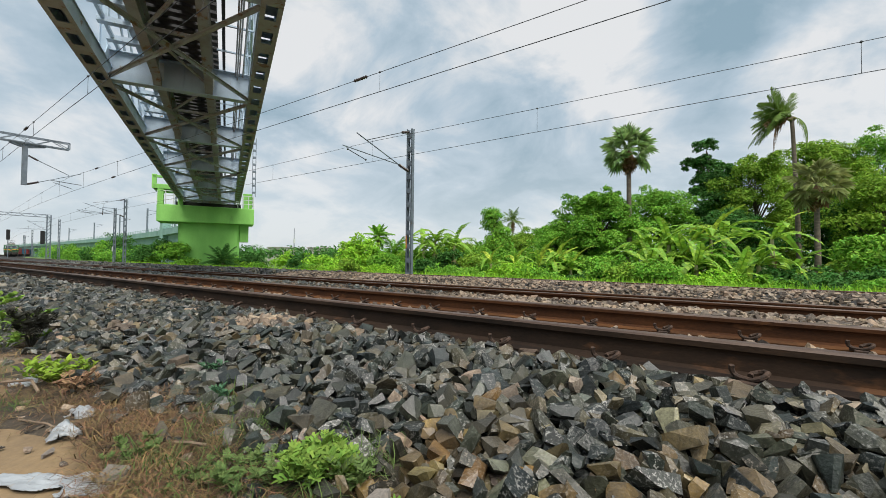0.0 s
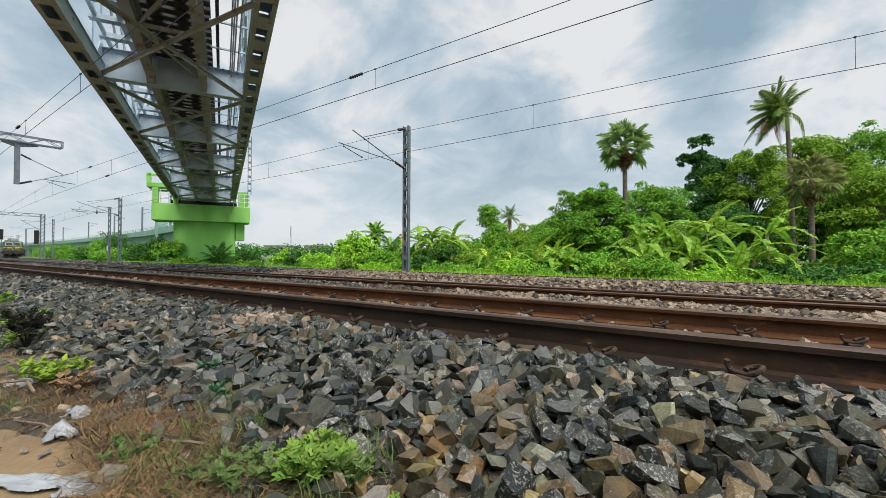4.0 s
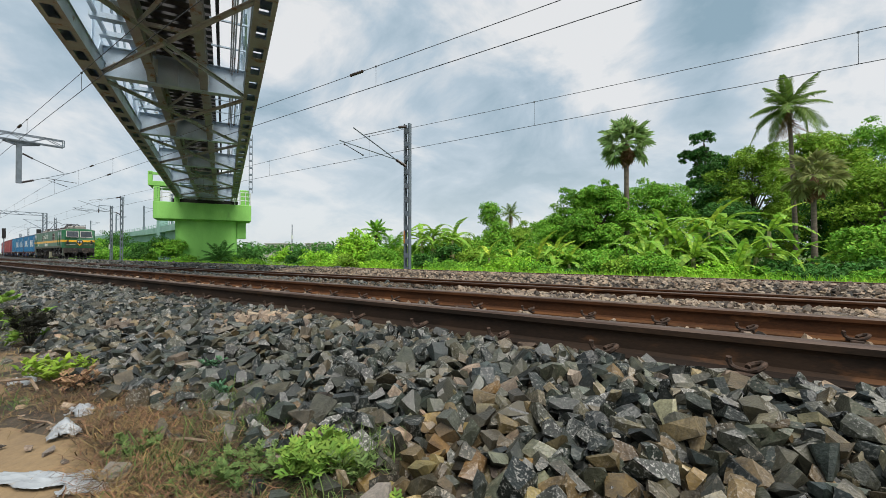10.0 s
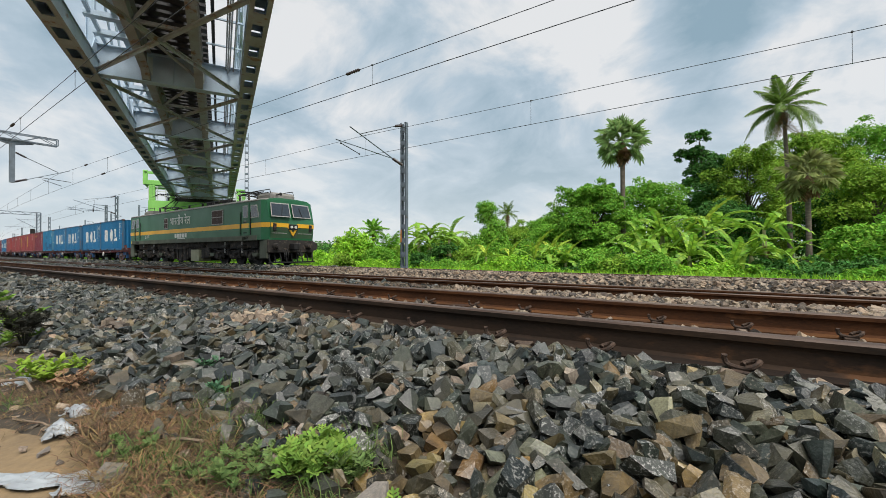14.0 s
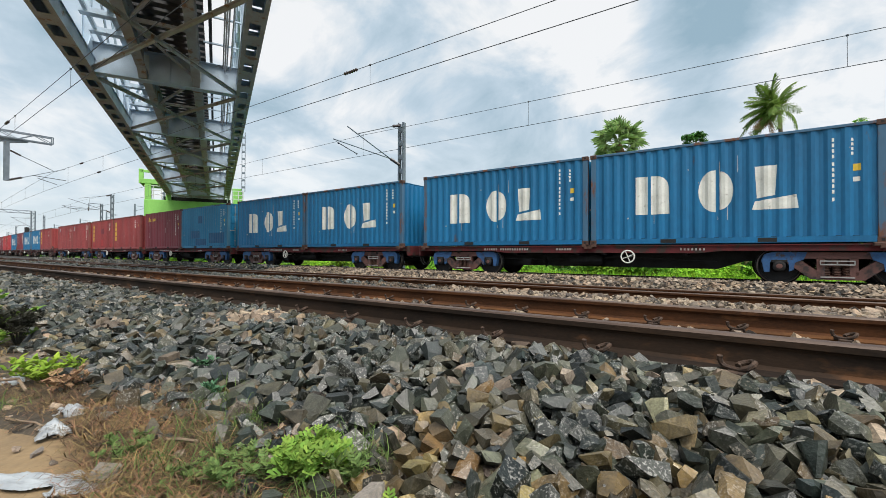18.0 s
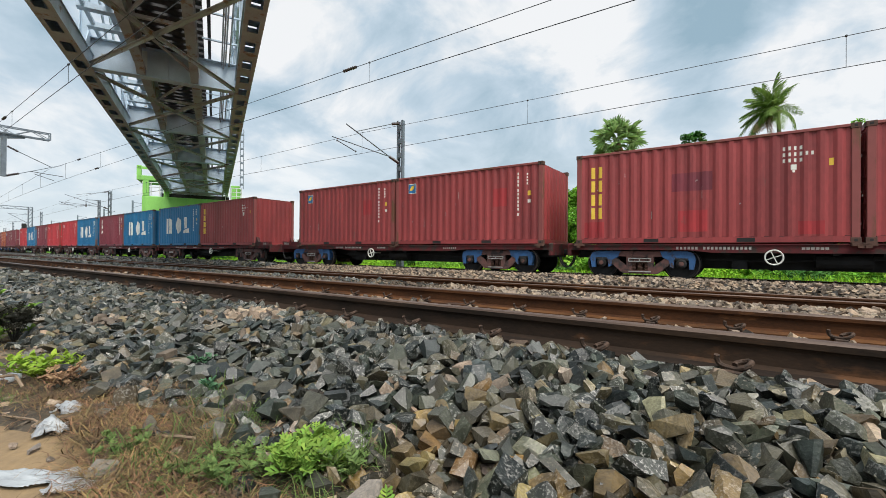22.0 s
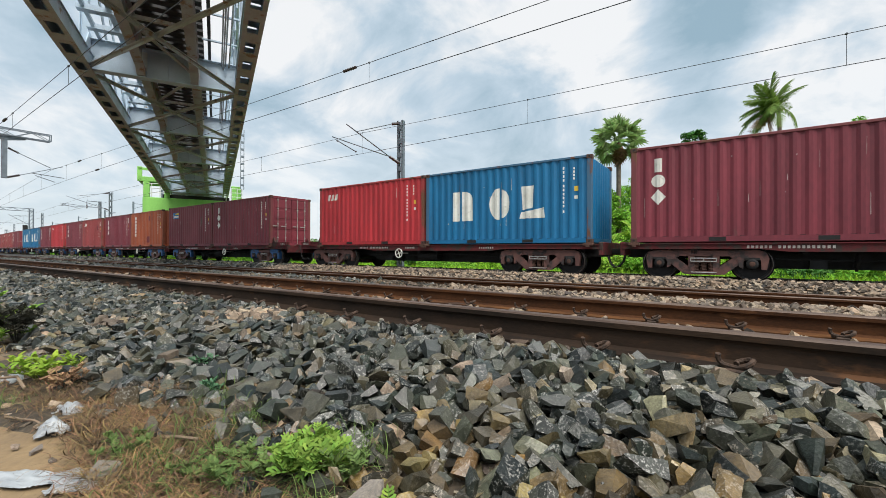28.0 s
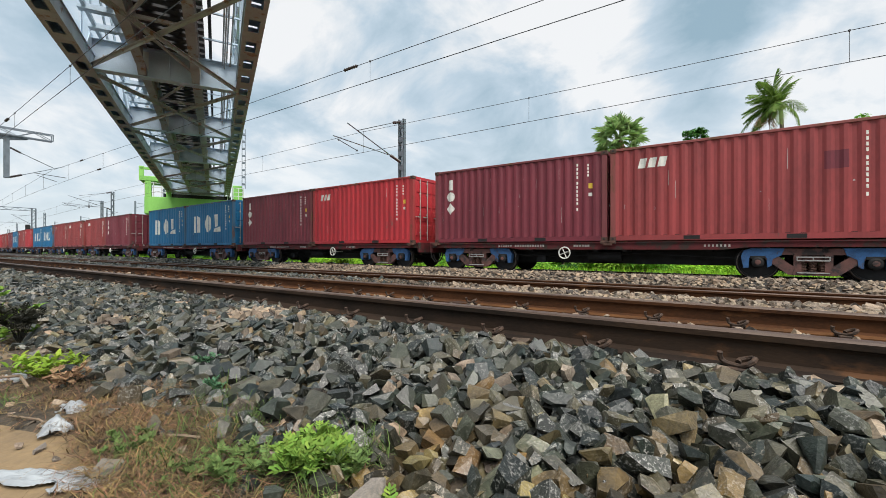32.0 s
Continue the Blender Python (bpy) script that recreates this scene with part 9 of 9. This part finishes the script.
crumpled("plastic_strip", -1.74, 0.3, (0.5, 0.11), 0.012, M_PLASTIC, "twisted strip of white plastic on sandy dirt", "plastic sheet", 5, turn=0.46, n=46)
crumpled("plastic_bag", -1.72, 0.97, (0.14, 0.08), 0.03, M_PLASTIC, "scrap of white plastic beside the ballast", "plastic bag", 13)
crumpled("wrapper", -1.68, 1.0, (0.07, 0.05), 0.02, M_WRAP, "small blue and red wrapper between stones", "wrapper", 17)
crumpled("plastic_bag", -1.64, 0.66, (0.12, 0.1), 0.035, M_BLACKFILM, "crumpled black plastic bag on dry grass", "plastic bag", 19, up=0.03)
crumpled("plastic_bag", -3.1, 0.52, (0.24, 0.16), 0.04, M_PLASTIC, "dusty pale plastic bag on dry grass", "plastic bag", 23)
crumpled("wrapper", -3.65, 0.7, (0.16, 0.08), 0.02, M_WRAP, "faded blue wrapper at the ballast edge", "wrapper", 29)
crumpled("plastic_bag", -1.55, 0.6, (0.1, 0.05), 0.02, M_PLASTIC, "scrap of grey plastic on dry grass", "plastic bag", 31)


def twig(pts, r, label="dry twig lying on the ground"):
    b = bmesh.new()
    tube(b, pts, r, 6)
    tagged(link("twig", b, M_TWIG), label=label, category="twig")


twig([(-3.05, 0.42, -0.29), (-2.9, 0.5, -0.27), (-2.75, 0.5, -0.3)], 0.007)
twig([(-2.4, 0.38, -0.315), (-2.2, 0.43, -0.3), (-2.0, 0.46, -0.315)], 0.0035)
twig([(-1.7, 0.62, -0.31), (-1.55, 0.66, -0.28), (-1.5, 0.7, -0.29)], 0.005)


def loose_stones():
    t = thing("loose_stones", label="loose stones and pebbles scattered on the dirt", category="stones", kind="stuff")
    pl = spread(-9, 0.6, 0.3, 0.85, 0.13, (0.02, 0.06), SHAPES_LOW, 51, dens=0.5, rise=0.3) + spread(-6, 0.6, -0.2, 0.5, 0.15, (0.012, 0.03), SHAPES_LOW, 52, dens=0.4)
    big = spread(-9, 0.6, 0.5, 0.85, 0.1, (0.035, 0.085), SHAPES, 53, dens=0.3, rise=0.35)
    heap("scattered_ballast", big, SHAPES, M_STONES, t)
    heap("pebbles", pl, SHAPES_LOW, M_STONES_TAN, t)


loose_stones()
for x, y, s, k in ((-1.53, 0.46, 0.1, 7), (-1.5, 0.57, 0.07, 6), (-1.93, 0.38, 0.035, 2), (-1.45, 0.52, 0.05, 8), (-0.75, 0.68, 0.16, 5), (-1.0, 0.62, 0.06, 9)):
    me = bpy.data.meshes.new("rock")
    me.from_pydata(SHAPES[k][0].tolist(), [], SHAPES[k][1])
    me.materials.append(M_PEB)
    o = new("rock", me)
    o.matrix_basis = Matrix.Translation((x, y, gz(x, y) + s * 0.15)) @ Euler((0.2, 0.1, k)).to_matrix().to_4x4() @ Matrix.Scale(s, 4)
    tagged(o, label="loose grey rock lying on the dirt", category="rock")

# ---- how the train runs ----
def run(t):
    """Place along the line of the front of the second wagon's load, t in seconds."""
    u = t - 16.0
    return 9.54778e-4 * u ** 3 + 1.90417e-2 * u ** 2 + 11.13677 * u - 32.8455


TRAIN = []  # (thing, place along the train, height over the rail)
CONT = build_containers()
_used = set()


def load(kind):
    c = CONT[kind]
    if kind not in _used:
        _used.add(kind)
        return c
    return copy_thing(c, Matrix())


_types = {}
for k, (mid, (fa, ra)) in enumerate(zip(wagon_middles(), LOAD)):
    blue = k not in (5, 6, 7, 8, 9)
    key = (k % 5 == 0, k % 5 == 4, blue, -1.5 if k in (1, 2, 3) else -1.25 if k in (4, 7, 9, 12, 16, 19) else 1.05 if k == 0 else 1.5)
    if key not in _types:
        w = _types[key] = make_wagon(*key)
    else:
        w = copy_thing(_types[key], Matrix())
    TRAIN.append((w, mid, 0.0))
    TRAIN.append((load(fa), mid + PAIR / 2 - CL / 2, 0.957))
    TRAIN.append((load(ra), mid - PAIR / 2 + CL / 2, 0.957))
for kind, c in CONT.items():
    if kind not in _used:
        for o in list(c.children_recursive) + [c]:
            bpy.data.objects.remove(o)


TRAIN.append((ENGINE, 13.2 + 2.55 + LX, 0.0))


def near_wheels():
    """Wheelsets of the wagons that pass close by."""
    out = []
    wagons = [ob for ob, off, z in TRAIN if ob.name.startswith("container_wagon")]
    for w in wagons[:15]:
        out += [c for c in w.children if c.name.startswith("wheelset")]
    return out


def motions():
    times = [0.0, 2.0, 4.0, 6.0, 8.0, 10.0, 12.0, 14.0, 16.0, 18.0, 20.0, 22.0, 24.0, 26.0, 28.0, 30.0, 32.0]
    for ob, off, z in TRAIN:
        walk(ob, [(t, on_line(run(t) + off, T3, Z3[0] + z)) for t in times])

    # wheels turn with the distance run, a row for every step of time
    for ob, radius in [(o, 0.54) for o in ENGINE_WHEELS] + [(o, 0.42) for o in near_wheels()]:
        p = ob.matrix_basis.translation.copy()
        rows = []
        for i in range(32 * FPS + 1):
            t = i / FPS
            rows.append((t, Matrix.Translation(p) @ Matrix.Rotation(run(t) / radius % (2 * math.pi), 4, "Y")))
        walk(ob, rows)
    # gusts from one side bend each frond of the coconut palm over
    gust = [(0, 1.0), (1, 1.0), (2, 0.85), (3, 0.6), (4.5, 0.45), (6, 0.3), (7, 0.1), (8, 0.05), (14, 0.08), (15.5, 0.25), (17, 0.5), (19, 0.36), (22, 0.45), (25, 0.38), (28, 0.45), (31, 0.5), (32, 0.45)]
    for ob, k in SWAY:
        calm = ob.matrix_basis.copy()
        d = (calm.to_3x3() @ Vector((1, 0, 0.1))).normalized()
        rows = []
        for i in range(65):
            t = i * 0.5
            g = float(np.interp(t, [a for a, _ in gust], [b for _, b in gust])) + 0.06 * math.sin(t * 2.6 + k)
            stiff = 0.4 if k % 6 == 3 else 1.9
            e = (d + Vector((-1.0, -0.15, 0.22)) * max(0.0, g) * stiff + Vector((0, 0, 0.05 * math.sin(t * 3.1 + 1.7 * k)))).normalized()
            rows.append((t, d.rotation_difference(e).to_matrix().to_4x4() @ calm))
        walk(ob, rows)


motions()
